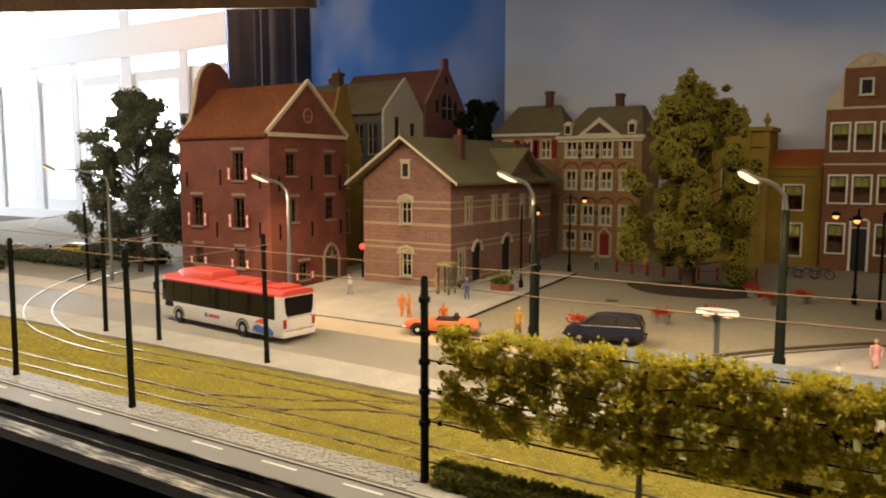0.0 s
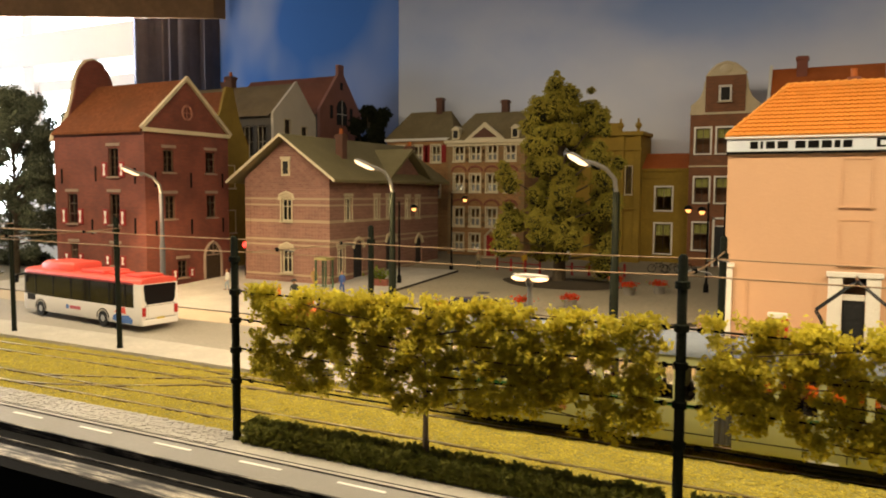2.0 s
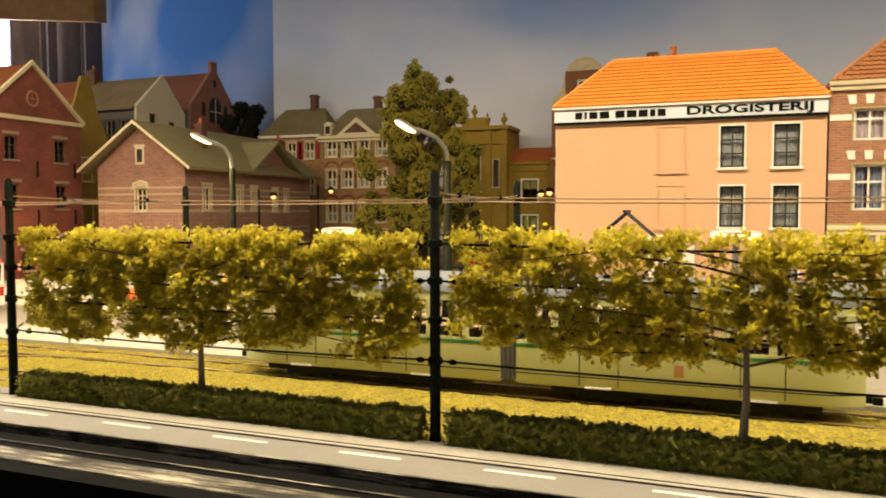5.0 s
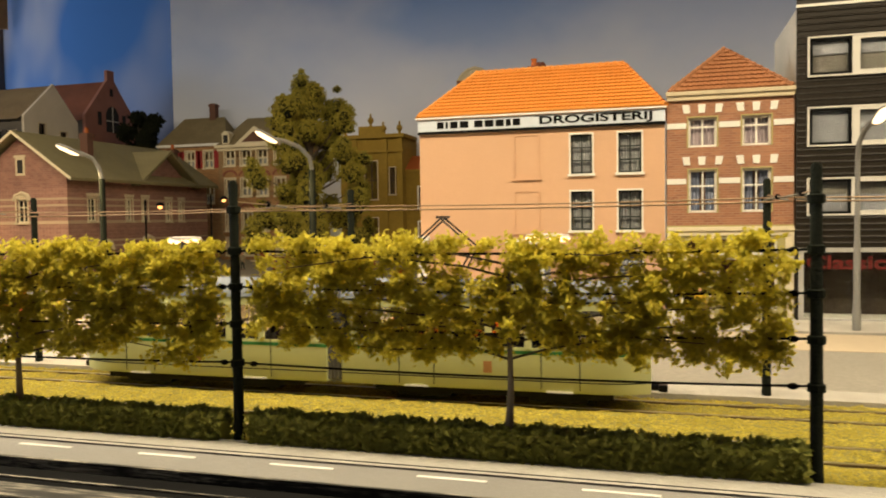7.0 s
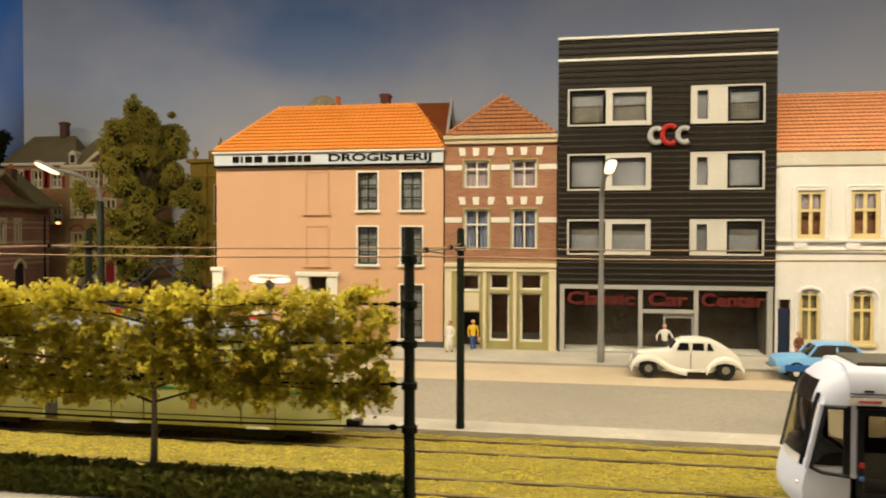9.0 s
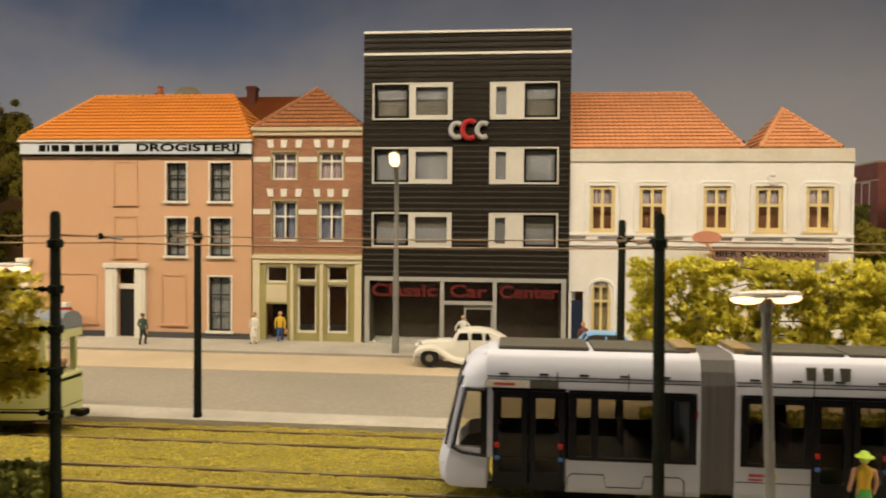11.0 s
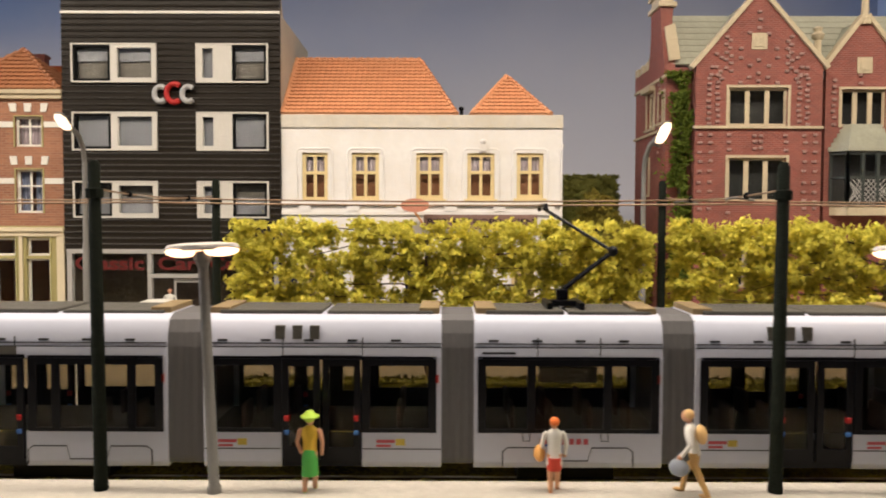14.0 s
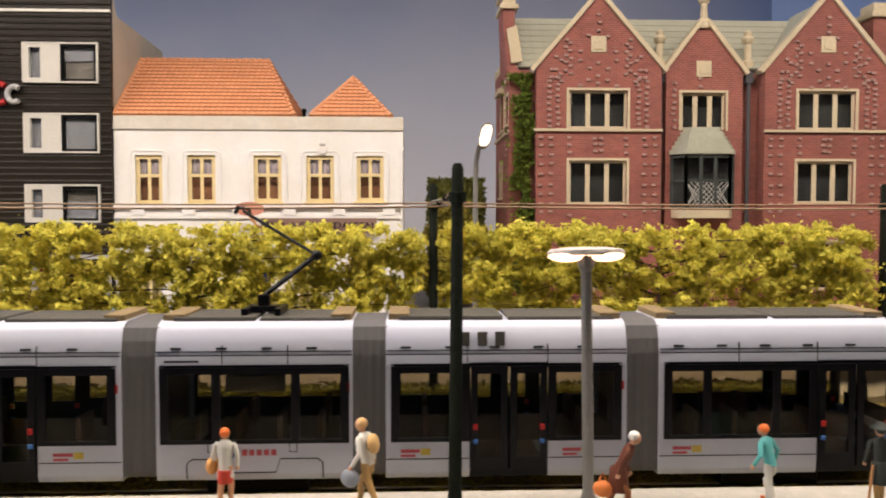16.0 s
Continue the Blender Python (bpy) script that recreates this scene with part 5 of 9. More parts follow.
part("link_wall", MB().box(7.0, 1.0, 0, 7.4, 1.3, 13.9).box(11.6, 1.0, 0, 12.6, 1.3, 13.9), MANOR, h)
part("downpipe", MB().tube([(7.15, 0.7, 0.2), (7.15, 0.7, 13.7)], 0.11, 8).box(6.95, 0.55, 13.3, 7.35, 0.95, 13.9).tube([(12.0, 0.7, 0.2), (12.0, 0.7, 13.7)], 0.11, 8).box(11.8, 0.55, 13.3, 12.2, 0.95, 13.9), PLINTH, h)
for xa, xb in ((0.15, 7.05), (12.55, 19.5)):
    part("string_course", MB().box(xa, -0.15, 10.58, xb, 0, 10.72, 0.02), STONE, h)
# near-black sheets added behind the windows in place of shaded rooms
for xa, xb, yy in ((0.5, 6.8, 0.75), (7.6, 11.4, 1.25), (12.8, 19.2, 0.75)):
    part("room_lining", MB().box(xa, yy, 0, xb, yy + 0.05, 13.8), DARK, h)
part("back_wall", MB().box(0, 7, 0, 19.6, 7.3, 13.9), MANOR, h)
front(h, TM(-1.0, 7.6, 0, -90), 0, 0, 6.75, 13.6, MANOR, [(2.7, 11.0, 4.3, 13.1), (5.2, 11.1, 6.45, 12.7), (2.5, 7.2, 3.4, 9.2)], "manorside", name="side_wall")
part("side_front", MB().box(-1.04, 0.8, 0, 0.33, 1.1, 13.95), MANOR, h)
# the same dark stand-in for shade behind the side windows
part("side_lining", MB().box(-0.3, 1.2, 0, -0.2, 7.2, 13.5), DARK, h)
part("side_parapet", MB().box(-1.06, 4.4, 13.6, -0.7, 7.6, 14.5), MANOR, h)
for ym in (4.4, 5.6, 6.9):
    part("merlon", MB().box(-1.1, ym, 14.5, -0.66, ym + 0.6, 15.0, 0.03), STONE, h)
for z_ in (13.45, 10.6):
    part("side_string", MB().box(-1.12, 0.8, z_, -1.0, 7.62, z_ + 0.14), STONE, h)
part("oriel", MB().box(-1.35, 3.2, 13.1, -1.0, 5.2, 13.4, 0.03), STONE, h)
part("back_wing", MB().box(3.1, 19.6, 0, 9, 24, 12.3), MANOR, h)
part("wing_coping", MB().box(3.0, 19.5, 12.3, 9.1, 24.1, 12.45).box(3.0, 19.5, 10.9, 3.1, 24.1, 11.0), STONE, h)
window(h, at(3.1, 22.3, 8.7, -90), 1.3, 2.1, "small")
part("roof", MB().add([(-0.9, 0.9, 14.1), (19.6, 0.9, 14.1), (19.6, 7.2, 14.1), (-0.9, 7.2, 14.1), (-0.4, 3.8, 17.4), (19.2, 3.8, 17.4)], [(0, 1, 5, 4), (1, 2, 5), (2, 3, 4, 5), (3, 0, 4), (3, 2, 1, 0)]), LIMEGREY, h, "grey-green stone slate roof")
sl_me = mesh_of("slate_course", MB().prism([(0.0, 0.0), (0.0, 0.06), (0.62, 0.02), (0.62, 0.0)], "x", 0.0, 19.4), LIMEGREY)
for i in range(8):
    k = i / 8
    part("slate_course", sl_me, None, h, m=at(-0.7, 0.9 + 2.9 * k, 14.12 + 3.3 * k, 0, 48.7))
cs = part("chimney", MB().loft([[(xa, 0.88, z), (xb, 0.88, z), (xb, yb, z), (xa, yb, z)] for z, xa, xb, yb in ((13.6, -1.12, -0.5, 4.3), (14.6, -1.18, -0.62, 3.9), (15.6, -1.3, -0.72, 3.2), (16.2, -1.36, -0.75, 2.9), (17.3, -1.4, -0.72, 2.8))]), MANOR, h)
part("chimney_shoulder", MB().prism([(-1.2, 16.1), (-0.65, 16.3), (-0.33, 14.4), (-0.92, 14.3)], "y", 0.7, 0.88), STONE, cs, "pale slanted stone shoulder")
part("chimney_cap", MB().box(-1.55, 0.7, 17.2, -0.55, 3.0, 17.45, 0.05).box(-1.4, 0.85, 17.45, -0.7, 2.8, 17.9, 0.05).box(-1.55, 0.7, 17.9, -0.55, 3.0, 18.1, 0.05), STONE, cs)
for (za, zb_) in ((11.4, 2.0), (14.6, 2.4)):
    for k in range(8):
        part("brick_stud", MB().box(-1.1, 1.9 + 0.28 * (k % 2), za - 0.28 * k, -1.0, 2.05 + 0.28 * (k % 2), za - 0.28 * k + 0.13), STUD, h)
cs = part("chimney", MB().box(19.0, 0.9, 13, 20.2, 2.2, 17.0), MANOR, h)
part("chimney_cap", MB().box(18.8, 0.7, 17.0, 20.4, 2.4, 17.3, 0.05).box(19.0, 0.9, 17.3, 20.2, 2.2, 17.8, 0.05), STONE, cs)
for xx, zz, yy in ((7.25, 14.6, 1.2), (12.15, 14.6, 1.2), (9.45, 16.6, 0.6)):
    part("finial", MB().lathe((xx, yy, zz - 0.4), [(0.32, 0), (0.32, 0.35), (0.2, 0.45), (0.18, 1.3), (0.3, 1.4), (0.34, 1.6), (0.2, 1.75), (0.24, 1.95), (0.1, 2.05)], 10), STONE, h, smooth=True)
bay = part("bay_window", MB().prism([(7.75, 0.5), (8.25, -0.35), (10.6, -0.35), (11.1, 0.5)], "z", 6.0, 6.5), STONE, h, "oriel bay with leaded lights under a stone slate roof")
bp = [(7.75, 0.5), (8.25, -0.35), (10.6, -0.35), (11.1, 0.5)]
BAYFRAME = paint("bay_lead", (0.05, 0.06, 0.055), 0.5, wear=0.3)
for (xa, ya), (xb, yb) in zip(bp, bp[1:]):
    n = 3 if yb == ya else 1
    fb = MB()
    for i in range(n + 1):
        x, y = xa + (xb - xa) * i / n, ya + (yb - ya) * i / n
        fb.box(x - 0.08, y - 0.08, 6.5, x + 0.08, y + 0.08, 9.35)
    for zz in (6.5, 7.95, 9.2):
        fb.tube([(xa, ya, zz + 0.06), (xb, yb, zz + 0.06)], 0.08, 4)
    part("bay_frame", fb, BAYFRAME, bay)
    part("pane", MB().add([(xa, ya, 6.5), (xb, yb, 6.5), (xb, yb, 9.3), (xa, ya, 9.3), (xa, ya + 0.03, 6.5), (xb, yb + 0.03, 6.5), (xb, yb + 0.03, 9.3), (xa, ya + 0.03, 9.3)], [(0, 1, 2, 3), (7, 6, 5, 4), (0, 4, 5, 1), (3, 2, 6, 7), (0, 3, 7, 4), (1, 5, 6, 2)]), GLASS, bay).visible_shadow = False
lead = MB()
for i in range(9):
    for s_ in (1, -1):
        xx = 8.3 + 0.26 * i
        lead.tube([(max(8.25, min(10.6, xx - 0.6 * s_)), -0.4, 6.6), (max(8.25, min(10.6, xx + 0.6 * s_)), -0.4, 7.9)], 0.022, 4)
part("lead_lattice", lead, GREYFRAME, bay)
for i in range(6):
    k = i / 6
    part("slate_course", MB().prism([(7.6 + 0.9 * k, 0.5), (8.15 + 0.6 * k, -0.55 + 0.75 * k), (10.7 - 0.6 * k, -0.55 + 0.75 * k), (11.25 - 0.9 * k, 0.5)], "z", 9.4 + 0.24 * i, 9.66 + 0.24 * i), LIMEGREY, bay)
part("bay_inside", MB().box(7.8, 0.45, 6.3, 11.05, 0.5, 9.4), DARK, bay)
stud_me = mesh_of("brick_stud", MB().box(-0.11, -0.1, -0.07, 0.11, 0.02, 0.07, 0.03), STUD)
sr = random.Random(11)
spots = []
for x0, pk in ((0.3, 3.6), (12.6, 16.0)):
    for sgn_ in (-1, 1):
        for col, dx in enumerate((2.15, 2.6)):
            for i in range(9):
                spots.append((pk + sgn_ * dx * 1.0, 0, 10.95 + 0.3 * i - 0.12 * col))
    for (dx, zs) in ((0.0, (13.1, 13.5, 14.2, 15.9, 16.3, 16.7)), (0.5, (13.3, 13.9, 15.6)), (0.95, (13.0, 14.3, 14.8)), (1.5, (13.6, 14.0, 14.4, 14.8, 15.2)), (2.0, (13.2, 13.6, 14.3)), (2.5, (13.4, 13.8))):
        for s_ in (-1, 1):
            for zz in zs:
                spots.append((pk + s_ * dx, 0, zz))
                if dx in (1.5, 2.0):
                    spots.append((pk + s_ * (dx + 0.22), 0, zz + 0.2))
    for dx in (0.0, 1.35, 2.35, 2.9):
        for s_ in (-1, 1):
            for zz in ((9.6, 9.95, 10.25) if dx < 1 else (6.4, 6.8, 7.3, 7.8, 8.4, 8.9, 9.4, 9.9, 10.3) if dx > 2 else (9.5, 9.9, 10.3, 6.2)):
                spots.append((pk + s_ * (dx + 0.15), 0, zz - 0.05))
for s_ in (-1, 1):
    for i in range(8):
        spots.append((9.45 + s_ * 1.62, 0.5, 10.9 + 0.33 * i))
    for dx, zs in ((0.2, (13.1, 13.5, 15.4)), (0.65, (13.3, 13.9, 14.5)), (1.1, (13.1, 13.6, 14.1)), (1.6, (13.7,))):
        for zz in zs:
            spots.append((9.45 + s_ * dx, 0.5, zz))
seen_ = set()
for x, y, z in spots:
    key = (round(x, 1), round(z, 1))
    if key not in seen_ and len(seen_) < 290:
        seen_.add(key)
        part("brick_stud", stud_me, None, h, m=at(x + sr.uniform(-0.04, 0.04), y, z + sr.uniform(-0.03, 0.03)))
rng = np.random.default_rng(5)
iv = np.stack([rng.normal(-0.25, 0.38, 5200), rng.uniform(0.4, 0.95, 5200), rng.uniform(1, 13.7, 5200)], 1)
iv[:, 0] += 0.25 * np.sin(iv[:, 2] * 1.3)
iv = iv[[noise.noise((p[0] * 1.5, 0, p[2] * 0.9)) > -0.2 for p in iv]]
ivy = thing("ivy", at(53.0, FY - 0.15, 0.5), "green ivy climbing the manor's brick corner", "climbing plant")
leaves("ivy_leaves", iv, 0.14, IVY, 3, ivy)
part("ivy_stem", MB().tube([(-0.3, 0.75, 0), (-0.1, 0.75, 4), (-0.4, 0.75, 8), (-0.2, 0.75, 12)], 0.08, 6), BARK, ivy)

# ---- the square ----
OLDBRICK = paint("old_brick", (0.14, 0.07, 0.05), 0.9, wear=0.3)
# red brick house with the scrolled gable
h = thing("castle_house", at(-46.4, 46.2, 0.7), "old red brick house with a scrolled gable and brown roof", "house")
sidew = [(-4.35, 9.6, -3.1, 12.0), (-9.7, 5.5, -8.4, 8.1), (-4.35, 5.5, -3.1, 8.1), (-9.5, 2.0, -8.5, 3.7), (-4.2, 2.0, -3.2, 3.7)]
frontw = [(2.0, 10.0, 3.15, 11.9), (6.9, 10.0, 8.05, 11.9), (2.1, 6.0, 3.25, 8.0), (6.95, 6.0, 8.1, 8.0), (3.4, 0.8, 4.5, 2.3)]
front(h, TM(), -11.3, 0, 0, 13.4, CASTLE, sidew, "castle")
front(h, TM(0, 0, 0, 90), 0.35, 0, 9.8, 13.4, CASTLE, frontw, "castle")
part("back_wall", MB().box(-11.3, 9.45, 0, -0.35, 9.8, 13.4).box(-11.3, 0.35, 0, -10.95, 9.45, 13.4), CASTLE, h)
part("ceiling_slab", MB().box(-10.9, 0.4, 13.0, -0.4, 9.4, 13.2), DARK, h)
# added near-black sheets that darken the view through the windows
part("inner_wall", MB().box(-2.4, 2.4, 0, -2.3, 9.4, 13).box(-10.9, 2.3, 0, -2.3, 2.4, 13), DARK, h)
part("gable", MB().prism([(0, 13.4), (9.8, 13.4), (4.75, 17.9)], "x", -0.35, 0), CASTLE, h)
part("cornice", MB().box(-0.02, -0.12, 13.3, 0.22, 9.9, 13.65, 0.03).prism([(-0.2, 13.5), (4.75, 18.05), (4.75, 18.4), (-0.4, 13.7)], "x", -0.1, 0.2)
     .prism([(10.0, 13.5), (4.75, 18.05), (4.75, 18.4), (10.2, 13.7)], "x", -0.1, 0.2), STONE, h, "pale stone pediment cornice")
part("roundel", MB(TM(0.02, 4.75, 0, 90)).tube([(0.55 * math.cos(radians(a)), -0.02, 15.2 + 0.62 * math.sin(radians(a))) for a in range(0, 361, 30)], 0.09, 6).box(-0.5, 0.0, 15.17, 0.5, 0.03, 15.23).box(-0.03, 0.0, 14.7, 0.03, 0.03, 15.7), MAUVE, h)
part("roof", MB().prism([(-0.25, 13.25), (4.75, 17.85), (10.0, 13.25), (10.0, 13.45), (4.75, 18.1), (-0.25, 13.45)], "x", -11.3, -0.12), OLDROOF, h, "brown weathered tile roof")
gb = [(0.0, 12.8), (0.2, 13.4), (0.9, 14.0), (1.6, 15.0), (1.9, 16.0), (2.2, 16.9), (2.4, 17.8), (2.6, 18.7), (3.0, 19.6), (3.7, 20.3), (4.5, 20.55), (5.3, 20.3), (6.0, 19.6), (6.4, 18.7), (6.6, 17.8), (6.8, 16.9), (7.1, 16.0), (7.4, 15.0), (8.1, 14.0), (8.8, 13.4), (9.4, 12.8)]
part("scroll_gable", MB().prism(gb, "x", -12.0, -11.3), CASTLE, h)
part("gable_coping", MB().tube([(-11.65, a, b) for a, b in gb], 0.2, 6), STONE, h, "grey stone coping", smooth=True)
for m, ws in ((TM(), sidew), (TM(0, 0, 0, 90), frontw[4:])):
    for a, b, c, d in ws[:5]:
        for x0 in (a - 0.75, c + 0.1):
            sh = part("shutter", MB(m).box(x0, -0.1, b - 0.05, x0 + 0.62, -0.02, b + (d - b) * 0.5, 0.02), SHUTTER, h, "dark red shutter with a white diabolo")
            part("diabolo", MB(m).prism([(x0 + 0.16, b + 0.1), (x0 + 0.46, b + 0.1), (x0 + 0.37, b + (d - b) * 0.22), (x0 + 0.46, b + (d - b) * 0.44), (x0 + 0.16, b + (d - b) * 0.44), (x0 + 0.25, b + (d - b) * 0.22)], "y", -0.12, -0.1), OFFWHITE, sh)
for x, z in ((-6.0, 9.2), (-1.2, 9.0), (-6.6, 4.6), (-1.3, 4.8), (-10.4, 9.0)):
    part("wall_anchor", MB().box(x, -0.08, z, x + 0.14, 0, z + 1.3), BLACK, h)
for y, z in ((1.0, 8.7), (5.0, 8.7), (8.9, 8.7), (1.0, 4.6), (5.0, 4.6), (8.9, 4.6)):
    part("wall_anchor", MB().box(0, y, z, 0.08, y + 0.14, z + 1.3), BLACK, h)
door_out = [(6.55, 0), (6.55, 2.5), (6.75, 3.1), (7.15, 3.55), (7.6, 3.75), (8.05, 3.55), (8.45, 3.1), (8.65, 2.5), (8.65, 0)]
part("door_arch", MB(TM(0, 0, 0, 90)).tube([(x, -0.04, z) for x, z in door_out], 0.15, 6), DULLSTONE, h, "grey stone door arch")
dr = part("door", MB(TM(0, 0, 0, 90)).prism(door_out, "y", -0.03, 0.02), DOORBROWN, h, "dark brown plank door")
for i in range(5):
    part("door_plank", MB(TM(0, 0, 0, 90)).box(6.72 + 0.36 * i, -0.06, 0.05, 7.04 + 0.36 * i, -0.03, 2.45, 0.01), DOORBROWN, dr)
part("fanlight_bar", MB(TM(0, 0, 0, 90)).box(6.6, -0.08, 2.5, 8.6, -0.03, 2.62).tube([(7.6, -0.05, 2.6), (7.6, -0.05, 3.65)], 0.04, 5).tube([(7.6, -0.05, 2.6), (7.0, -0.05, 3.3)], 0.04, 5).tube([(7.6, -0.05, 2.6), (8.2, -0.05, 3.3)], 0.04, 5), DULLSTONE, dr)

# ochre house behind it
h = thing("ochre_house", at(-49.7, 57.0, 0.9), "narrow ochre house with a stone gable and brown roof", "house")
part("wall", MB().box(-12, 0.2, 0, -0.3, 6, 13).prism([(0, 0), (5.6, 0), (5.6, 12.6), (4.2, 15.6), (3.4, 18.5), (2.4, 18.5), (1.6, 16.0), (0, 13)], "x", -0.3, 0), OCHREDIM, h)
part("roof", MB().prism([(-0.2, 12.9), (2.9, 17.8), (6.0, 12.9), (2.9, 18.1)], "x", -12, -0.31), OLDROOF, h)
for z in (4.0, 8.5):
    window(h, at(0.0, 2.2, z, 90), 1.2, 2.2, "dark")

# two dark halls side by side behind the station, with end gables of white plaster and rose brick
h = thing("old_hall", at(-50.0, 66.9, 1.6), "old hall with a brown roof and white plastered end gable", "house")
hw_ = [(-11.8 + 1.9 * i, 11.2, -10.5 + 1.9 * i, 14.6) for i in range(6)]
front(h, TM(), -14.5, 0, -0.3, 15.9, GREYSTONE, hw_, "hall")
part("back_wall", MB().box(-14.5, 7.2, 0, -0.3, 7.5, 15.9).box(-14.5, 0.35, 0, -14.2, 7.2, 15.9).box(-14.2, 1.6, 0, -0.4, 1.7, 15.8), GREYSTONE, h)
part("roof", MB().prism([(-0.5, 15.6), (4.1, 19.3), (8.2, 15.6), (4.1, 19.6)], "x", -14.6, -0.31), DARKROOF, h, "dull brown roof")
part("white_gable", MB().wall(0, 0, 7.6, 16.0, 0.3, [(1.9, 12.6, 2.9, 15.4), (4.9, 12.4, 5.9, 14.8)]).prism([(0, 16.0), (7.6, 16.0), (4.1, 19.8)], "y", 0, 0.3), WHITEDIM, h, "dull white plastered gable", m=at(0, 0, 0, 90))
for y0, z0, h_ in ((1.9, 12.6, 2.8), (4.9, 12.4, 2.4)):
    window(h, at(0.0, y0, z0, 90), 1.0, h_, "dark")
# dark sheet behind the gable windows imitating an unlit loft
part("gable_lining", MB().box(-0.8, 0.5, 10, -0.75, 7.0, 15.8), DARK, h)
chimney(h, -9.6, 4.0, 18.6, 20.9, 0.9, OLDBRICK)
chimney(h, -11.0, 4.6, 18.6, 20.4, 0.7, OLDBRICK)
h = thing("gabled_hall", at(-51.6, 77.5, 1.8), "dark hall with a rose brick end gable and red roof", "house")
part("wall", MB().box(-14.5, 0.3, 0, -0.4, 8.8, 17.0), GREYSTONE, h)
part("roof", MB().prism([(-0.2, 16.6), (4.4, 21.5), (9.2, 16.6), (4.4, 21.8)], "x", -14.6, -0.41), REDROOF, h, "dull red-brown roof")
part("end_gable", MB().prism([(0, 0), (9.0, 0), (9.0, 17.3), (5.1, 21.9), (5.1, 23.1), (3.9, 23.1), (3.9, 21.9), (0, 17.3)], "x", -0.4, 0), MAUVE, h, "rose brick gable")
gx = part("gable_window", MB(TM(0, 0, 0, 90)).prism([(3.5, 15.6), (5.7, 15.6), (5.7, 17.8), (5.3, 18.5), (4.6, 18.8), (3.9, 18.5), (3.5, 17.8)], "y", -0.06, 0), DARK, h, "dark arched gable window")
part("window_tracery", MB(TM(0, 0, 0, 90)).box(4.55, -0.1, 15.6, 4.67, -0.06, 18.7).box(3.5, -0.1, 16.9, 5.7, -0.06, 17.0), WHITEDIM, gx)
for yy in (2.1, 6.4):
    part("gable_slit", MB(TM(0, 0, 0, 90)).box(yy, -0.05, 16.3, yy + 0.6, 0, 17.9), DARK, h)
part("gable_slit", MB(TM(0, 0, 0, 90)).box(4.3, -0.05, 20.0, 4.8, 0, 20.9), DARK, h)

# station
h = thing("station", at(-33.9, 54.7, 0.95), "banded brick station building with a wide slate roof", "house")
gw = [(-5.2, 5.55, -4.1, 7.5), (-5.2, 0.95, -4.1, 3.0), (-4.95, 9.3, -4.3, 10.0)]
front(h, TM(), -9.35, 0, 0, 9.3, STATION, gw[:2], "station")
part("gable", MB(TM()).prism([(-9.35, 9.3), (0, 9.3), (0, 9.35), (-4.68, 12.75), (-9.35, 9.35)], "y", 0, 0.35), STATION, h)
at_w = part("attic_window", MB().box(-5.15, -0.06, 9.5, -4.2, 0, 11.1).box(-5.25, -0.1, 11.0, -4.1, 0, 11.2), STONE, h)
part("attic_pane", MB().box(-4.95, -0.08, 9.7, -4.4, -0.06, 10.8), DARK, at_w)
sw = [(2.3, 5.6, 3.35, 7.6), (7.1, 5.6, 7.95, 7.6), (9.3, 5.6, 10.15, 7.6), (12.9, 5.5, 13.75, 7.5), (15.0, 5.5, 15.8, 7.5), (1.2, 0.9, 2.2, 3.2)]
doors_ = [(3.6, 0.05, 5.2, 3.6, None), (9.2, 0.05, 11.0, 3.8, None), (15.0, 0.05, 16.4, 3.4, None)]
front(h, TM(0, 0, 0, 90), 0.35, 0, 20, 9.3, STATION, sw + doors_, "station")
for q in doors_:
    part("door", MB(TM(0, 0, 0, 90)).box(q[0], 0.2, q[1], q[2], 0.28, q[3]), DOORBLACK, h)
    part("door_arch", MB(TM(0, 0, 0, 90)).tube([(q[0] - 0.1, -0.03, q[3] - 0.5), (q[0] + 0.2, -0.03, q[3] + 0.15), ((q[0] + q[2]) / 2, -0.03, q[3] + 0.4), (q[2] - 0.2, -0.03, q[3] + 0.15), (q[2] + 0.1, -0.03, q[3] - 0.5)], 0.16, 6), STONE, h)
part("back_wall", MB().box(-9.35, 19.65, 0, -0.35, 20, 9.3).box(-9.35, 0.35, 0, -9.0, 19.65, 9.3), STATION, h)
# near-black sheets added as shade behind the station windows
part("inner_wall", MB().box(-9, 3, 0, -3, 3.1, 9.2).box(-3, 0.4, 0, -2.9, 19.6, 9.2), DARK, h)
part("cross_gable", MB().prism([(9.0, 9.3), (16.4, 9.3), (12.7, 11.9)], "x", -0.2, 0.12), STATION, h)
part("roof", MB().prism([(-10.75, 8.85), (-4.68, 12.95), (1.05, 8.95), (1.1, 9.2), (-4.68, 13.2), (-10.8, 9.1)], "y", -0.8, 20.6), SLATE, h, "grey-green slate roof")
part("cross_roof", MB().prism([(7.9, 8.8), (12.7, 12.1), (17.5, 8.8), (17.5, 9.05), (12.7, 12.4), (7.9, 9.05)], "x", -4.6, 0.95), SLATE, h)
part("bargeboard", MB().prism([(-10.8, 8.85), (-4.68, 12.95), (1.1, 8.95), (1.1, 9.2), (-4.68, 13.2), (-10.8, 9.1)], "y", -0.9, -0.8), CREAM, h, "cream bargeboard")
part("quoin_strip", MB().box(-9.1, -0.05, 0, -8.75, 0, 9.3).box(-0.4, -0.05, 0, 0, 0, 9.3).box(-9.36, -0.1, -0.1, 0.02, 0, 0.5), STATION, h)
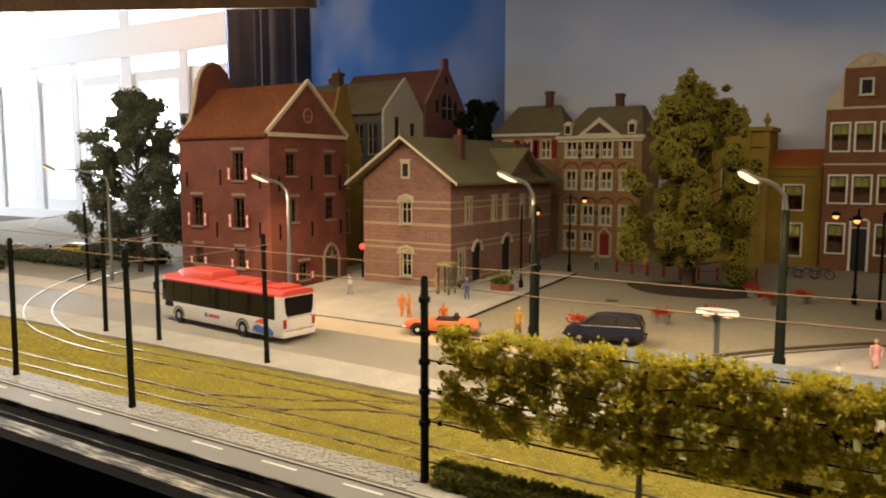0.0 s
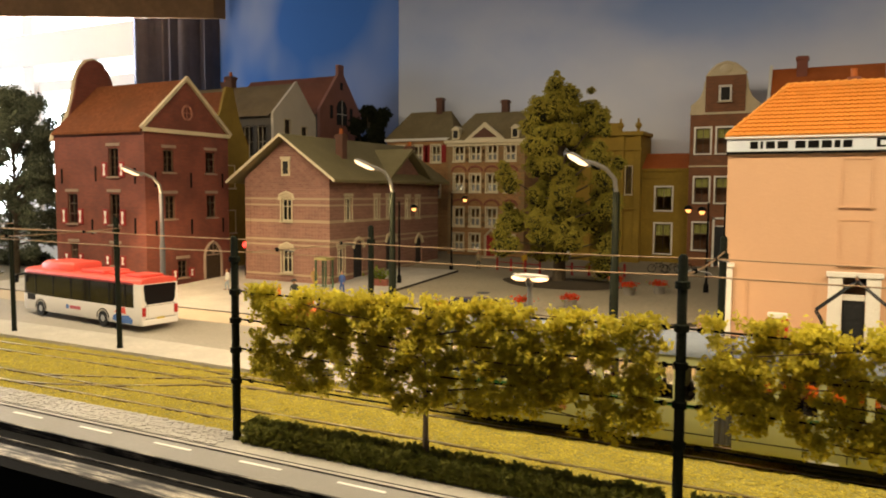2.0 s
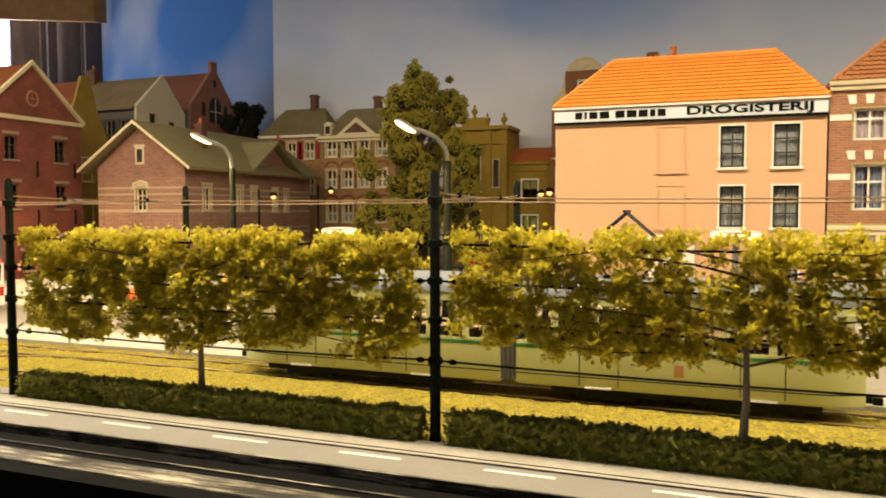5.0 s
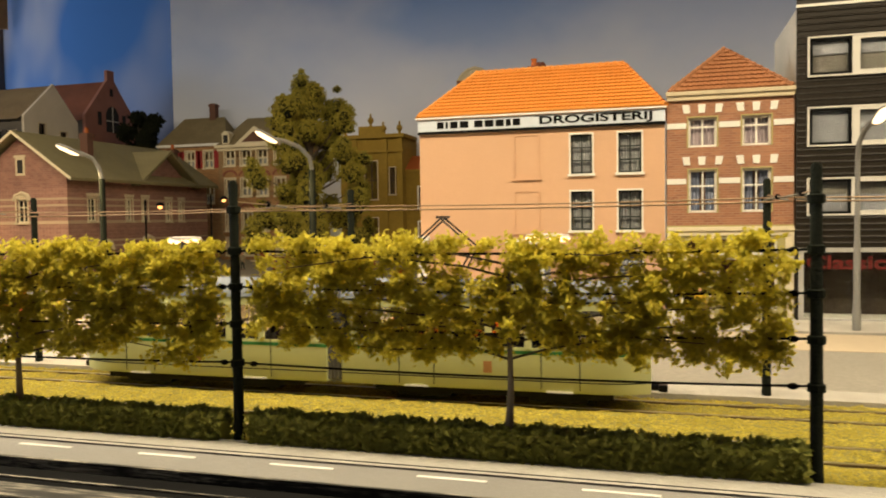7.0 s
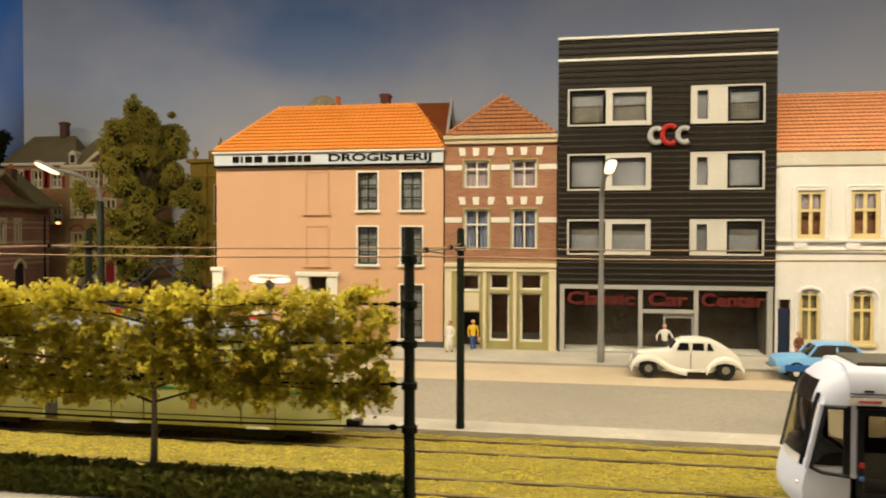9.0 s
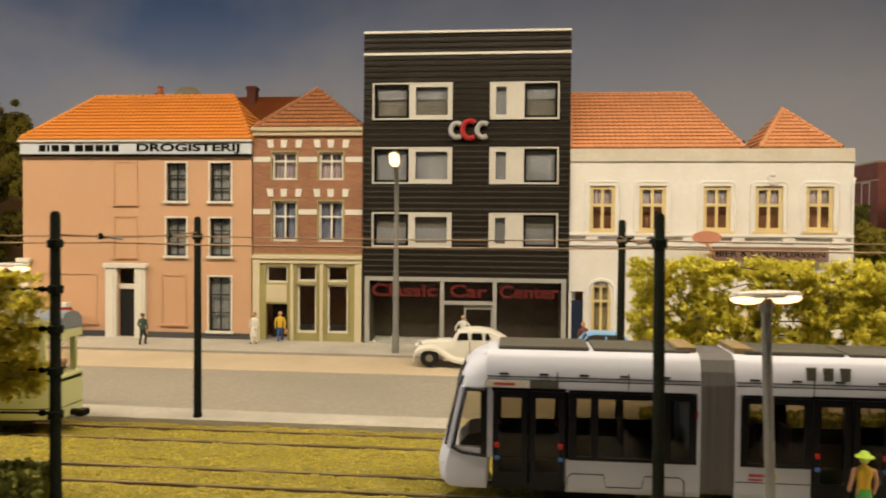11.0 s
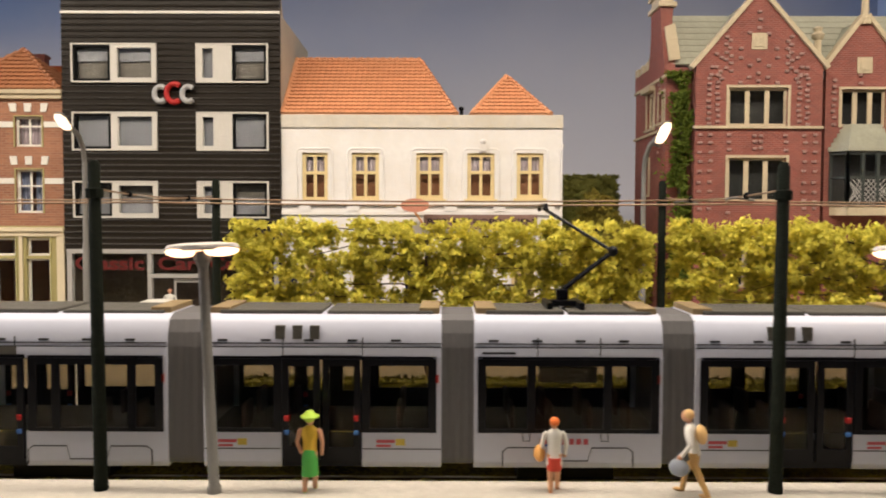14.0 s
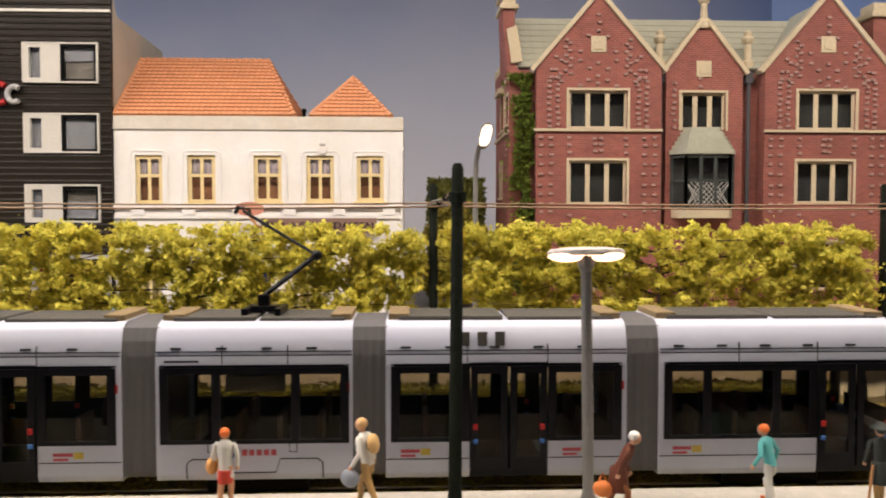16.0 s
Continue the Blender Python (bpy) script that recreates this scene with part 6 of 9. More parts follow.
for a, b, c, d in gw[:2]:
    part("window_arch", MB().tube([(a - 0.25, -0.02, d - 0.1), (a - 0.1, -0.02, d + 0.35), ((a + c) / 2, -0.02, d + 0.55), (c + 0.1, -0.02, d + 0.35), (c + 0.25, -0.02, d - 0.1)], 0.17, 6), STONE, h)
chimney(h, -2.1, 4.8, 10.5, 13.4, 0.75, OLDBRICK)
chimney(h, -1.6, 16.5, 9.5, 12.9, 0.75, OLDBRICK)

# hotel
h = thing("grand_house", at(-34.4, 78.0, 2.1), "brown brick grand house with white windows and a pediment", "house")
cols = (0.75, 2.75, 4.75, 6.9)
hw = [(x, z, x + 1.25, z + hh) for x in cols for z, hh in ((10.4, 1.75), (7.0, 2.0), (3.2, 2.1))]
low = [(x, 0.5, x + 1.25, 2.4) for x in (0.75, 2.75, 6.9)]
front(h, TM(), 0, 0, 9.2, 12.7, HOTEL, hw + low, "hotel")
part("side_wall", MB().box(0, 0.35, 0, 0.35, 6, 12.7).box(8.85, 0.35, 0, 9.2, 6, 12.7).box(0.35, 5.7, 0, 8.85, 6, 12.7).box(0.35, 1.6, 0, 8.85, 1.7, 12.6), HOTEL, h)
for i in range(24):
    z = 0.3 + i * 0.49
    for s_, xa in ((1, 0.0), (-1, 9.2)):
        w_ = (0.62, 0.36)[i % 2] * s_
        part("quoin", MB().box(min(xa, xa + w_), -0.06, z, max(xa, xa + w_), 0, z + 0.4, 0.02), QUOIN, h)
for x in cols:
    for z, hh in ((10.4, 1.75), (7.0, 2.0), (3.2, 2.1)):
        for i in range(4):
            w_ = (0.4, 0.24)[i % 2]
            zz = z + 0.05 + i * hh / 4
            part("jamb_brick", MB().box(x - 0.12 - w_, -0.035, zz, x - 0.122, 0, zz + 0.34).box(x + 1.372, -0.035, zz, x + 1.37 + w_, 0, zz + 0.34), QUOIN, h)
    for z in (9.0, 5.3):
        part("relieving_arch", MB().tube([(x + 0.625 - 0.85 * math.cos(a), -0.02, z + 0.25 + 0.6 * math.sin(a)) for a in (math.pi * k / 8 for k in range(9))], 0.11, 6), BRICKPLAIN, h)
part("cornice", MB().box(-0.3, -0.45, 12.35, 9.5, 0.2, 12.7, 0.06).box(-0.1, -0.2, 12.05, 9.3, 0, 12.35, 0.03), CREAM, h, "cream cornice")
pd = part("pediment", MB().prism([(2.2, 12.7), (7.0, 12.7), (4.6, 14.6)], "y", -0.35, 0.2), CREAM, h)
part("pediment_field", MB().prism([(3.1, 12.95), (6.1, 12.95), (4.6, 14.05)], "y", -0.4, -0.35), OLDBRICK, pd)
for x in (0.9, 8.0):
    d_ = part("dormer", MB().box(x - 0.35, -0.1, 12.7, x + 0.5, 1.2, 13.9).prism([(x - 0.48, 13.9), (x + 0.63, 13.9), (x + 0.07, 14.3)], "y", -0.15, 1.2), CREAM, h)
    part("dormer_pane", MB().box(x - 0.2, -0.13, 12.95, x + 0.35, -0.1, 13.8), DARK, d_)
part("roof", MB().add([(-0.2, -0.2, 12.7), (9.4, -0.2, 12.7), (9.4, 6, 12.7), (-0.2, 6, 12.7), (2.2, 2.6, 15.9), (8.2, 2.6, 15.9), (8.2, 4, 15.9), (2.2, 4, 15.9)], [(0, 1, 5, 4), (1, 2, 6, 5), (2, 3, 7, 6), (3, 0, 4, 7), (4, 5, 6, 7)]), HOTELROOF, h)
chimney(h, 5.6, 3.2, 14, 17.3, 0.75, OLDBRICK, pot=False)
part("door", MB().box(4.85, -0.08, 0, 5.9, 0.1, 2.3), SHUTTER, h, "dark red door")
part("door_arch", MB().tube([(4.7, -0.05, 0), (4.7, -0.05, 2.2), (5.37, -0.05, 2.9), (6.05, -0.05, 2.2), (6.05, -0.05, 0)], 0.16, 6), STONE, h)
part("steps", MB().box(4.3, -1.2, -0.6, 6.4, -0.05, 0.0).box(4.0, -1.7, -0.6, 6.7, -1.2, -0.25), STONE, h)
h = thing("side_house", at(-43.6, 80.0, 2.2), "brown brick house with red shutters and slate roof", "house")
lw = [(x, z, x + 1.2, z + 2.0) for x in (1.2, 3.6, 6.0) for z in (10.3, 6.3)]
front(h, TM(), 0, 0, 8.9, 13.0, HOTEL, lw, "hotel")
for a, b, c, d in lw[::2]:
    part("shutter", MB().box(a - 0.75, -0.08, b, a - 0.16, -0.01, d), SHUTTER, h)
    part("shutter", MB().box(c + 0.16, -0.08, b, c + 0.75, -0.01, d), SHUTTER, h)
part("side_wall", MB().box(0, 0.35, 0, 0.35, 4.3, 13.0).box(8.55, 0.35, 0, 8.9, 4.3, 13).box(0.35, 4, 0, 8.55, 4.3, 13).box(0.35, 1.6, 0, 8.55, 1.7, 12.9), HOTEL, h)
part("cornice", MB().box(-0.2, -0.3, 12.8, 9.1, 0.1, 13.1, 0.04), OFFWHITE, h)
part("roof", MB().add([(-0.2, -0.2, 13.1), (9.1, -0.2, 13.1), (9.1, 4.4, 13.1), (-0.2, 4.4, 13.1), (2.0, 2.4, 16.4), (7.4, 2.4, 16.4)], [(0, 1, 5, 4), (1, 2, 5), (2, 3, 4, 5), (3, 0, 4)]), HOTELROOF, h)
chimney(h, 5.9, 2.5, 15, 18.0, 0.75, OLDBRICK, pot=False)

# ochre chapel and wing
h = thing("ochre_chapel", at(-13.2, 79.0, 2.0), "ochre stone chapel front with urns and a low wing", "house")
part("wall", MB().wall(-7.0, 0, 0, 13.3, 0.4, [(-4.2, 6.5, -2.8, 10.5), (-4.2, 1.5, -2.8, 4.5), (-1.4, 7.0, -0.8, 9.8)]), OCHRE, h)
for q in ((-4.2, 6.5, 1.4, 4.0), (-4.2, 1.5, 1.4, 3.0), (-1.4, 7.0, 0.6, 2.8)):
    window(h, at(q[0], 0, q[1]), q[2], q[3], "dark")
for xa in (-2.2, -0.5, -5.6):
    part("pilaster", MB().box(xa, -0.25, 0, xa + 0.6, 0, 12.9, 0.04), OCHRE, h)
for q in ((-7.2, -0.5, 12.9, 0.4, 4, 13.3, 0.05), (-7.1, -0.35, 11.4, 0.25, 0, 11.65, 0.03), (-7.1, -0.3, 5.4, 0.2, 0, 5.7, 0.03), (-4.8, -0.2, 13.3, -2.0, 0.6, 14.2, 0.04)):
    part("cornice", MB().box(*q), OCHRE, h)
part("side_wall", MB().box(-0.4, 0.4, 0, 0, 5, 13.0).box(-7.0, 4.6, 0, -0.4, 5, 13.0), OCHRE, h)
for x in (-6.3, -3.4, -2.0, -0.2):
    part("urn", MB().lathe((x, -0.1, 13.3 if x != -3.4 else 14.2), [(0.2, 0), (0.12, 0.2), (0.35, 0.55), (0.3, 0.8), (0.1, 0.95), (0.12, 1.2), (0.02, 1.35)], 8), OCHRE, h, smooth=True)
front(h, TM(0, 1.2), 0.0, 0, 4.6, 9.4, OCHRE, [(1.4, 5.4, 3.0, 7.7), (1.4, 1.0, 3.0, 4.0)], "guild")
part("wing_back", MB().box(0, 4.6, 0, 4.6, 5, 9.4).box(4.3, 1.55, 0, 4.6, 4.6, 9.4), OCHRE, h)
part("wing_cornice", MB().box(-0.1, 0.95, 9.3, 4.7, 1.3, 9.6, 0.03).box(0, 1.05, 8.6, 4.6, 1.2, 8.75), OCHRE, h)
part("wing_roof", MB().prism([(0.9, 9.6), (5, 9.6), (5, 11.2), (3.4, 11.2)], "x", -0.1, 4.7), ORANGEROOF, h, "orange tile roof")

# guild house with the bell gable
h = thing("guild_house", at(-8.3, 78.3, 2.05), "tall brown brick guild house with a pale bell gable", "house")
bw_ = [(x, z, x + 1.35, z + hh) for x in (0.55, 2.5, 4.5) for z, hh in ((10.9, 2.4), (6.2, 2.4))] + [(0.55, 1.6, 1.9, 4.2), (4.5, 1.6, 5.85, 4.2)]
front(h, TM(), 0, 0, 6.3, 14.8, GUILD, bw_, "guild")
part("side_wall", MB().box(0, 0.35, 0, 0.35, 6, 14.8).box(5.95, 0.35, 0, 6.3, 6, 14.8).box(0.35, 5.6, 0, 5.95, 6, 14.8).box(0.35, 1.6, 0, 5.95, 1.7, 14.7), GUILD, h)
half = [(3.15, 19.4), (2.4, 19.2), (1.8, 18.7), (1.4, 18.3), (1.2, 17.6), (1.1, 16.9), (0.8, 16.2), (0.3, 15.7), (0.0, 15.5), (0.0, 14.8)]
outl = half + [(6.3 - x, z) for x, z in half[::-1]]
part("bell_gable", MB().prism(outl, "y", 0.02, 0.5), STONE, h, "pale stone bell gable")
part("gable_brick", MB().prism([(1.35, 14.8), (4.95, 14.8), (4.95, 18.2), (1.35, 18.2)], "y", -0.1, 0.02), GUILD, h)
# dark box behind the gable window, in place of its shaded room
part("gable_pane", MB().box(2.6, -0.14, 15.8, 3.7, -0.1, 17.2), DARK, h)
part("gable_cap", MB().tube([(x, 0.2, z) for x, z in half[:4] + [(1.95, 18.5)]][::-1] + [(6.3 - x, 0.2, z) for x, z in half[:4]], 0.22, 6), STONE, h)
part("shell", MB().ball((3.15, 0.05, 18.8), 0.45, 10, 6, 1.3, 0.4, 1), STONE, h)
window(h, at(2.65, -0.3, 15.8), 1.0, 1.4, "small")
part("door", MB().box(2.55, -0.05, 0.1, 3.8, 0.05, 3.9), DOORBLACK, h)
part("door_frame", MB().box(2.35, -0.15, 0, 2.55, 0, 4.8).box(3.8, -0.15, 0, 4.0, 0, 4.8).box(2.35, -0.15, 4.6, 4.0, 0, 4.8).box(2.55, -0.1, 3.9, 3.8, 0, 4.0), OFFWHITE, h)
part("roof", MB().prism([(0.1, 14.7), (3.15, 18.0), (6.2, 14.7)], "y", 0.5, 6), OLDROOF, h)
for q in ((-0.05, -0.1, 14.6, 6.35, 0, 14.8), (-0.02, -0.06, 9.6, 6.32, 0, 9.75)):
    part("string_course", MB().box(*q), STONE, h)
h = thing("tiled_house", at(-1.4, 76.0, 2.0), "brick house with a steep orange tile roof and chimney", "house")
part("wall", MB().box(0, 0, 0, 9.6, 7.5, 13.6), BRICKPLAIN, h)
part("roof", MB().prism([(-0.3, 13.4), (3.6, 18.4), (7.8, 13.4), (3.6, 18.7)], "x", 0.2, 9.4), ORANGEROOF, h, "orange tile roof")
for xa in (-0.05, 9.4):
    part("barge", MB().prism([(-0.4, 13.3), (3.6, 18.5), (7.9, 13.3), (3.6, 19.1)], "x", xa, xa + 0.25), OFFWHITE, h)
chimney(h, 2.7, 3.4, 16, 19.7, 0.9, pot=False)

# ---- masts and wires ----


def mast_mesh():
    body = MB().lathe((0, 0, 0), [(0.17, -0.3), (0.17, 0.12), (0.155, 0.2), (0.135, 7.5), (0.08, 7.6)], 10)
    return body


mast = thing("tram_mast", at(-14.9, 22.25, 0), "dark green steel tram mast with wire clamps", "mast", "tram masts")
part("post", mast_mesh(), POLE, mast, smooth=True)
for z in (2.25, 3.4, 4.5, 5.55, 6.75):
    part("clamp", MB().lathe((0, 0, z), [(0.13, -0.12), (0.21, -0.09), (0.21, 0.09), (0.13, 0.12)], 10), POLE, mast)
plain = thing("tram_mast", at(-14.92, 31.5, 0.02), "plain dark green steel tram mast", "mast", "tram masts")
part("post", mast_mesh(), POLE, plain, smooth=True)
part("clamp", MB().lathe((0, 0, 6.85), [(0.13, -0.12), (0.2, -0.1), (0.2, 0.1), (0.13, 0.12)], 10), POLE, plain)
for x, y in ((0.95, 22.5), (16.5, 22.45)):
    copy_thing(mast, at(x, y, 0, tr.uniform(0, 90), tr.uniform(-0.6, 0.6), tr.uniform(-0.6, 0.6)))
for x, y, z in ((-41.9, 22.15, 0.03), (-31.5, 22.0, 0.03), (32.1, 22.95, 0.06), (47.69, 22.95, 0.06), (63.3, 22.95, 0.06), (-48, 31.7, 0.04), (-42.5, 31.9, 0.04), (-32.2, 31.5, 0.03), (0.84, 31.4, 0.03), (16.48, 31.4, 0.03), (32.22, 31.5, 0.03), (47.45, 31.7, 0.03), (63, 31.7, 0.03), (-68.7, 43.8, 0.5)):
    copy_thing(plain, at(x, y, z, tr.uniform(0, 90), tr.uniform(-0.6, 0.6), tr.uniform(-0.7, 0.7)))

wr = thing("contact_wire", at(), "brown copper contact wires over the tram tracks", "wire")


def sag(a, b, d, n=10):
    a, b = Vector(a), Vector(b)
    return [a + (b - a) * (i / n) - Vector((0, 0, d * 4 * (i / n) * (1 - i / n))) for i in range(n + 1)]


SPANS = [-80, -57, -42.2, -31.8, -14.9, 0.9, 16.5, 32.15, 47.55, 63.2, 80]
for y, z in ((25.13, 6.74), (29.5, 6.92)):
    for a, b in zip(SPANS, SPANS[1:]):
        part("contact_strand", MB().tube(sag((a, y, z), (b, y, z), 0.06), 0.026, 6), COPPER, wr)
for x, y0, y1 in ((-42.2, 22.15, 31.9), (-31.8, 22.0, 31.5), (-14.9, 22.25, 31.5), (0.9, 22.5, 31.4), (16.5, 22.45, 31.4), (32.15, 22.95, 31.5), (47.55, 22.95, 31.7), (63.2, 22.95, 31.7)):
    cs_ = thing("span_wire", at(), "thin cross span wire with bright insulators between two masts", "wire", "span wires")
    part("span_strand", MB().tube(sag((x, y0, 7.0), (x, y1, 7.05), 0.12), 0.025, 5), COPPER, cs_)
    for y in (25.13, 29.5):
        part("insulator", MB().tube([(x - 0.35, y, 6.85), (x - 0.1, y, 6.9), (x + 0.1, y, 6.88), (x + 0.4, y, 6.84)], 0.032, 6), LAMPGREY, cs_)
        part("insulator", MB().ball((x, y - 0.5, 6.94), 0.09, 8, 5), BLACK, cs_)
sw_ = thing("span_wire", at(), "thin wires over the tram curve", "wire", "span wires")
part("span_strand", MB().tube(sag((-48, 31.7, 7.1), (-68.7, 43.8, 7.4), 0.3), 0.03, 5), COPPER, sw_)
part("span_strand", MB().tube(sag((-41.9, 22.15, 7.0), (-48, 31.7, 7.1), 0.1), 0.03, 5), COPPER, sw_)
part("contact_strand", MB().tube([(-32, 29.5, 6.9), (-46, 29.4, 6.9), (-57, 31.6, 6.9), (-64, 36.5, 7.0), (-69, 44, 7.2), (-72, 52, 7.5)], 0.035, 6), COPPER, sw_)

# ---- lamps ----


def street_lamp(px, py, pz, hx, hy, hz, lit=0.0, aim=None, cone=140, thick=1.0, low=None, blend=0.5, tilt=-24):
    ob = thing("street_lamp", at(px, py, pz), "grey curved street lamp with a glowing warm head", "street lamp", "street lamps")
    dx, dy, z = hx - px, hy - py, hz - pz
    L = math.hypot(dx, dy)
    ux, uy = dx / L, dy / L
    part("post", MB().lathe((0, 0, 0), [(0.2 * thick, 0), (0.2 * thick, 1.0), (0.16 * thick, 1.1), (0.16 * thick, 4.2), (0.13 * thick, 4.3), (0.12 * thick, z - 1.6)], 10), low or LAMPGREY, ob, smooth=True)
    arm = [(0, 0, z - 1.6), (ux * 0.15, uy * 0.15, z - 0.9), (ux * L * 0.3, uy * L * 0.3, z - 0.35), (ux * L * 0.6, uy * L * 0.6, z - 0.1), (dx * 0.85, dy * 0.85, z)]
    part("arm", MB().tube(arm, 0.12, 8), LAMPGREY, ob, smooth=True)
    ang = math.degrees(math.atan2(dy, dx))
    hm = pose(dx, dy, z, 0, tilt, ang)
    hd = part("lamp_head", MB(hm).loft([[(x, w * math.cos(a), 0.02 + hh * math.sin(a)) for a in (math.pi * i / 8 for i in range(9))] for x, w, hh in ((-0.75, 0.1, 0.1), (-0.5, 0.24, 0.18), (0.2, 0.3, 0.22), (0.7, 0.26, 0.18), (0.9, 0.1, 0.08))]), LAMPGREY, ob, smooth=True)
    part("lamp_glass", MB(hm).loft([[(x, w * math.cos(a), -hh * math.sin(a)) for a in (math.pi * i / 8 for i in range(9))] for x, w, hh in ((-0.45, 0.18, 0.06), (-0.1, 0.26, 0.14), (0.6, 0.25, 0.15), (0.86, 0.12, 0.06))]), BULB, hd, "glowing warm lamp glass", smooth=True)
    if lit:
        spot_lamp("lamp_light", (hx + ux * 0.1, hy + uy * 0.1, hz - 0.45), aim or (hx, hy, 0), lit, (1.0, 0.7, 0.36), cone, blend=blend)
    return ob


street_lamp(-42.6, 44.4, 0.66, -43.4, 42.4, 10.5, 5200, (-41.5, 47.0, 0), 130, 1.35, low=PLINTH, blend=0.8)
street_lamp(-20.4, 42.6, 0.52, -21.4, 41.2, 10.75, 4500, thick=1.5, low=POLE)
street_lamp(-6.15, 42.6, 0.5, -7.5, 40.2, 10.85, 3500, thick=1.6, low=POLE)
street_lamp(22.05, 43.7, 0.66, 22.36, 41.1, 10.6)
street_lamp(49.85, 43.5, 0.66, 50.1, 41.25, 10.15, tilt=-38)
street_lamp(-66.0, 44.5, 0.6, -71.2, 42.0, 11.3)

lampm = thing("platform_lamp", at(34.77, 22.8, 0.06, 0, 0, -2.3), "grey post with a double glowing lamp disc", "lamp", "platform lamps")
part("post", MB().lathe((0, 0, 0), [(0.17, 0), (0.17, 0.1), (0.13, 0.2), (0.12, 5.3)], 10), LAMPGREY, lampm, smooth=True)
hd = part("lamp_cap", MB().loft([[(0.86 * k * math.cos(a), 0.3 * k * math.sin(a), z) for a in (2 * math.pi * i / 24 for i in range(24))] for k, z in ((0.98, 5.58), (1.0, 5.62), (0.92, 5.7), (0.5, 5.74))]), LAMPCAP, lampm, smooth=True)
for s_ in (-1, 1):
    part("lamp_glass", MB().ball((0.43 * s_, 0, 5.55), 0.31, 12, 8, 1.35, 0.95, 0.45), WHITEBULB, hd, "glowing warm lamp glass", smooth=True)
part("lamp_collar", MB().lathe((0, 0, 5.2), [(0.12, 0), (0.2, 0.15), (0.2, 0.35)], 10), LAMPGREY, lampm)
for x, y, z, lean in ((50.7, 22.85, 0.06, -1.0), (67, 22.85, 0.06, 0.5), (-6.85, 31.5, 0.04, -0.6), (8.78, 31.5, 0.04, 0.4)):
    copy_thing(lampm, at(x, y, z, tr.uniform(-6, 6), 0.4, lean))


def arch_lamp(x, y, z, dx, height):
    ob = thing("arch_lamp", at(x, y, z), "black hooked square lamp with a warm bulb", "street lamp", "square lamps")
    part("post", MB().lathe((0, 0, 0), [(0.2, 0), (0.2, 0.6), (0.1, 0.8), (0.08, height)], 8), BLACK, ob)
    part("hook", MB().tube([(0, 0, height)] + [(dx / 2 - dx / 2 * math.cos(a), 0, height + abs(dx) * 0.75 * math.sin(a)) for a in (math.pi * i / 8 for i in range(9))] + [(dx, 0, height - 0.3)], 0.1, 6), BLACK, ob)
    sh = part("lamp_shade", MB().lathe((dx, 0, height - 0.55), [(0.34, 0), (0.28, 0.2), (0.1, 0.32)], 10), BLACK, ob)
    part("bulb", MB().ball((dx, 0, height - 0.62), 0.2, 10, 6), AMBERBULB, sh, "glowing warm bulb")
    return ob


arch_lamp(-28.2, 66.6, 1.6, 1.4, 7.4)
arch_lamp(-28.9, 57.9, 1.2, 1.45, 7.1)
arch_lamp(-4.2, 63.0, 1.45, -1.5, 7.0)
arch_lamp(-2.4, 58.5, 1.25, -1.6, 7.2)

# ---- espalier trees and hedges ----


def espalier(x0, x1, y, zb, zt, trunk, n, seed, mat, label, gap=-0.45, depth=0.34, size=0.1, ragged=0.45):
    """Trained trees: a flat broad crown on one trunk, of leaf clumps with gaps between and a ragged lower edge."""
    rng = np.random.default_rng(seed)
    ob = thing("espalier_tree", at(trunk, y, 0.03), label, "tree", "espalier trees")
    cx, cz, cy = rng.uniform(x0, x1, n), rng.uniform(zb - 0.2, zt, n), rng.normal(0, depth, n)
    ok = []
    for a, b, c in zip(cx, cz, cy):
        low = zb + ragged * (noise.noise((a * 0.45, seed, 0)) + 0.35) + 0.3 * noise.noise((a * 1.7, seed, 5))
        high = zt - 0.2 + 0.16 * noise.noise((a * 0.9, seed, 9)) + 0.16 * noise.noise((a * 2.9, seed, 2))
        hole = 0.6 * noise.noise((a * 0.75, b * 0.9, seed)) + 0.75 * noise.noise((a * 2.1, b * 2.1, seed + c))
        ok.append(low < b < high and hole > gap and min(a - x0, x1 - a) > 0.15 * (1 + noise.noise((b * 1.5, seed, 1))))
    c = np.stack([cx, cy, cz], 1)[ok]
    k = 30
    pts = np.repeat(c, k, 0) + rng.normal(0, 1, (len(c) * k, 3)) * np.array([0.115, 0.11, 0.1])
    pts[:, 0] -= trunk
    leaves("crown", pts, size, mat, seed, ob)
    tw = tr.uniform(-0.1, 0.1)
    part("trunk", MB().tube([(0, 0, -0.25), (tw, 0.03, 0.8), (-tw, 0, 1.7), (0.02, 0, 2.6), (0, 0, zt - 0.7)], 0.135, 8, 0.05), PALEBARK, ob, smooth=True)
    for i in range(14):
        z = zb + 0.3 + (zt - zb - 0.6) * (i % 7) / 7 + rng.uniform(0, 0.3)
        end = (x0 if i < 7 else x1) - trunk
        L = end * rng.uniform(0.6, 0.95)
        part("branch", MB().tube([(0, 0, z - 0.3), (L * 0.2, rng.normal(0, 0.1), z), (L * 0.6, rng.normal(0, 0.2), z + rng.uniform(-0.1, 0.4)), (L, rng.normal(0, 0.25), z + rng.uniform(-0.2, 0.5))], 0.04, 5, 0.012), BARK, ob)
    return ob


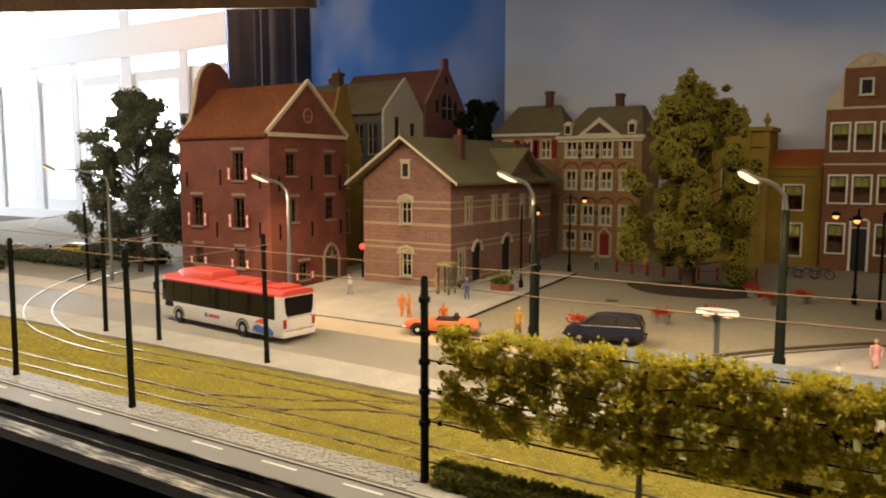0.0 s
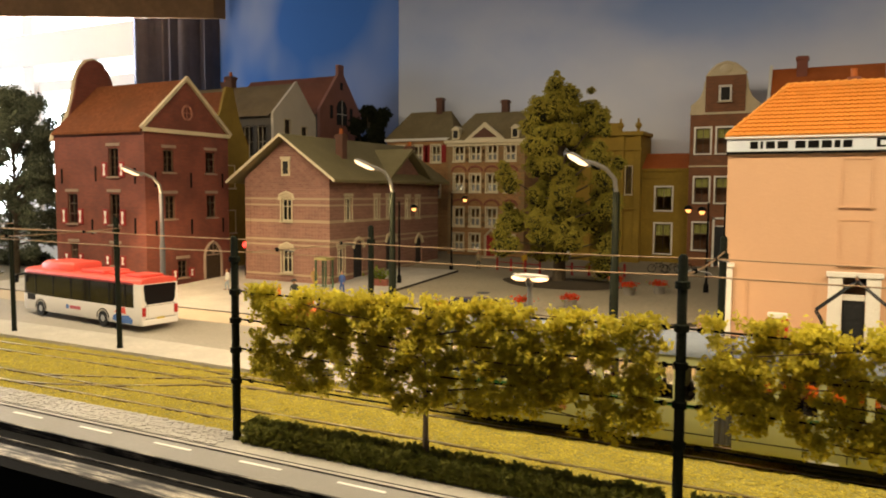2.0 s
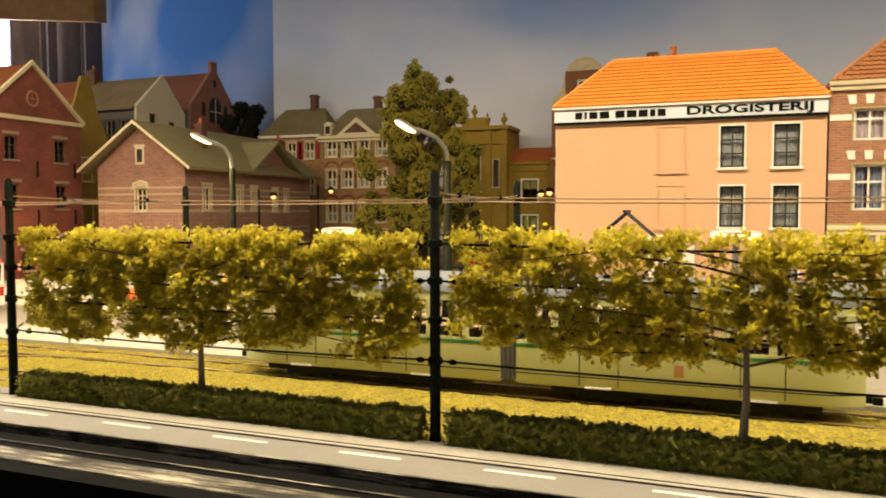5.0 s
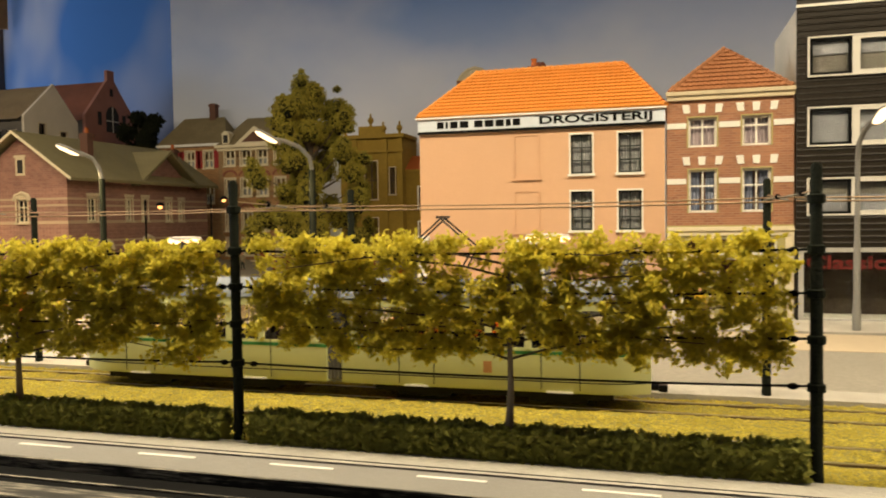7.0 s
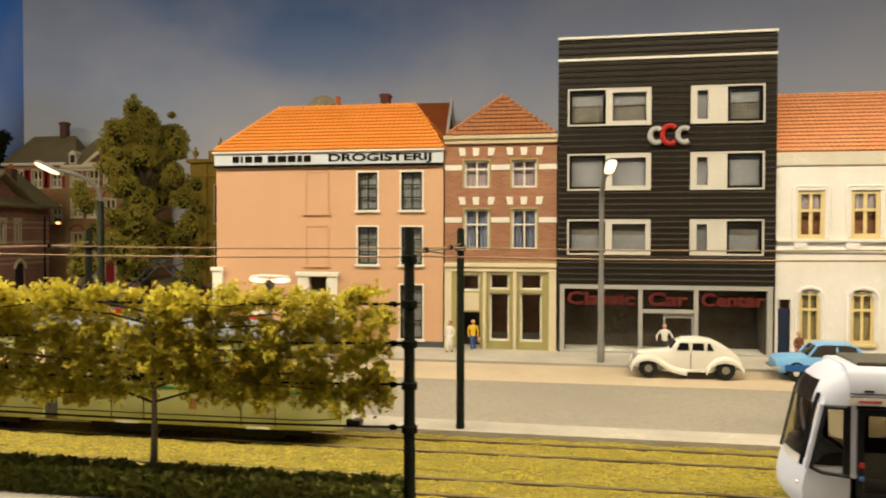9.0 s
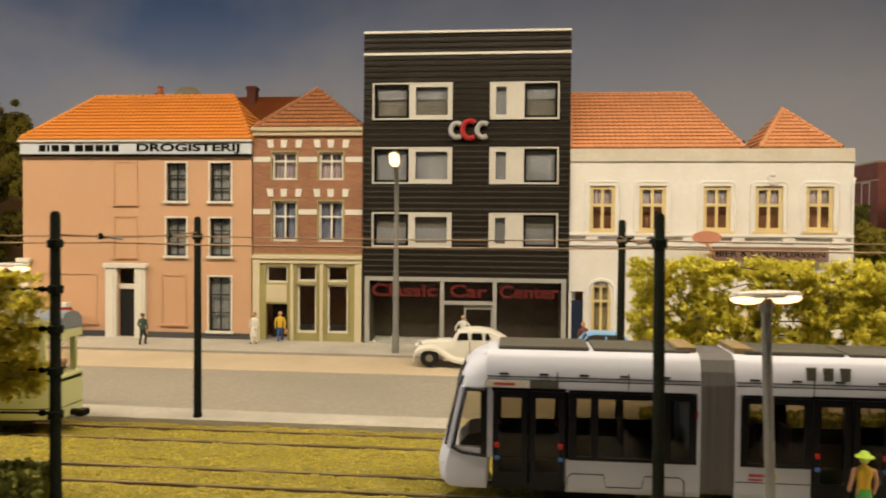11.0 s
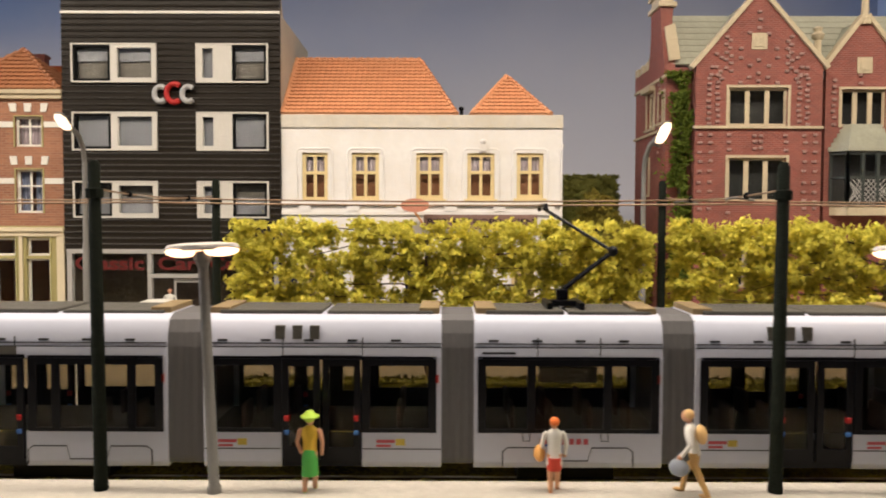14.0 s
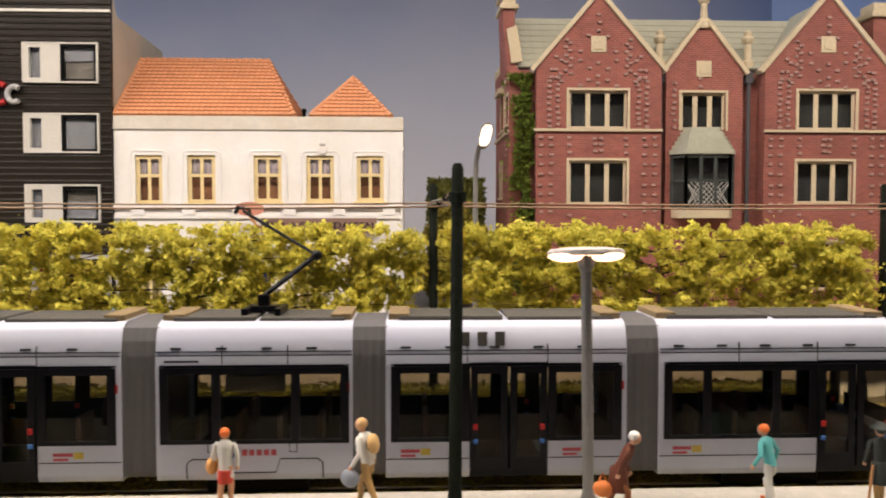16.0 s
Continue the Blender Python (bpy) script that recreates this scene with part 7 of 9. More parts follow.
esp = "trained tree with a flat crown of olive-green leaves on wires"
espalier(-14.4, 0.55, 22.55, 2.15, 5.95, -7.1, 1750, 21, ESPALIER, esp, gap=-0.3, depth=0.2, size=0.088)
espalier(1.35, 16.0, 22.6, 2.45, 6.0, 9.05, 1800, 22, ESPALIER, esp, gap=-0.22, ragged=0.7, depth=0.22, size=0.088)
fesp = "trained tree with a flat crown of bright yellow-green leaves"
espalier(32.5, 47.3, 31.9, 2.2, 6.3, 39.4, 1700, 23, FARLEAF, fesp, gap=-0.33, depth=0.25, size=0.105)
espalier(47.6, 62.8, 31.9, 2.2, 6.3, 55.2, 1700, 24, FARLEAF, fesp, gap=-0.33, depth=0.25, size=0.105)
espalier(63.2, 78.0, 31.9, 2.2, 6.3, 70.5, 1400, 25, FARLEAF, fesp, gap=-0.33, depth=0.25, size=0.105)
for xa, xb, y in ((-14.9, 0.95, 22.5), (0.95, 16.5, 22.55)):
    for z in (2.25, 3.4, 4.5, 5.55):
        tw_ = thing("trellis_wire", at(), "black trellis wire through the trained trees", "wire", "trellis wires")
        part("wire_strand", MB().tube(sag((xa, y, z), (xb, y + 0.1, z), 0.1, 14), 0.034, 6), BLACK, tw_)
        for xk, yk in ((xa + 0.5, y), (xb - 0.5, y + 0.1)):
            part("wire_knot", MB().ball((xk, yk, z - 0.02), 0.085, 8, 5, 1.6, 1, 1), BLACK, tw_)

def low_hedge(x0, x1, y, w, hgt, n, seed, mat, label):
    rng = np.random.default_rng(seed)
    ob = thing("low_hedge", at((x0 + x1) / 2, y, -0.16), label, "hedge", "low hedges")
    p = np.stack([rng.uniform(x0, x1, n) - (x0 + x1) / 2, rng.uniform(-w / 2, w / 2, n), rng.uniform(0.02, hgt, n)], 1)
    r = np.maximum(np.abs(p[:, 1]) / (w / 2), p[:, 2] / hgt)
    p = p[(r > 0.72)]
    p[:, 2] += np.array([0.1 * noise.noise((a * 1.3, 0, seed)) for a in p[:, 0]])
    leaves("hedge_leaves", p, 0.12, mat, seed, ob)
    core = MB().box(x0 - (x0 + x1) / 2 + 0.1, -w / 2 + 0.1, -0.02, (x1 - x0) / 2 - 0.1, w / 2 - 0.1, hgt - 0.1, 0.08)
    part("hedge_core", core, BOX, ob)
    return ob


low_hedge(-14.5, 0.55, 22.45, 0.95, 0.96, 15000, 31, BOX, "clipped dark green low hedge beside the cycle path")
low_hedge(1.35, 16.3, 22.5, 0.95, 1.0, 15000, 32, BOX, "clipped dark green low hedge beside the cycle path")
low_hedge(33, 62, 31.9, 0.9, 0.97, 9000, 33, BOX, "clipped dark green low hedge under the trained trees")

# ---- trees of the square ----


def foam_tree(x, y, z, height, radius, lobes, seed, mat, label, trunk_r=0.5, bare=0.16, grain=0.1, per=420, blob=0.17, kind=None, profile=(0.7, 0.95, 0.85, 0.72, 0.5, 0.1), core=None):
    """A model tree: a trunk, limbs, and at each limb's end a climbing tuft of foam clumps, with gaps between the tufts."""
    rng = np.random.default_rng(seed)
    ob = thing("tree", at(x, y, z), label, kind or "tree")
    tk = MB().tube([(0, 0, -0.1), (0.08, 0, height * 0.2), (-0.12, 0.1, height * 0.5), (0.1, 0, height * 0.85)], trunk_r, 9, trunk_r * 0.25)
    pts, heart = [], MB()
    for i in range(lobes):
        q = (i + rng.uniform(0.1, 0.9)) / lobes
        k = bare + (0.93 - bare) * q
        a = i * 2.4 + rng.uniform(-0.5, 0.5)
        r = radius * np.interp(q, (0, 0.15, 0.4, 0.6, 0.85, 1.0), profile) * (rng.uniform(0.55, 1.0) if core is None else rng.uniform(0.1, 1.0) ** 0.75)
        c = np.array([r * math.cos(a), r * math.sin(a), height * k])
        part("limb", MB().tube([(0, 0, c[2] * 0.75), (c[0] * 0.5, c[1] * 0.5, c[2] * 0.86), tuple(c)], 0.11, 5, 0.03), BARK, ob)
        tight = core is not None
        lift = np.array([math.cos(a) * 0.5, math.sin(a) * 0.5, 1.0])
        for j in range(int(rng.integers(4, 7))):
            d = lift * (j / 5 - 0.3) * radius * (0.36 if tight else 0.3) + rng.normal(size=3) * (0.05 if tight else 0.07) * radius
            s = rng.uniform(0.55, 1.2) * radius * blob if not tight else rng.uniform(0.8, 1.15) * radius * blob * (1.25 - 0.19 * j)
            n = int(per * (s / (radius * blob)) ** 2 * rng.uniform(0.7, 1.1))
            u = rng.normal(size=(n, 3))
            u /= np.linalg.norm(u, axis=1)[:, None]
            swell = 1 + (0.3 if tight else 0.4) * np.sin(u[:, 0] * 5 + j) * np.cos(u[:, 2] * 6 + i) + (0.12 if tight else 0.2) * np.sin(u[:, 1] * 9 + i)
            u *= ((rng.uniform(0.8 if tight else 0.2, 1.0, n) ** 0.5) * swell)[:, None] * s
            if tight:
                # flock left off the underside, where the dark core stands in for shade
                u = u[u[:, 2] / s > rng.uniform(-0.9, -0.1, n)]
            pts.append(u + c + d)
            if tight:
                # dark ball inside the tuft, painting the shade of its gaps
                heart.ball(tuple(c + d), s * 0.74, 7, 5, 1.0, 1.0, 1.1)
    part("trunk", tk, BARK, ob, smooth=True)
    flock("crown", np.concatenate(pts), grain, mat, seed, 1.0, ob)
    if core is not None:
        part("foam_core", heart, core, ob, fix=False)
    return ob


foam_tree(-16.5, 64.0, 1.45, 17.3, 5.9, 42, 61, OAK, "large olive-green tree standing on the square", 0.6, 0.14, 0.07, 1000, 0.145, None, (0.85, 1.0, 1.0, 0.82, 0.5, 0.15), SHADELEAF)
foam_tree(-68.5, 49.5, 0.8, 18.6, 6.0, 50, 42, DIMLEAF, "tall dim grey-green tree beside the red brick house", 0.3, 0.14, 0.12, 230, 0.13)
foam_tree(-62.0, 54, 0.9, 17.5, 4.2, 24, 43, DIMLEAF, "dim grey-green tree beside the red brick house", 0.28, 0.15, 0.12, 200, 0.16)
foam_tree(-46.5, 80.5, 2.2, 18.0, 3.2, 16, 44, SHADELEAF, "dark tree behind the station", 0.4, 0.4, 0.15, 320, 0.24)
foam_tree(49.1, 51.4, 1.2, 6.6, 1.9, 18, 45, OAK, "olive bush between the inn and the manor", 0.2, 0.1, 0.09, 320, 0.24, "bush")
foam_tree(50.6, 50.0, 1.2, 4.6, 1.8, 12, 46, OAK, "low olive bush beside the manor", 0.2, 0.1, 0.09, 320, 0.24, "bush")

rng = np.random.default_rng(9)
bh = thing("tall_hedge", at(49.7, 57, 1.2), "tall dark clipped hedge between the inn and the manor", "hedge")
p = np.stack([rng.uniform(-1.95, 1.85, 6000), rng.uniform(-0.6, 0.6, 6000), rng.uniform(0, 7.95, 6000)], 1)
leaves("hedge_leaves", p, 0.2, BOX, 10, bh)
part("hedge_core", MB().box(-1.85, -0.5, -0.05, 1.75, 0.5, 7.75, 0.2), BOX, bh)
for x0, x1, y, w_, sd in ((-96, -74, 48.5, 1.3, 51), (-84, -70, 53.5, 1.5, 52), (-104, -84, 43.5, 1.2, 53)):
    hd = thing("roadside_hedge", at(0, 0, ground_z(y)), "low dim green hedge along the embankment", "hedge")
    p = np.stack([rng.uniform(x0, x1, 5000), y + rng.normal(0, 0.35, 5000) * w_, np.abs(rng.normal(0.7, 0.35, 5000))], 1)
    flock("hedge_leaves", p, 0.16, DIMLEAF, sd, 1.0, hd)
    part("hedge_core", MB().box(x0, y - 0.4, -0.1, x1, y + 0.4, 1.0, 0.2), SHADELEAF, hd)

# ---- trams ----
TRAMWHITE = paint("tram_white", (0.52, 0.545, 0.65), 0.35, wear=0.06, big=0.5, relief=0.0)
TRAMGREY = paint("tram_grey", (0.125, 0.122, 0.125), 0.7, wear=0.12, relief=0.0)
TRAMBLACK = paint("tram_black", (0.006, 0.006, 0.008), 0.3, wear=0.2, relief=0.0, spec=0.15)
ROOFTAN = paint("roof_ochre", (0.3, 0.22, 0.11), 0.8, wear=0.3)
ROOFGREY = paint("tram_roof_grey", (0.1, 0.095, 0.08), 0.7, wear=0.25)
SEAM = paint("seam_black", (0.02, 0.02, 0.02), 0.6)
PINK = paint("faded_red_print", (0.55, 0.1, 0.12), 0.5)
YELLOWP = paint("yellow_print", (0.65, 0.5, 0.08), 0.5)
BLUEP = paint("blue_print", (0.06, 0.16, 0.45), 0.5)
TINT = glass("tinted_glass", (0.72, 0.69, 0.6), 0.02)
# darker copy of the tinted glass; the dim inside is put into its tint
FARTINT = glass("far_dimmed_glass", (0.42, 0.36, 0.26), 0.02)
SEAT = paint("seat_brown", (0.05, 0.03, 0.022), 0.8, wear=0.3)


def section(hw, levels):
    """A ring across the car: (y, z) up one side and down the other."""
    return [(-w * hw, z) for w, z in levels] + [(w * hw, z) for w, z in levels[::-1]]


def shell(x0, x1, ring, ends=0.0):
    xs = [(x0, 1 - ends), (x0 + 0.08, 1.0), (x1 - 0.08, 1.0), (x1, 1 - ends)]
    return MB().loft([[(x, y * k, z) for y, z in ring] for x, k in xs])


def glazing(body, x0, x1, z0, z1, hw, posts):
    """Windows on both sides: panes between black posts. posts: x of the posts."""
    for s_ in (-1, 1):
        y = s_ * hw
        xs = [x0, *posts, x1] if s_ < 0 else [x0, x1]
        # far band stays black higher up, shaped to dim the view through
        zl = z0 + 0.1 if s_ < 0 else z0 + 0.55
        holes = [(a + 0.1, zl, b - 0.1, z1 - 0.16 if s_ < 0 else z1 - 0.2) for a, b in zip(xs, xs[1:])]
        bar = MB(TM(0, y - 0.03)).wall(x0 - 0.1, z0, x1 + 0.1, z1, 0.06, holes)
        part("window_band", bar, TRAMBLACK, body)
        for a, b in zip(xs, xs[1:]):
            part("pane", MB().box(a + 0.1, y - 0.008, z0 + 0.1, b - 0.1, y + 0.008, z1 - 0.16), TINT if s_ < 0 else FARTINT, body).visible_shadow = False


def tram_door(body, x0, x1, hw):
    for s_ in (-1, 1):
        y = s_ * (hw + 0.01)
        m = (x0 + x1) / 2
        # far leaves are solid higher up and darker glazed, imitating a dim inside
        sill = 0.62 if s_ < 0 else 1.45
        for a, b in ((x0, m), (m, x1)):
            e = 0.03 if s_ < 0 else -0.004
            d = part("door_leaf", MB().box(a + e, y - 0.04, 0.3, a + 0.19, y + 0.04, 2.78).box(b - 0.19, y - 0.04, 0.3, b - e, y + 0.04, 2.78)
                     .box(a + 0.19, y - 0.04, 0.3, b - 0.19, y + 0.04, sill).box(a + 0.19, y - 0.04, 2.6, b - 0.19, y + 0.04, 2.78), TRAMBLACK, body, "black glazed door leaf")
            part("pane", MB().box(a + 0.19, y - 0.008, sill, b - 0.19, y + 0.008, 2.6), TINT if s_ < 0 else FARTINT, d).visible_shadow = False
        for xa in (x0 + 0.08, x1 - 0.2):
            part("door_button", MB().box(xa, y - 0.07, 1.26, xa + 0.12, y + 0.07, 1.4, 0.02), REDPAINT, body, "red door button")
            part("door_button", MB().box(xa, y - 0.07, 0.93, xa + 0.12, y + 0.07, 1.04, 0.02), BLUEP, body, "blue door button")


tram = thing("modern_tram", at(26.0, 25.14, 0.17), "white and black five-section low-floor tram standing at the platform", "tram")
HW = 1.24
LOW = section(HW, [(0.97, 0.12), (1.0, 0.25), (1.0, 0.98)])
TOP = section(HW, [(1.0, 2.78), (1.0, 3.05), (0.97, 3.35), (0.9, 3.62), (0.78, 3.78), (0.6, 3.84)])
mods = [(1.75, 7.32, [(1.9, 3.86)], [(4.03, 7.12, [4.6, 6.45])]), (8.19, 13.97, [(10.08, 12.04)], [(8.42, 10.0, []), (12.14, 13.75, [])]),
        (14.76, 19.33, [], [(14.95, 19.15, [16.15, 18.0])]), (20.11, 25.85, [(22.09, 23.96)], [(20.33, 22.0, []), (24.06, 25.63, [])]), (26.63, 32.4, [(30.5, 32.4)], [(26.85, 30.4, [27.8, 29.5])])]
for i, (x0, x1, doors, wins) in enumerate(mods):
    body = part("car_section", shell(x0, x1, TOP, 0.02), TRAMWHITE, tram, smooth=True)
    # lower panels either side of the doors
    cuts = [x0] + [v for d in doors for v in d] + [x1]
    for a, b in zip(cuts[::2], cuts[1::2]):
        if b - a > 0.15:
            part("side_panel", shell(a, b, LOW, 0.0), TRAMWHITE, body)
    for a, b in doors:
        part("door_step", MB().box(a, -HW + 0.05, 0.12, b, HW - 0.05, 0.3), TRAMBLACK, body)
        tram_door(body, a, b, HW)
        part("door_header", MB().box(a, -HW - 0.015, 2.76, b, HW + 0.015, 2.86), TRAMBLACK, body)
    for a, b, posts in wins:
        glazing(body, a, b, 0.98, 2.78, HW, posts)
        part("window_surround", MB().box(a - 0.1, -HW - 0.012, 2.7, b + 0.1, HW + 0.012, 2.84), TRAMBLACK, body)
    for xe in ((x0, x0 + 0.2), (x1 - 0.2, x1)):
        if not any(a < (xe[0] + xe[1]) / 2 < b for a, b in doors):
            for s_ in (-1, 1):
                part("corner_post", MB(TM(0, s_ * (HW - 0.019))).box(xe[0], -0.031, 0.98, xe[1], 0.031, 2.82), TRAMWHITE, body)
    # near-black cover at sill height, standing in for the shaded inside
    part("floor", MB().box(x0 + 0.02, -HW + 0.05, 0.985, x1 - 0.02, HW - 0.05, 1.01), DARK, body)
    part("ceiling_liner", MB().box(x0, -HW + 0.12, 2.76, x1, HW - 0.12, 2.8), TRAMGREY, body)
    for k in range(int((x1 - x0) / 0.95)):
        xs_ = x0 + 0.5 + 0.95 * k
        if any(a - 0.3 < xs_ < b + 0.3 for a, b in doors):
            continue
        for y in (-0.75, 0.75):
            part("seat", MB().box(xs_, y - 0.4, 0.42, xs_ + 0.45, y + 0.4, 0.85, 0.04).box(xs_ + 0.38, y - 0.4, 0.8, xs_ + 0.5, y + 0.4, 1.62, 0.04), SEAT, body)
    for zg in (3.05, 3.14):
        part("groove", MB().box(x0 + 0.02, -HW - 0.004, zg, x1 - 0.02, HW + 0.004, zg + 0.025), SEAM, body)
    for k in range(int((x1 - x0) / 1.05)):
        xs_ = x0 + 0.35 + 1.05 * k
        for s_ in (-1, 1):
            part("roof_vent", MB().box(xs_, s_ * HW * 0.985 - 0.02, 3.2, xs_ + 0.24, s_ * HW * 0.985 + 0.02, 3.25), SEAM, body)
    for k in (1, 2):
        xs_ = x0 + (x1 - x0) * k / 3
        part("panel_seam", MB().box(xs_, -HW - 0.003, 2.86, xs_ + 0.025, HW + 0.003, 3.3), SEAM, body)
    if not doors or i == 0:
        a = 3.9 if i == 0 else x0 + 0.7
        b = x1 - 0.4 if i == 0 else x1 - 0.7
        for s_ in (-1, 1):
            y = s_ * HW
            part("hatch_seam", MB().tube([(a, y, 0.16), (a, y, 0.52), (a + 0.12, y, 0.62), (a + 0.95, y, 0.62), (a + 1.02, y, 0.3), (b - 1.1, y, 0.3), (b - 1.0, y, 0.62), (b - 0.12, y, 0.62), (b, y, 0.52), (b, y, 0.16)], 0.018, 4), SEAM, body)
    else:
        for a, b in zip(cuts[::2], cuts[1::2]):
            part("hatch_seam", MB().box(a + 0.02, -HW - 0.004, 0.56, b - 0.02, HW + 0.004, 0.585), SEAM, body)
            part("print_bar", MB().box(a + 0.35, -HW - 0.006, 0.72, a + 0.8, -HW, 0.8).box(a + 0.35, -HW - 0.006, 0.62, a + 0.7, -HW, 0.68), PINK, body)
            part("print_bar", MB().box(a + 0.82, -HW - 0.006, 0.66, a + 1.05, -HW, 0.82), YELLOWP, body)
    part("roof_box", MB().box(x0 + 0.3, -0.84, 3.7, x0 + (x1 - x0) * 0.49, 0.84, 3.92, 0.04), ROOFGREY, body)
    part("roof_box", MB().box(x0 + (x1 - x0) * 0.51, -0.84, 3.7, x1 - 0.2, 0.84, 3.9, 0.04), ROOFGREY, body)
    for xb in ((x0 + 0.05, x1 - 0.55) if i else (x1 - 0.55,)):
        part("roof_block", MB().box(xb, -0.8, 3.72, xb + 0.5, 0.8, 3.98, 0.03), ROOFTAN, body, "ochre roof equipment box")
    part("marker", MB().box(x1 - 0.14, -HW - 0.03, 2.2, x1 - 0.07, -HW - 0.01, 2.4), REDPAINT, body)
    if i in (1, 3):
        for k in range(3):
            part("roof_grille", MB().box(x0 + 1.75 + 0.42 * k, -HW * 0.99, 3.25, x0 + 1.98 + 0.42 * k, -HW * 0.9, 3.58), ROOFGREY, body)
    if i == 2:
        for k in range(5):
            part("print_bar", MB().box(x0 + 1.98 + 0.17 * k, -HW - 0.006, 0.7, x0 + 2.1 + 0.17 * k, -HW, 0.84), PINK, body)
        part("emblem", MB(pose(x0 + 1.72, -HW - 0.006, 0.77, 90)).lathe((0, 0, -0.01), [(0.13, 0), (0.13, 0.012), (0.04, 0.014)], 12), BLUEP, body, "round blue and red emblem")
        part("emblem_core", MB(pose(x0 + 1.72, -HW - 0.012, 0.77, 90)).lathe((0, 0, 0), [(0.07, 0), (0.07, 0.012), (0.02, 0.014)], 10), PINK, body)
        part("display_box", MB().box(16.35, -HW + 0.05, 2.2, 17.75, -HW + 0.2, 2.58, 0.03), ROOFGREY, body, "dark display box behind the pane")
        for xa in (15.95, 17.85):
            part("hatch_seam", MB().tube([(xa, -HW, 0.98), (xa, -HW, 0.78), (xa + 0.17, -HW, 0.78), (xa + 0.17, -HW, 0.98)], 0.015, 4), SEAM, body)
        part("vent_slot", MB().box(x0 + 0.2, -HW - 0.01, 2.9, x0 + 1.0, -HW, 2.95), SEAM, body)
    if i in (0, 2, 4):
        part("bogie", MB().box((x0 + x1) / 2 - 1.2, -0.9, -0.27, (x0 + x1) / 2 + 1.2, 0.9, 0.3), TRAMBLACK, body)
for a, b in ((7.26, 8.25), (13.91, 14.82), (19.27, 20.17), (25.79, 26.69)):
    n = 9
    rings = [[(a + (b - a) * k / n, y * (0.975 if k % 2 else 0.96), z) for y, z in section(HW, [(0.97, 0.2), (1.0, 0.35), (1.0, 3.05), (0.96, 3.4), (0.86, 3.7), (0.6, 3.82)])] for k in range(n + 1)]
    part("bellows", MB().loft(rings), TRAMGREY, tram, "grey folded bellows")


NOSEGLASS = glass("windscreen_glass", (0.62, 0.56, 0.42), 0.02)


def nose(parent, m):
    sl = {0.14: 0.52, 0.3: 0.42, 0.6: 0.39, 0.95: 0.46, 1.2: 0.54, 1.7: 0.64, 2.3: 0.77, 2.82: 0.9, 3.1: 0.98, 3.4: 1.12, 3.65: 1.36, 3.8: 1.68}

    def ring(z):
        xf = sl[z]
        k = 1.0 if z < 3.05 else (1.0 - 0.03 if z < 3.3 else 0.97 - (z - 3.3) * 0.75)
        return [(1.78, -HW * k, z), (min(xf + 0.6, 1.75), -HW * 0.985 * k, z), (xf + 0.26, -HW * 0.9 * k, z), (xf + 0.07, -HW * 0.62 * k, z), (xf, -HW * 0.25 * k, z),
                (xf, HW * 0.25 * k, z), (xf + 0.07, HW * 0.62 * k, z), (xf + 0.26, HW * 0.9 * k, z), (min(xf + 0.6, 1.75), HW * 0.985 * k, z), (1.78, HW * k, z)]
    zs = sorted(sl)
    nb = part("nose", MB(m).loft([ring(z) for z in zs if z <= 1.2]), TRAMWHITE, parent, smooth=True)
    part("nose_cap", MB(m).loft([ring(z) for z in zs if z >= 2.82]), TRAMWHITE, nb, smooth=True)
    part("windscreen", MB(m).loft([ring(z) for z in zs if 1.2 <= z <= 2.82], caps=False), NOSEGLASS, nb, "tinted wrap-round windscreen", smooth=True).visible_shadow = False
    for s_ in (-1, 1):
        part("screen_edge", MB(m).tube([(1.78, s_ * (HW + 0.01), 1.0), (1.1, s_ * HW, 1.08), (0.82, s_ * HW * 0.93, 1.2)], 0.05, 6), TRAMBLACK, nb)
    for s_ in (-1, 1):
        part("screen_pillar", MB(m).tube([(0.76, s_ * HW * 0.89, 1.15), (1.12, s_ * HW * 0.89, 2.84)], 0.085, 6), TRAMWHITE, nb, "white screen pillar")
        part("screen_edge", MB(m).tube([(0.86, s_ * HW * 0.945, 1.2), (1.22, s_ * HW * 0.945, 2.82)], 0.05, 5), TRAMBLACK, nb)
        part("screen_edge", MB(m).tube([(0.65, s_ * HW * 0.76, 1.2), (1.0, s_ * HW * 0.76, 2.84), (1.09, s_ * HW * 0.74, 3.1)], 0.05, 5), TRAMBLACK, nb)
        part("side_pillar", MB(m).box(1.6, s_ * HW - 0.02, 1.0, 1.78, s_ * HW + 0.012, 2.84), TRAMBLACK, nb)
        part("screen_header", MB(m).tube([(1.7, s_ * HW, 2.78), (1.3, s_ * HW * 0.975, 2.78), (1.14, s_ * HW * 0.89, 2.78)], 0.06, 6), TRAMBLACK, nb)
        part("headlight", MB(m).ball((0.6, s_ * 0.85, 0.72), 0.12, 8, 5, 0.7, 1.2, 0.6), SILVER, nb)
    part("front_display", MB(m).loft([[(x - 0.02, y, z) for x, y, z in ring(zz)[3:7]] + [(x + 0.05, y, z) for x, y, z in ring(zz)[3:7][::-1]] for zz in (2.82, 3.1, 3.4)]), TRAMBLACK, nb, "black front display panel")
    part("destination_panel", MB(m).box(1.7, -HW - 0.02, 2.86, 2.9, -HW, 3.06), OFFWHITE, nb)
    part("print_bar", MB(m).box(1.95, -HW - 0.03, 2.92, 2.5, -HW - 0.02, 2.99), PINK, nb)
    part("side_grey", MB(m).box(1.78, -HW - 0.008, 2.86, 3.66, -HW, 3.05), ROOFGREY, nb)
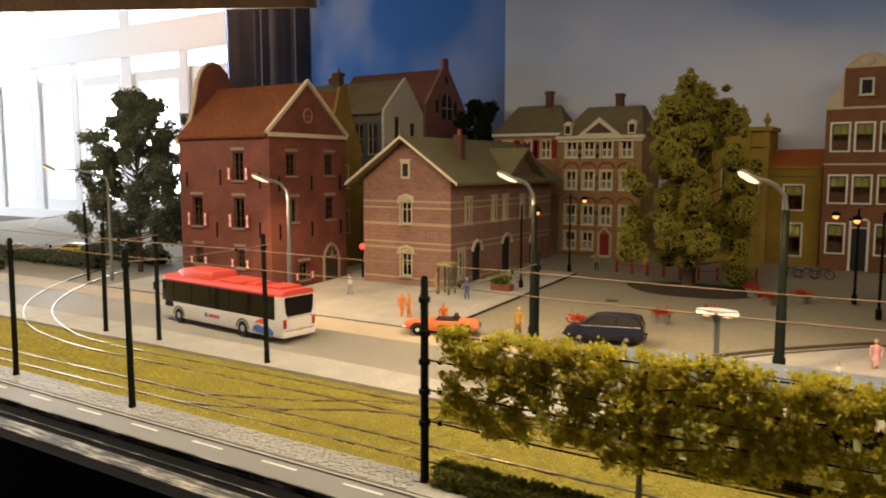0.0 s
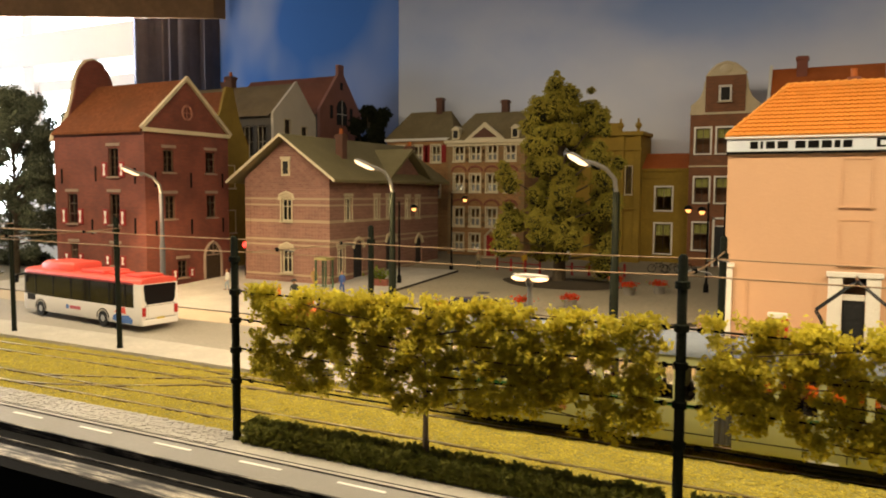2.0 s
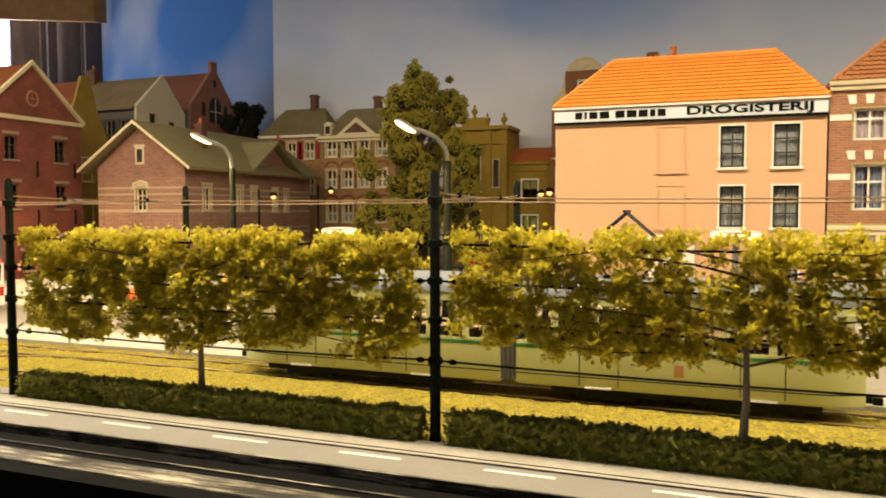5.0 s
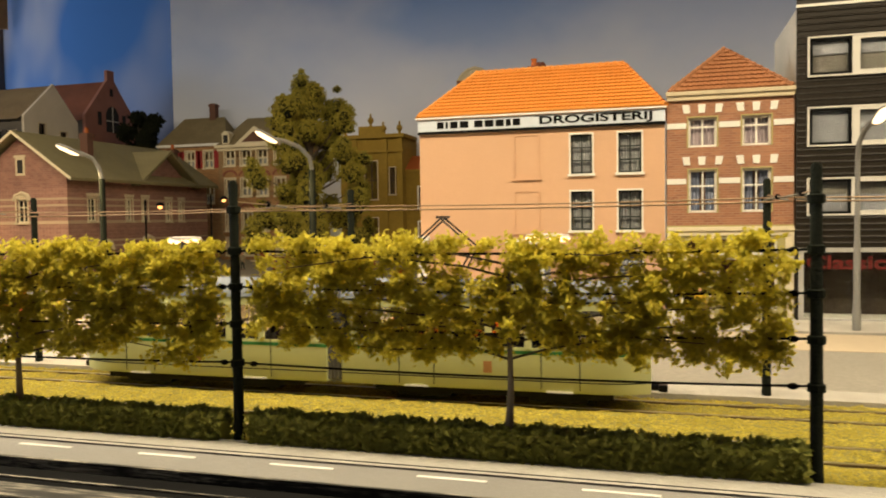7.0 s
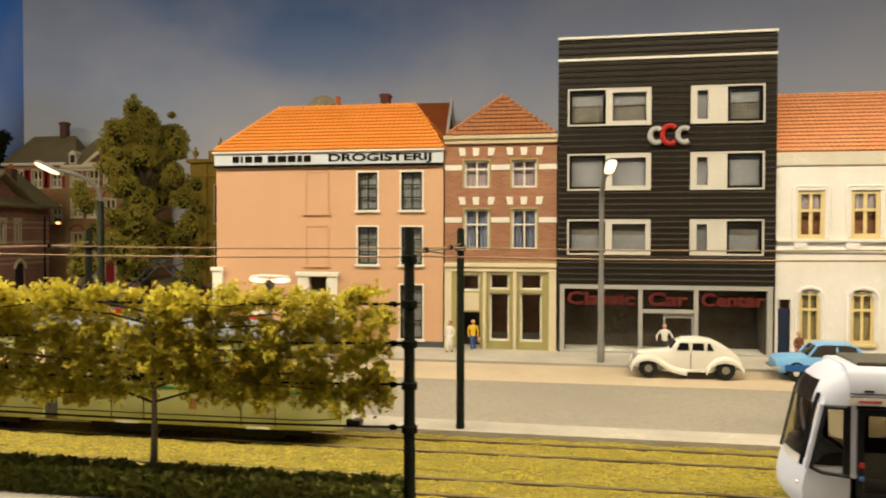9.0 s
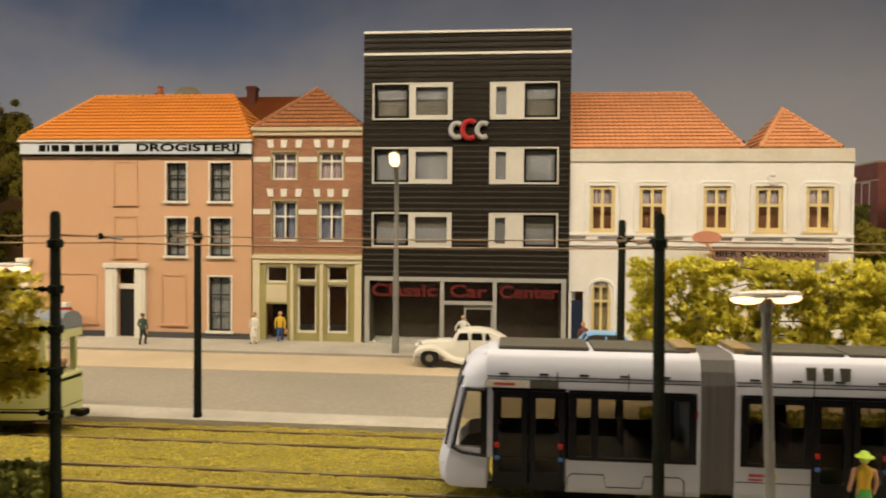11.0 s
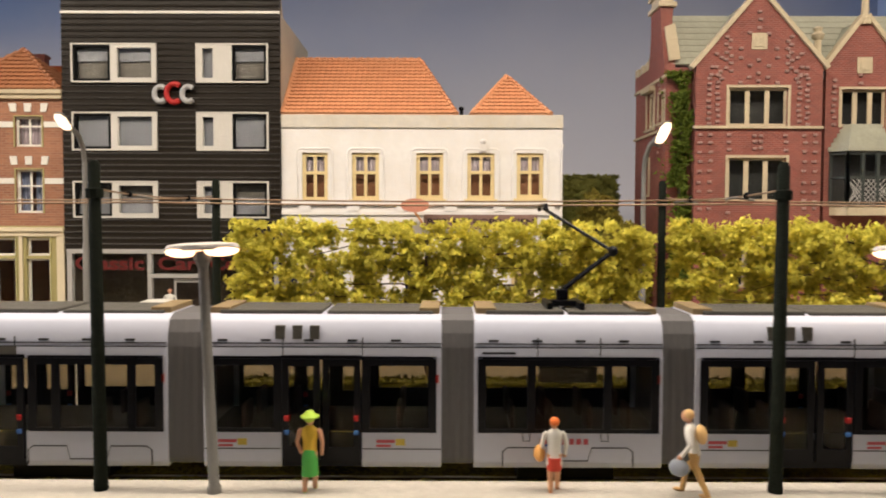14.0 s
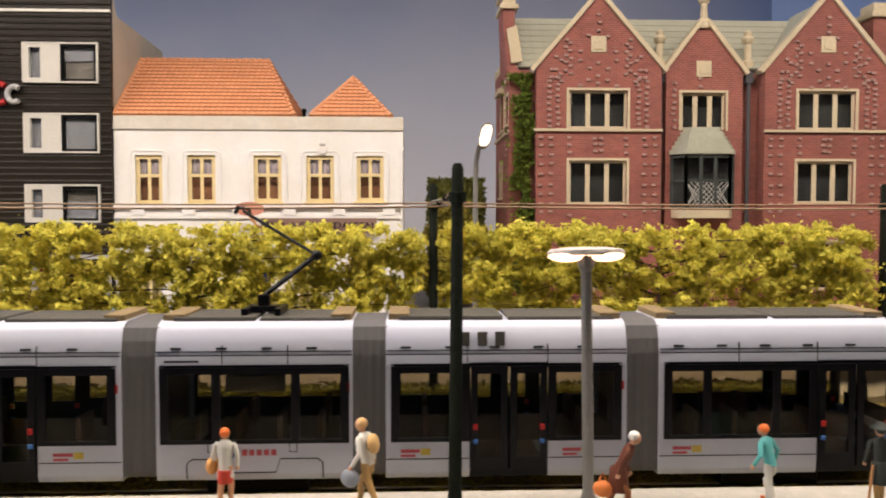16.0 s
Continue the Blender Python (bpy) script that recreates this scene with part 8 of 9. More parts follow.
    part("dashboard", MB(m).prism([(0.85, 1.0), (1.25, 1.5), (1.7, 1.6), (1.7, 1.0)], "y", -0.95, 0.95), TRAMBLACK, nb)


nose(tram, Matrix())
nose(tram, Matrix.Translation((34.15, 0, 0)) @ Matrix.Rotation(math.pi, 4, "Z"))
pn = part("pantograph", MB().box(16.6, -0.6, 3.9, 16.75, 0.6, 4.08, 0.03).box(17.4, -0.6, 3.9, 17.55, 0.6, 4.08, 0.03).box(16.75, -0.2, 3.95, 17.4, 0.2, 4.1, 0.03).box(16.9, -0.15, 4.1, 17.2, 0.15, 4.38, 0.05), TRAMBLACK, tram, "black single-arm pantograph")
part("lower_arm", MB().tube([(17.0, 0, 4.3), (18.35, 0, 5.35)], 0.07, 6).ball((18.35, 0, 5.35), 0.14), TRAMBLACK, pn)
part("upper_arm", MB().tube([(18.35, 0, 5.35), (16.55, 0, 6.45)], 0.045, 6), TRAMBLACK, pn)
part("collector", MB().tube([(16.55, -0.8, 6.4), (16.55, -0.6, 6.52), (16.55, 0.6, 6.52), (16.55, 0.8, 6.4)], 0.05, 6), TRAMBLACK, pn)

OLDGREEN = paint("old_tram_green", (0.56, 0.58, 0.3), 0.4, wear=0.08, relief=0.0)
BELT = paint("belt_green", (0.05, 0.2, 0.06), 0.4, wear=0.1, relief=0.0)
OLDROOFG = paint("old_tram_roof", (0.22, 0.25, 0.29), 0.6, wear=0.2)
old = thing("old_tram", at(-9.8, 29.5, -0.05), "pale green articulated old tram with a grey roof", "tram")
HG = 1.15
for x0, x1, ends in ((0.0, 10.9, (1, 0)), (11.5, 22.4, (0, 1))):
    def taper(x):
        k = 1.0
        if ends[0] and x < x0 + 1.6:
            k = 1 - 0.42 * ((x0 + 1.6 - x) / 1.6) ** 2
        if ends[1] and x > x1 - 1.6:
            k = 1 - 0.42 * ((x - x1 + 1.6) / 1.6) ** 2
        return k
    xs = [x0, x0 + 0.15, x0 + 0.5, x0 + 1.0, x0 + 1.6, x1 - 1.6, x1 - 1.0, x1 - 0.5, x1 - 0.15, x1]
    lofted = lambda ring: MB().loft([[(x, y * taper(x), z) for y, z in ring] for x in xs])
    car = part("car_section", lofted(section(HG, [(0.97, 0.5), (1.0, 0.6), (1.0, 2.0)])), OLDGREEN, old, smooth=True)
    part("belt_line", lofted(section(HG * 1.008, [(1.0, 1.78), (1.0, 1.9)])), BELT, car, smooth=True)
    part("seam_line", lofted(section(HG * 1.005, [(1.0, 0.86), (1.0, 0.9)])), SEAM, car, smooth=True)
    part("window_header", lofted(section(HG, [(1.0, 3.3), (1.0, 3.62)])), OLDGREEN, car, smooth=True)
    part("roof", lofted(section(HG, [(1.02, 3.6), (1.0, 3.75), (0.88, 4.0), (0.6, 4.18), (0.2, 4.24)])), OLDROOFG, car, "grey domed roof", smooth=True)
    # dark cover over the panel tops that imitates an unlit car inside
    part("floor", MB().box(x0 + 0.8, -1.05, 2.003, x1 - 0.8, 1.05, 2.02), DARK, car)
    posts = [x0 + 0.5] + [x0 + 1.35 + 1.38 * k for k in range(7)] + [x1 - 0.5]
    for s_ in (-1, 1):
        for x in posts:
            part("window_post", MB().box(x - 0.12, s_ * HG * taper(x) - 0.05, 1.95, x + 0.12, s_ * HG * taper(x) + 0.05, 3.35, 0.01), OLDGREEN, car)
        for a, b in zip(posts, posts[1:]):
            ya, yb = s_ * HG * taper(a), s_ * HG * taper(b)
            part("pane", MB().add([(a, ya, 2.0), (b, yb, 2.0), (b, yb, 3.32), (a, ya, 3.32), (a, ya - 0.015 * s_, 2.0), (b, yb - 0.015 * s_, 2.0), (b, yb - 0.015 * s_, 3.32), (a, ya - 0.015 * s_, 3.32)], [(0, 1, 2, 3), (7, 6, 5, 4), (0, 4, 5, 1), (3, 2, 6, 7), (0, 3, 7, 4), (1, 5, 6, 2)]), TINT, car).visible_shadow = False
    for k in range(9):
        xs_ = x0 + 1.4 + 1.0 * k
        for y in (-0.65, 0.65):
            part("seat", MB().box(xs_, y - 0.35, 0.8, xs_ + 0.45, y + 0.35, 1.3, 0.03).box(xs_ + 0.38, y - 0.35, 1.2, xs_ + 0.48, y + 0.35, 2.25, 0.03), SEAT, car)
    for xs_ in (x0 + 2.2, x1 - 3.6):
        for s_ in (-1, 1):
            part("door_seam", MB().box(xs_, s_ * HG - 0.012, 0.6, xs_ + 0.03, s_ * HG + 0.012, 3.3).box(xs_ + 1.3, s_ * HG - 0.012, 0.6, xs_ + 1.33, s_ * HG + 0.012, 3.3), SEAM, car)
            part("step_light", MB().box(xs_ + 0.2, s_ * HG - 0.02, 0.5, xs_ + 1.1, s_ * HG + 0.02, 0.56), OFFWHITE, car)
    bg = part("bogie", MB().box((x0 + x1) / 2 - 3.4, -0.85, 0.1, (x0 + x1) / 2 - 1.4, 0.85, 0.55), TRAMBLACK, car)
    part("bogie", MB().box((x0 + x1) / 2 + 1.4, -0.85, 0.1, (x0 + x1) / 2 + 3.4, 0.85, 0.55), TRAMBLACK, car)
    # black box added in place of the shade beneath the car
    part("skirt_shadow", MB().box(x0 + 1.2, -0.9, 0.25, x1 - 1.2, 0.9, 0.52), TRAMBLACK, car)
    part("crest", MB().box((x0 + x1) / 2 - 0.15, -HG - 0.012, 1.1, (x0 + x1) / 2 + 0.15, -HG, 1.5), WOOD, car)
    xe = x0 - 0.05 if ends[0] else x1 + 0.05
    d_ = -1 if ends[0] else 1
    part("coupler", MB().tube([(xe - 0.2 * d_, 0, 0.6), (xe + 0.5 * d_, 0, 0.6)], 0.12, 8).box(xe + 0.35 * d_ - 0.15, -0.25, 0.48, xe + 0.35 * d_ + 0.15, 0.25, 0.72, 0.05), TRAMBLACK, car)
    ez = x0 + 0.12 if ends[0] else x1 - 0.12
    part("headlight", MB().ball((ez, -0.35, 1.2), 0.12, 8, 5, 0.6, 1, 1).ball((ez, 0.35, 1.2), 0.12, 8, 5, 0.6, 1, 1), SILVER, car)
part("bellows", MB().loft([[(10.85 + 0.1 * k, y * (0.93 if k % 2 else 0.87), z) for y, z in section(HG, [(1, 0.6), (1, 3.6), (0.8, 4.0)])] for k in range(8)]), TRAMGREY, old)
pn = part("pantograph", MB().box(14.4, -0.6, 4.2, 15.8, 0.6, 4.34, 0.03), TRAMBLACK, old)
part("arm", MB().tube([(14.5, -0.5, 4.3), (13.9, -0.35, 5.4), (15.1, -0.3, 6.45)], 0.04, 5).tube([(15.7, -0.5, 4.3), (16.3, -0.35, 5.4), (15.1, -0.3, 6.45)], 0.04, 5).tube([(14.5, 0.5, 4.3), (13.9, 0.35, 5.4), (15.1, 0.3, 6.45)], 0.04, 5).tube([(15.7, 0.5, 4.3), (16.3, 0.35, 5.4), (15.1, 0.3, 6.45)], 0.04, 5).tube([(15.1, -0.8, 6.5), (15.1, 0.8, 6.5)], 0.05, 6), TRAMBLACK, pn)

# ---- road vehicles ----
TYRE = paint("tyre", (0.015, 0.015, 0.015), 0.85, wear=0.3)
RIM = paint("rim_metal", (0.5, 0.5, 0.5), 0.4, 0.6, wear=0.2)
CREAMHUB = paint("grey_hub", (0.24, 0.22, 0.18), 0.5)
BUSRED = paint("bus_red", (0.74, 0.1, 0.075), 0.4, wear=0.1, relief=0.0)
BUSWHITE = paint("bus_white", (0.74, 0.72, 0.7), 0.4, wear=0.06, relief=0.0)


def wheel(parent, x, y, r, w=0.22, rim=None):
    t = part("wheel", MB(pose(x, y, r, 90, 0, 0)).lathe((0, 0, -w / 2), [(r * 0.62, 0), (r * 0.9, 0), (r, w * 0.25), (r, w * 0.75), (r * 0.9, w), (r * 0.62, w)], 16), TYRE, parent, smooth=True)
    part("rim", MB(pose(x, y, r, 90, 0, 0)).lathe((0, 0, -w / 2 - 0.012), [(r * 0.25, 0.0), (r * 0.5, 0.03), (r * 0.63, 0.02), (r * 0.63, w), (r * 0.5, w + 0.005), (r * 0.25, w + 0.024)], 14), rim or RIM, t, smooth=True)
    return t


bus = thing("city_bus", at(-47.49, 37.45, 0.25, -5.8), "white city bus with red roof parked at the kerb", "bus")
HB = 1.27
body = part("body", MB().loft([[(x, y * k, z) for y, z in section(HB, [(0.96, 0.32), (1.0, 0.45), (1.0, 1.3)])] for x, k in ((0, 0.9), (0.12, 0.98), (0.4, 1.0), (11.7, 1.0), (11.95, 0.97), (12.0, 0.94))]), BUSWHITE, bus, smooth=True)
part("window_band", MB().loft([[(x, y * k, z) for y, z in section(HB * 0.995, [(1.0, 1.3), (0.985, 2.62)])] for x, k in ((0.05, 0.9), (0.16, 0.98), (0.4, 1.0), (11.45, 1.0), (11.5, 0.9))]), paint("bus_glass", (0.014, 0.013, 0.011), 0.08, relief=0.0), body, "black glazing band", smooth=True)
part("rear_panel", MB().loft([[(x, y * k, z) for y, z in section(HB, [(1.0, 1.28), (0.99, 2.64)])] for x, k in ((11.4, 1.0), (11.7, 1.0), (11.95, 0.97), (12.0, 0.94))]), BUSWHITE, body, smooth=True)
part("rear_window", MB().prism([(-0.98, 1.72), (-0.85, 1.5), (0.85, 1.5), (0.98, 1.72), (1.06, 2.5), (0.98, 2.6), (-0.98, 2.6), (-1.06, 2.5)], "x", 11.97, 12.03), TRAMBLACK, body, "large rounded rear window")
part("roof", MB().loft([[(x, y * k, z) for y, z in section(HB, [(0.99, 2.6), (0.97, 2.78), (0.88, 2.9), (0.6, 2.95)])] for x, k in ((0.1, 0.9), (0.3, 0.97), (0.6, 1.0), (11.6, 1.0), (11.9, 0.96), (11.98, 0.92))]), BUSRED, body, "red roof", smooth=True)
part("roof_pod", MB().loft([[(x, y, z) for y, z in section(1.02 * k, [(1.0, 2.88), (0.99, 2.9 + 0.38 * k), (0.9, 2.9 + 0.52 * k), (0.7, 2.9 + 0.58 * k)])] for x, k in ((0.9, 0.5), (1.9, 0.93), (2.4, 1.0), (4.9, 1.0), (5.15, 0.93), (5.25, 0.7))]), BUSRED, body, smooth=True)
for xa, xb, hw_, zt in ((5.7, 8.1, 0.85, 3.14), (8.1, 9.0, 0.6, 3.08), (9.9, 11.4, 0.75, 3.1)):
    part("roof_pod", MB().box(xa, -hw_, 2.92, xb, hw_, zt, 0.08), BUSRED, body)
part("roof_edge", MB().box(0.5, -HB * 0.995, 2.6, 11.4, -HB * 0.96, 2.7, 0.02), paint("bus_dark_red", (0.3, 0.03, 0.03), 0.4, relief=0.0), body, "dark red roof edge")
part("door_glass", MB().box(0.55, -HB - 0.01, 0.95, 1.45, -HB + 0.02, 1.32, 0.02), TRAMBLACK, body)
part("rear_seam", MB().box(11.97, -1.0, 1.4, 12.022, 1.0, 1.42).box(11.97, -1.0, 0.68, 12.022, 1.0, 0.7), SEAM, body)
for x in (2.05, 8.5):
    for y in (-1.16, 1.16):
        wheel(body, x, y, 0.48, 0.26)
        part("wheel_arch", MB(pose(x, y * 1.1, 0.48, 90, 0, 0)).tube([(0.58 * math.cos(radians(a)), 0.56 * math.sin(radians(a)), 0) for a in range(0, 181, 20)], 0.035, 5), TRAMBLACK, body)
for x in (1.5, 3.4, 5.3, 7.2, 9.1, 10.6):
    part("window_bar", MB().box(x, -HB - 0.005, 1.32, x + 0.06, HB + 0.005, 2.6), TRAMBLACK, body)
part("print_bar", MB().box(5.2, -HB - 0.008, 0.75, 6.3, -HB, 0.95), PINK, body)
part("print_bar", MB().box(4.8, -HB - 0.008, 0.72, 5.1, -HB, 0.98), BLUEP, body)
part("swoosh", MB().prism([(9.4, 0.5), (10.0, 0.38), (11.2, 0.38), (11.3, 0.6), (10.9, 0.85), (10.3, 0.8), (9.9, 0.9), (9.5, 0.75)], "y", -HB - 0.008, -HB), BLUEP, body)
part("swoosh", MB().prism([(9.6, 0.92), (10.0, 0.98), (10.7, 0.9), (10.6, 1.28), (10.2, 1.26), (9.8, 1.1)], "y", -HB - 0.008, -HB), BUSRED, body)
for y in (-1.05, 1.05):
    part("tail_light", MB().box(11.97, y - 0.12, 0.85, 12.03, y + 0.12, 1.35, 0.02), REDPAINT, body)
part("bumper", MB().box(11.9, -1.15, 0.32, 12.05, 1.15, 0.6, 0.04), BUSWHITE, body)
part("rear_lid", MB().box(11.97, -0.8, 0.75, 12.02, 0.8, 1.45, 0.02), BUSWHITE, body)
part("plate", MB().box(12.02, -0.25, 0.62, 12.04, 0.25, 0.74), YELLOWP, body)
part("mirror", MB().tube([(0.2, -1.2, 2.5), (-0.2, -1.5, 2.45)], 0.04, 5).box(-0.3, -1.6, 1.95, -0.15, -1.4, 2.45, 0.03), TRAMBLACK, body)
bus.scale = (1.14, 1.14, 1.14)


def car(name, m, label, L, w, mat, low, roofline, wheels, r, rim=None, roof_mat=None, cab_in=0.14, chrome=True, open_top=False):
    """A car along x, nose at x = 0. low: (x, bottom, shoulder, width) stations; roofline: (x, shoulder, roof) of the cabin."""
    ob = thing(name, m, label, "car")
    hw = w / 2
    rings = []
    for x, zb, zs, k in low:
        rings.append([(x, y, z) for y, z in ((-hw * k * 0.9, zb), (-hw * k, zb + (zs - zb) * 0.3), (-hw * k, zb + (zs - zb) * 0.72), (-hw * k * 0.93, zs - 0.02), (-hw * k * 0.6, zs + 0.03), (0, zs + 0.05),
                      (hw * k * 0.6, zs + 0.03), (hw * k * 0.93, zs - 0.02), (hw * k, zb + (zs - zb) * 0.72), (hw * k, zb + (zs - zb) * 0.3), (hw * k * 0.9, zb))])
    body = part("body", MB().loft(rings), mat, ob, smooth=True)
    if roofline and not open_top:
        gr = []
        for x, zs, zr in roofline:
            hgt = zr - zs
            gr.append([(x, y, z) for y, z in ((-hw * 0.9, zs), (-hw * (0.9 - cab_in * 0.6), zs + hgt * 0.6), (-hw * (0.9 - cab_in), zs + hgt * 0.9), (-hw * 0.5, zr), (hw * 0.5, zr), (hw * (0.9 - cab_in), zs + hgt * 0.9), (hw * (0.9 - cab_in * 0.6), zs + hgt * 0.6), (hw * 0.9, zs))])
        part("glasshouse", MB().loft(gr), paint(name + "_glass", (0.045, 0.04, 0.036), 0.07, relief=0.0), body, "dark car windows", smooth=True)
        mid = [q for q in roofline if q[2] - q[1] > 0.75 * max(p[2] - p[1] for p in roofline)]
        cap = []
        for x, zs, zr in mid:
            hgt = zr - zs
            cap.append([(x, y, z + 0.012) for y, z in ((-hw * (0.905 - cab_in), zs + hgt * 0.84), (-hw * (0.9 - cab_in), zs + hgt * 0.91), (-hw * 0.5, zr), (hw * 0.5, zr), (hw * (0.9 - cab_in), zs + hgt * 0.91), (hw * (0.905 - cab_in), zs + hgt * 0.84))])
        part("roof_panel", MB().loft(cap), roof_mat or mat, body, smooth=True)
        xa, xb = roofline[0], roofline[-1]
        for s_ in (-1, 1):
            side = lambda q, k: (q[0], s_ * hw * (0.912 - cab_in * k), q[1] + (q[2] - q[1]) * k)
            part("pillar", MB().tube([(xa[0], s_ * hw * 0.9, xa[1]), side(mid[0], 0.88)], 0.05, 5), mat, body)
            part("pillar", MB().tube([(xb[0], s_ * hw * 0.9, xb[1]), side(mid[-1], 0.88)], 0.07, 5), mat, body)
            xm = (mid[0][0] + mid[-1][0]) / 2
            zs, zr = mid[0][1], mid[0][2]
            part("pillar", MB().tube([(xm, s_ * hw * 0.905, zs), (xm, s_ * hw * (0.915 - cab_in * 0.88), zs + (zr - zs) * 0.88)], 0.045, 5), mat, body)
            part("door_seam", MB().box(xm - 0.012, s_ * hw * 0.99 - 0.012, low[1][1] + 0.15, xm + 0.012, s_ * hw * 0.99 + 0.012, zs - 0.1), SEAM, body)
    for x in wheels:
        for y in (-hw * 0.86, hw * 0.86):
            wheel(body, x, y, r, 0.2, rim)
            part("wheel_arch", MB(pose(x, y * 1.1, r, 90, 0, 0)).tube([(r * 1.14 * math.cos(radians(a)), r * 1.14 * math.sin(radians(a)), 0) for a in range(0, 181, 20)], 0.06, 5), TRAMBLACK, body)
    x0, x1 = low[0], low[-1]
    for y in (-hw * 0.62, hw * 0.62):
        part("headlight", MB().ball((x0[0] + 0.03, y, x0[1] + (x0[2] - x0[1]) * 0.68), 0.12, 8, 5, 0.5, 1, 0.9), SILVER, body)
        part("tail_light", MB().box(x1[0] - 0.05, y - 0.1, x1[1] + (x1[2] - x1[1]) * 0.6, x1[0] + 0.02, y + 0.1, x1[1] + (x1[2] - x1[1]) * 0.78, 0.02), REDPAINT, body)
    bm_ = SILVER if chrome else mat
    for x, d in ((x0[0], -1), (x1[0], 1)):
        part("bumper", MB().tube([(x - d * 0.15, -hw * 0.95, x0[1] + 0.12), (x + d * 0.1, -hw * 0.7, x0[1] + 0.12), (x + d * 0.1, hw * 0.7, x0[1] + 0.12), (x - d * 0.15, hw * 0.95, x0[1] + 0.12)], 0.07, 6), bm_, body)
    return ob


CARCREAM = paint("car_cream", (0.66, 0.64, 0.58), 0.35, wear=0.05, relief=0.0)
CARBLUE = paint("car_blue", (0.2, 0.44, 0.78), 0.3, wear=0.05, relief=0.0)
CARBLACK = paint("car_dark", (0.022, 0.024, 0.045), 0.15, wear=0.1, relief=0.0)
CARORANGE = paint("car_orange", (0.75, 0.16, 0.02), 0.35, wear=0.05, relief=0.0)
CARCORAL = paint("car_coral", (0.8, 0.19, 0.075), 0.3, wear=0.05, relief=0.0)
CARYELLOW = paint("car_yellow", (0.65, 0.5, 0.03), 0.35, wear=0.05, relief=0.0)
# cream saloon with swept wings: a narrow bonnet between separate wings
sal = thing("classic_car", at(23.4, 41.6, 0.48), "cream pre-war saloon car with swept wings", "car")
prof = [(0.25, 0.42, 1.05, 0.3), (0.36, 0.4, 1.2, 0.38), (1.1, 0.38, 1.29, 0.48), (1.75, 0.36, 1.35, 0.62), (1.88, 0.36, 1.42, 0.68), (2.12, 0.36, 1.78, 0.72), (2.5, 0.36, 1.92, 0.74), (3.2, 0.36, 1.95, 0.75),
        (3.8, 0.36, 1.87, 0.74), (4.25, 0.36, 1.66, 0.72), (4.6, 0.38, 1.42, 0.68), (4.9, 0.42, 1.2, 0.6), (5.1, 0.46, 0.98, 0.52), (5.2, 0.52, 0.8, 0.45)]
ring_ = ((-0.96, 0.0), (-1.0, 0.2), (-1.0, 0.55), (-0.95, 0.72), (-0.86, 0.9), (-0.6, 0.98), (0, 1.0), (0.6, 0.98), (0.86, 0.9), (0.95, 0.72), (1.0, 0.55), (1.0, 0.2), (0.96, 0.0))
sb = part("body", MB().loft([[(x, y * w_, z0 + (z1 - z0) * k) for y, k in ring_] for x, z0, z1, w_ in prof]), CARCREAM, sal, smooth=True)
for s_ in (-1, 1):
    for xa, xb, sl in ((2.15, 2.72, 0.14), (2.86, 3.42, 0.0), (3.55, 3.85, -0.12)):
        part("side_window", MB().prism([(xa, 1.36), (xb, 1.36), (xb - 0.04 + min(sl, 0), 1.7), (xa + max(sl, 0.03), 1.7)], "y", s_ * 0.725 - 0.02, s_ * 0.725 + 0.02), TRAMBLACK, sb)
    part("door_seam", MB().box(2.78, s_ * 0.755 - 0.01, 0.5, 2.8, s_ * 0.755 + 0.01, 1.3), SEAM, sb)
    part("running_board", MB().box(1.5, s_ * 0.78 - 0.12, 0.34, 3.8, s_ * 0.78 + 0.12, 0.42, 0.02), CARCREAM, sb)
    for xs in ([(0.02, 0.5), (0.1, 0.78), (0.32, 1.0), (0.8, 1.1), (1.2, 1.02), (1.55, 0.78), (1.95, 0.55), (2.6, 0.42)], [(3.5, 0.44), (3.68, 0.75), (3.95, 0.98), (4.35, 1.08), (4.75, 1.0), (5.05, 0.8), (5.22, 0.55)]):
        part("wing", MB().loft([[(x, s_ * 0.5, z - 0.24), (x, s_ * 0.5, z - 0.06), (x, s_ * 0.66, z + 0.03), (x, s_ * 0.85, z), (x, s_ * 0.95, z - 0.12), (x, s_ * 0.95, z - 0.26)] for x, z in xs]), CARCREAM, sb, smooth=True)
    for x in (0.82, 4.38):
        wheel(sb, x, s_ * 0.78, 0.45, 0.22, CREAMHUB)
    part("headlight", MB().ball((0.22, s_ * 0.48, 1.05), 0.14, 10, 6, 1.2, 1, 1), SILVER, sb)
part("windscreen", MB().add([(1.84, -0.55, 1.45), (1.84, 0.55, 1.45), (2.1, 0.5, 1.78), (2.1, -0.5, 1.78), (1.92, -0.55, 1.4), (1.92, 0.55, 1.4), (2.16, 0.5, 1.73), (2.16, -0.5, 1.73)], [(0, 1, 2, 3), (7, 6, 5, 4), (0, 4, 5, 1), (3, 2, 6, 7), (0, 3, 7, 4), (1, 5, 6, 2)]), TRAMBLACK, sb)
part("radiator", MB().box(0.14, -0.26, 0.45, 0.28, 0.26, 1.12, 0.05), SILVER, sb)
part("bumper", MB().tube([(0.02, -0.8, 0.45), (-0.06, 0, 0.45), (0.02, 0.8, 0.45)], 0.05, 6), SILVER, sb)
part("bumper", MB().tube([(5.22, -0.8, 0.48), (5.3, 0, 0.48), (5.22, 0.8, 0.48)], 0.05, 6), SILVER, sb)
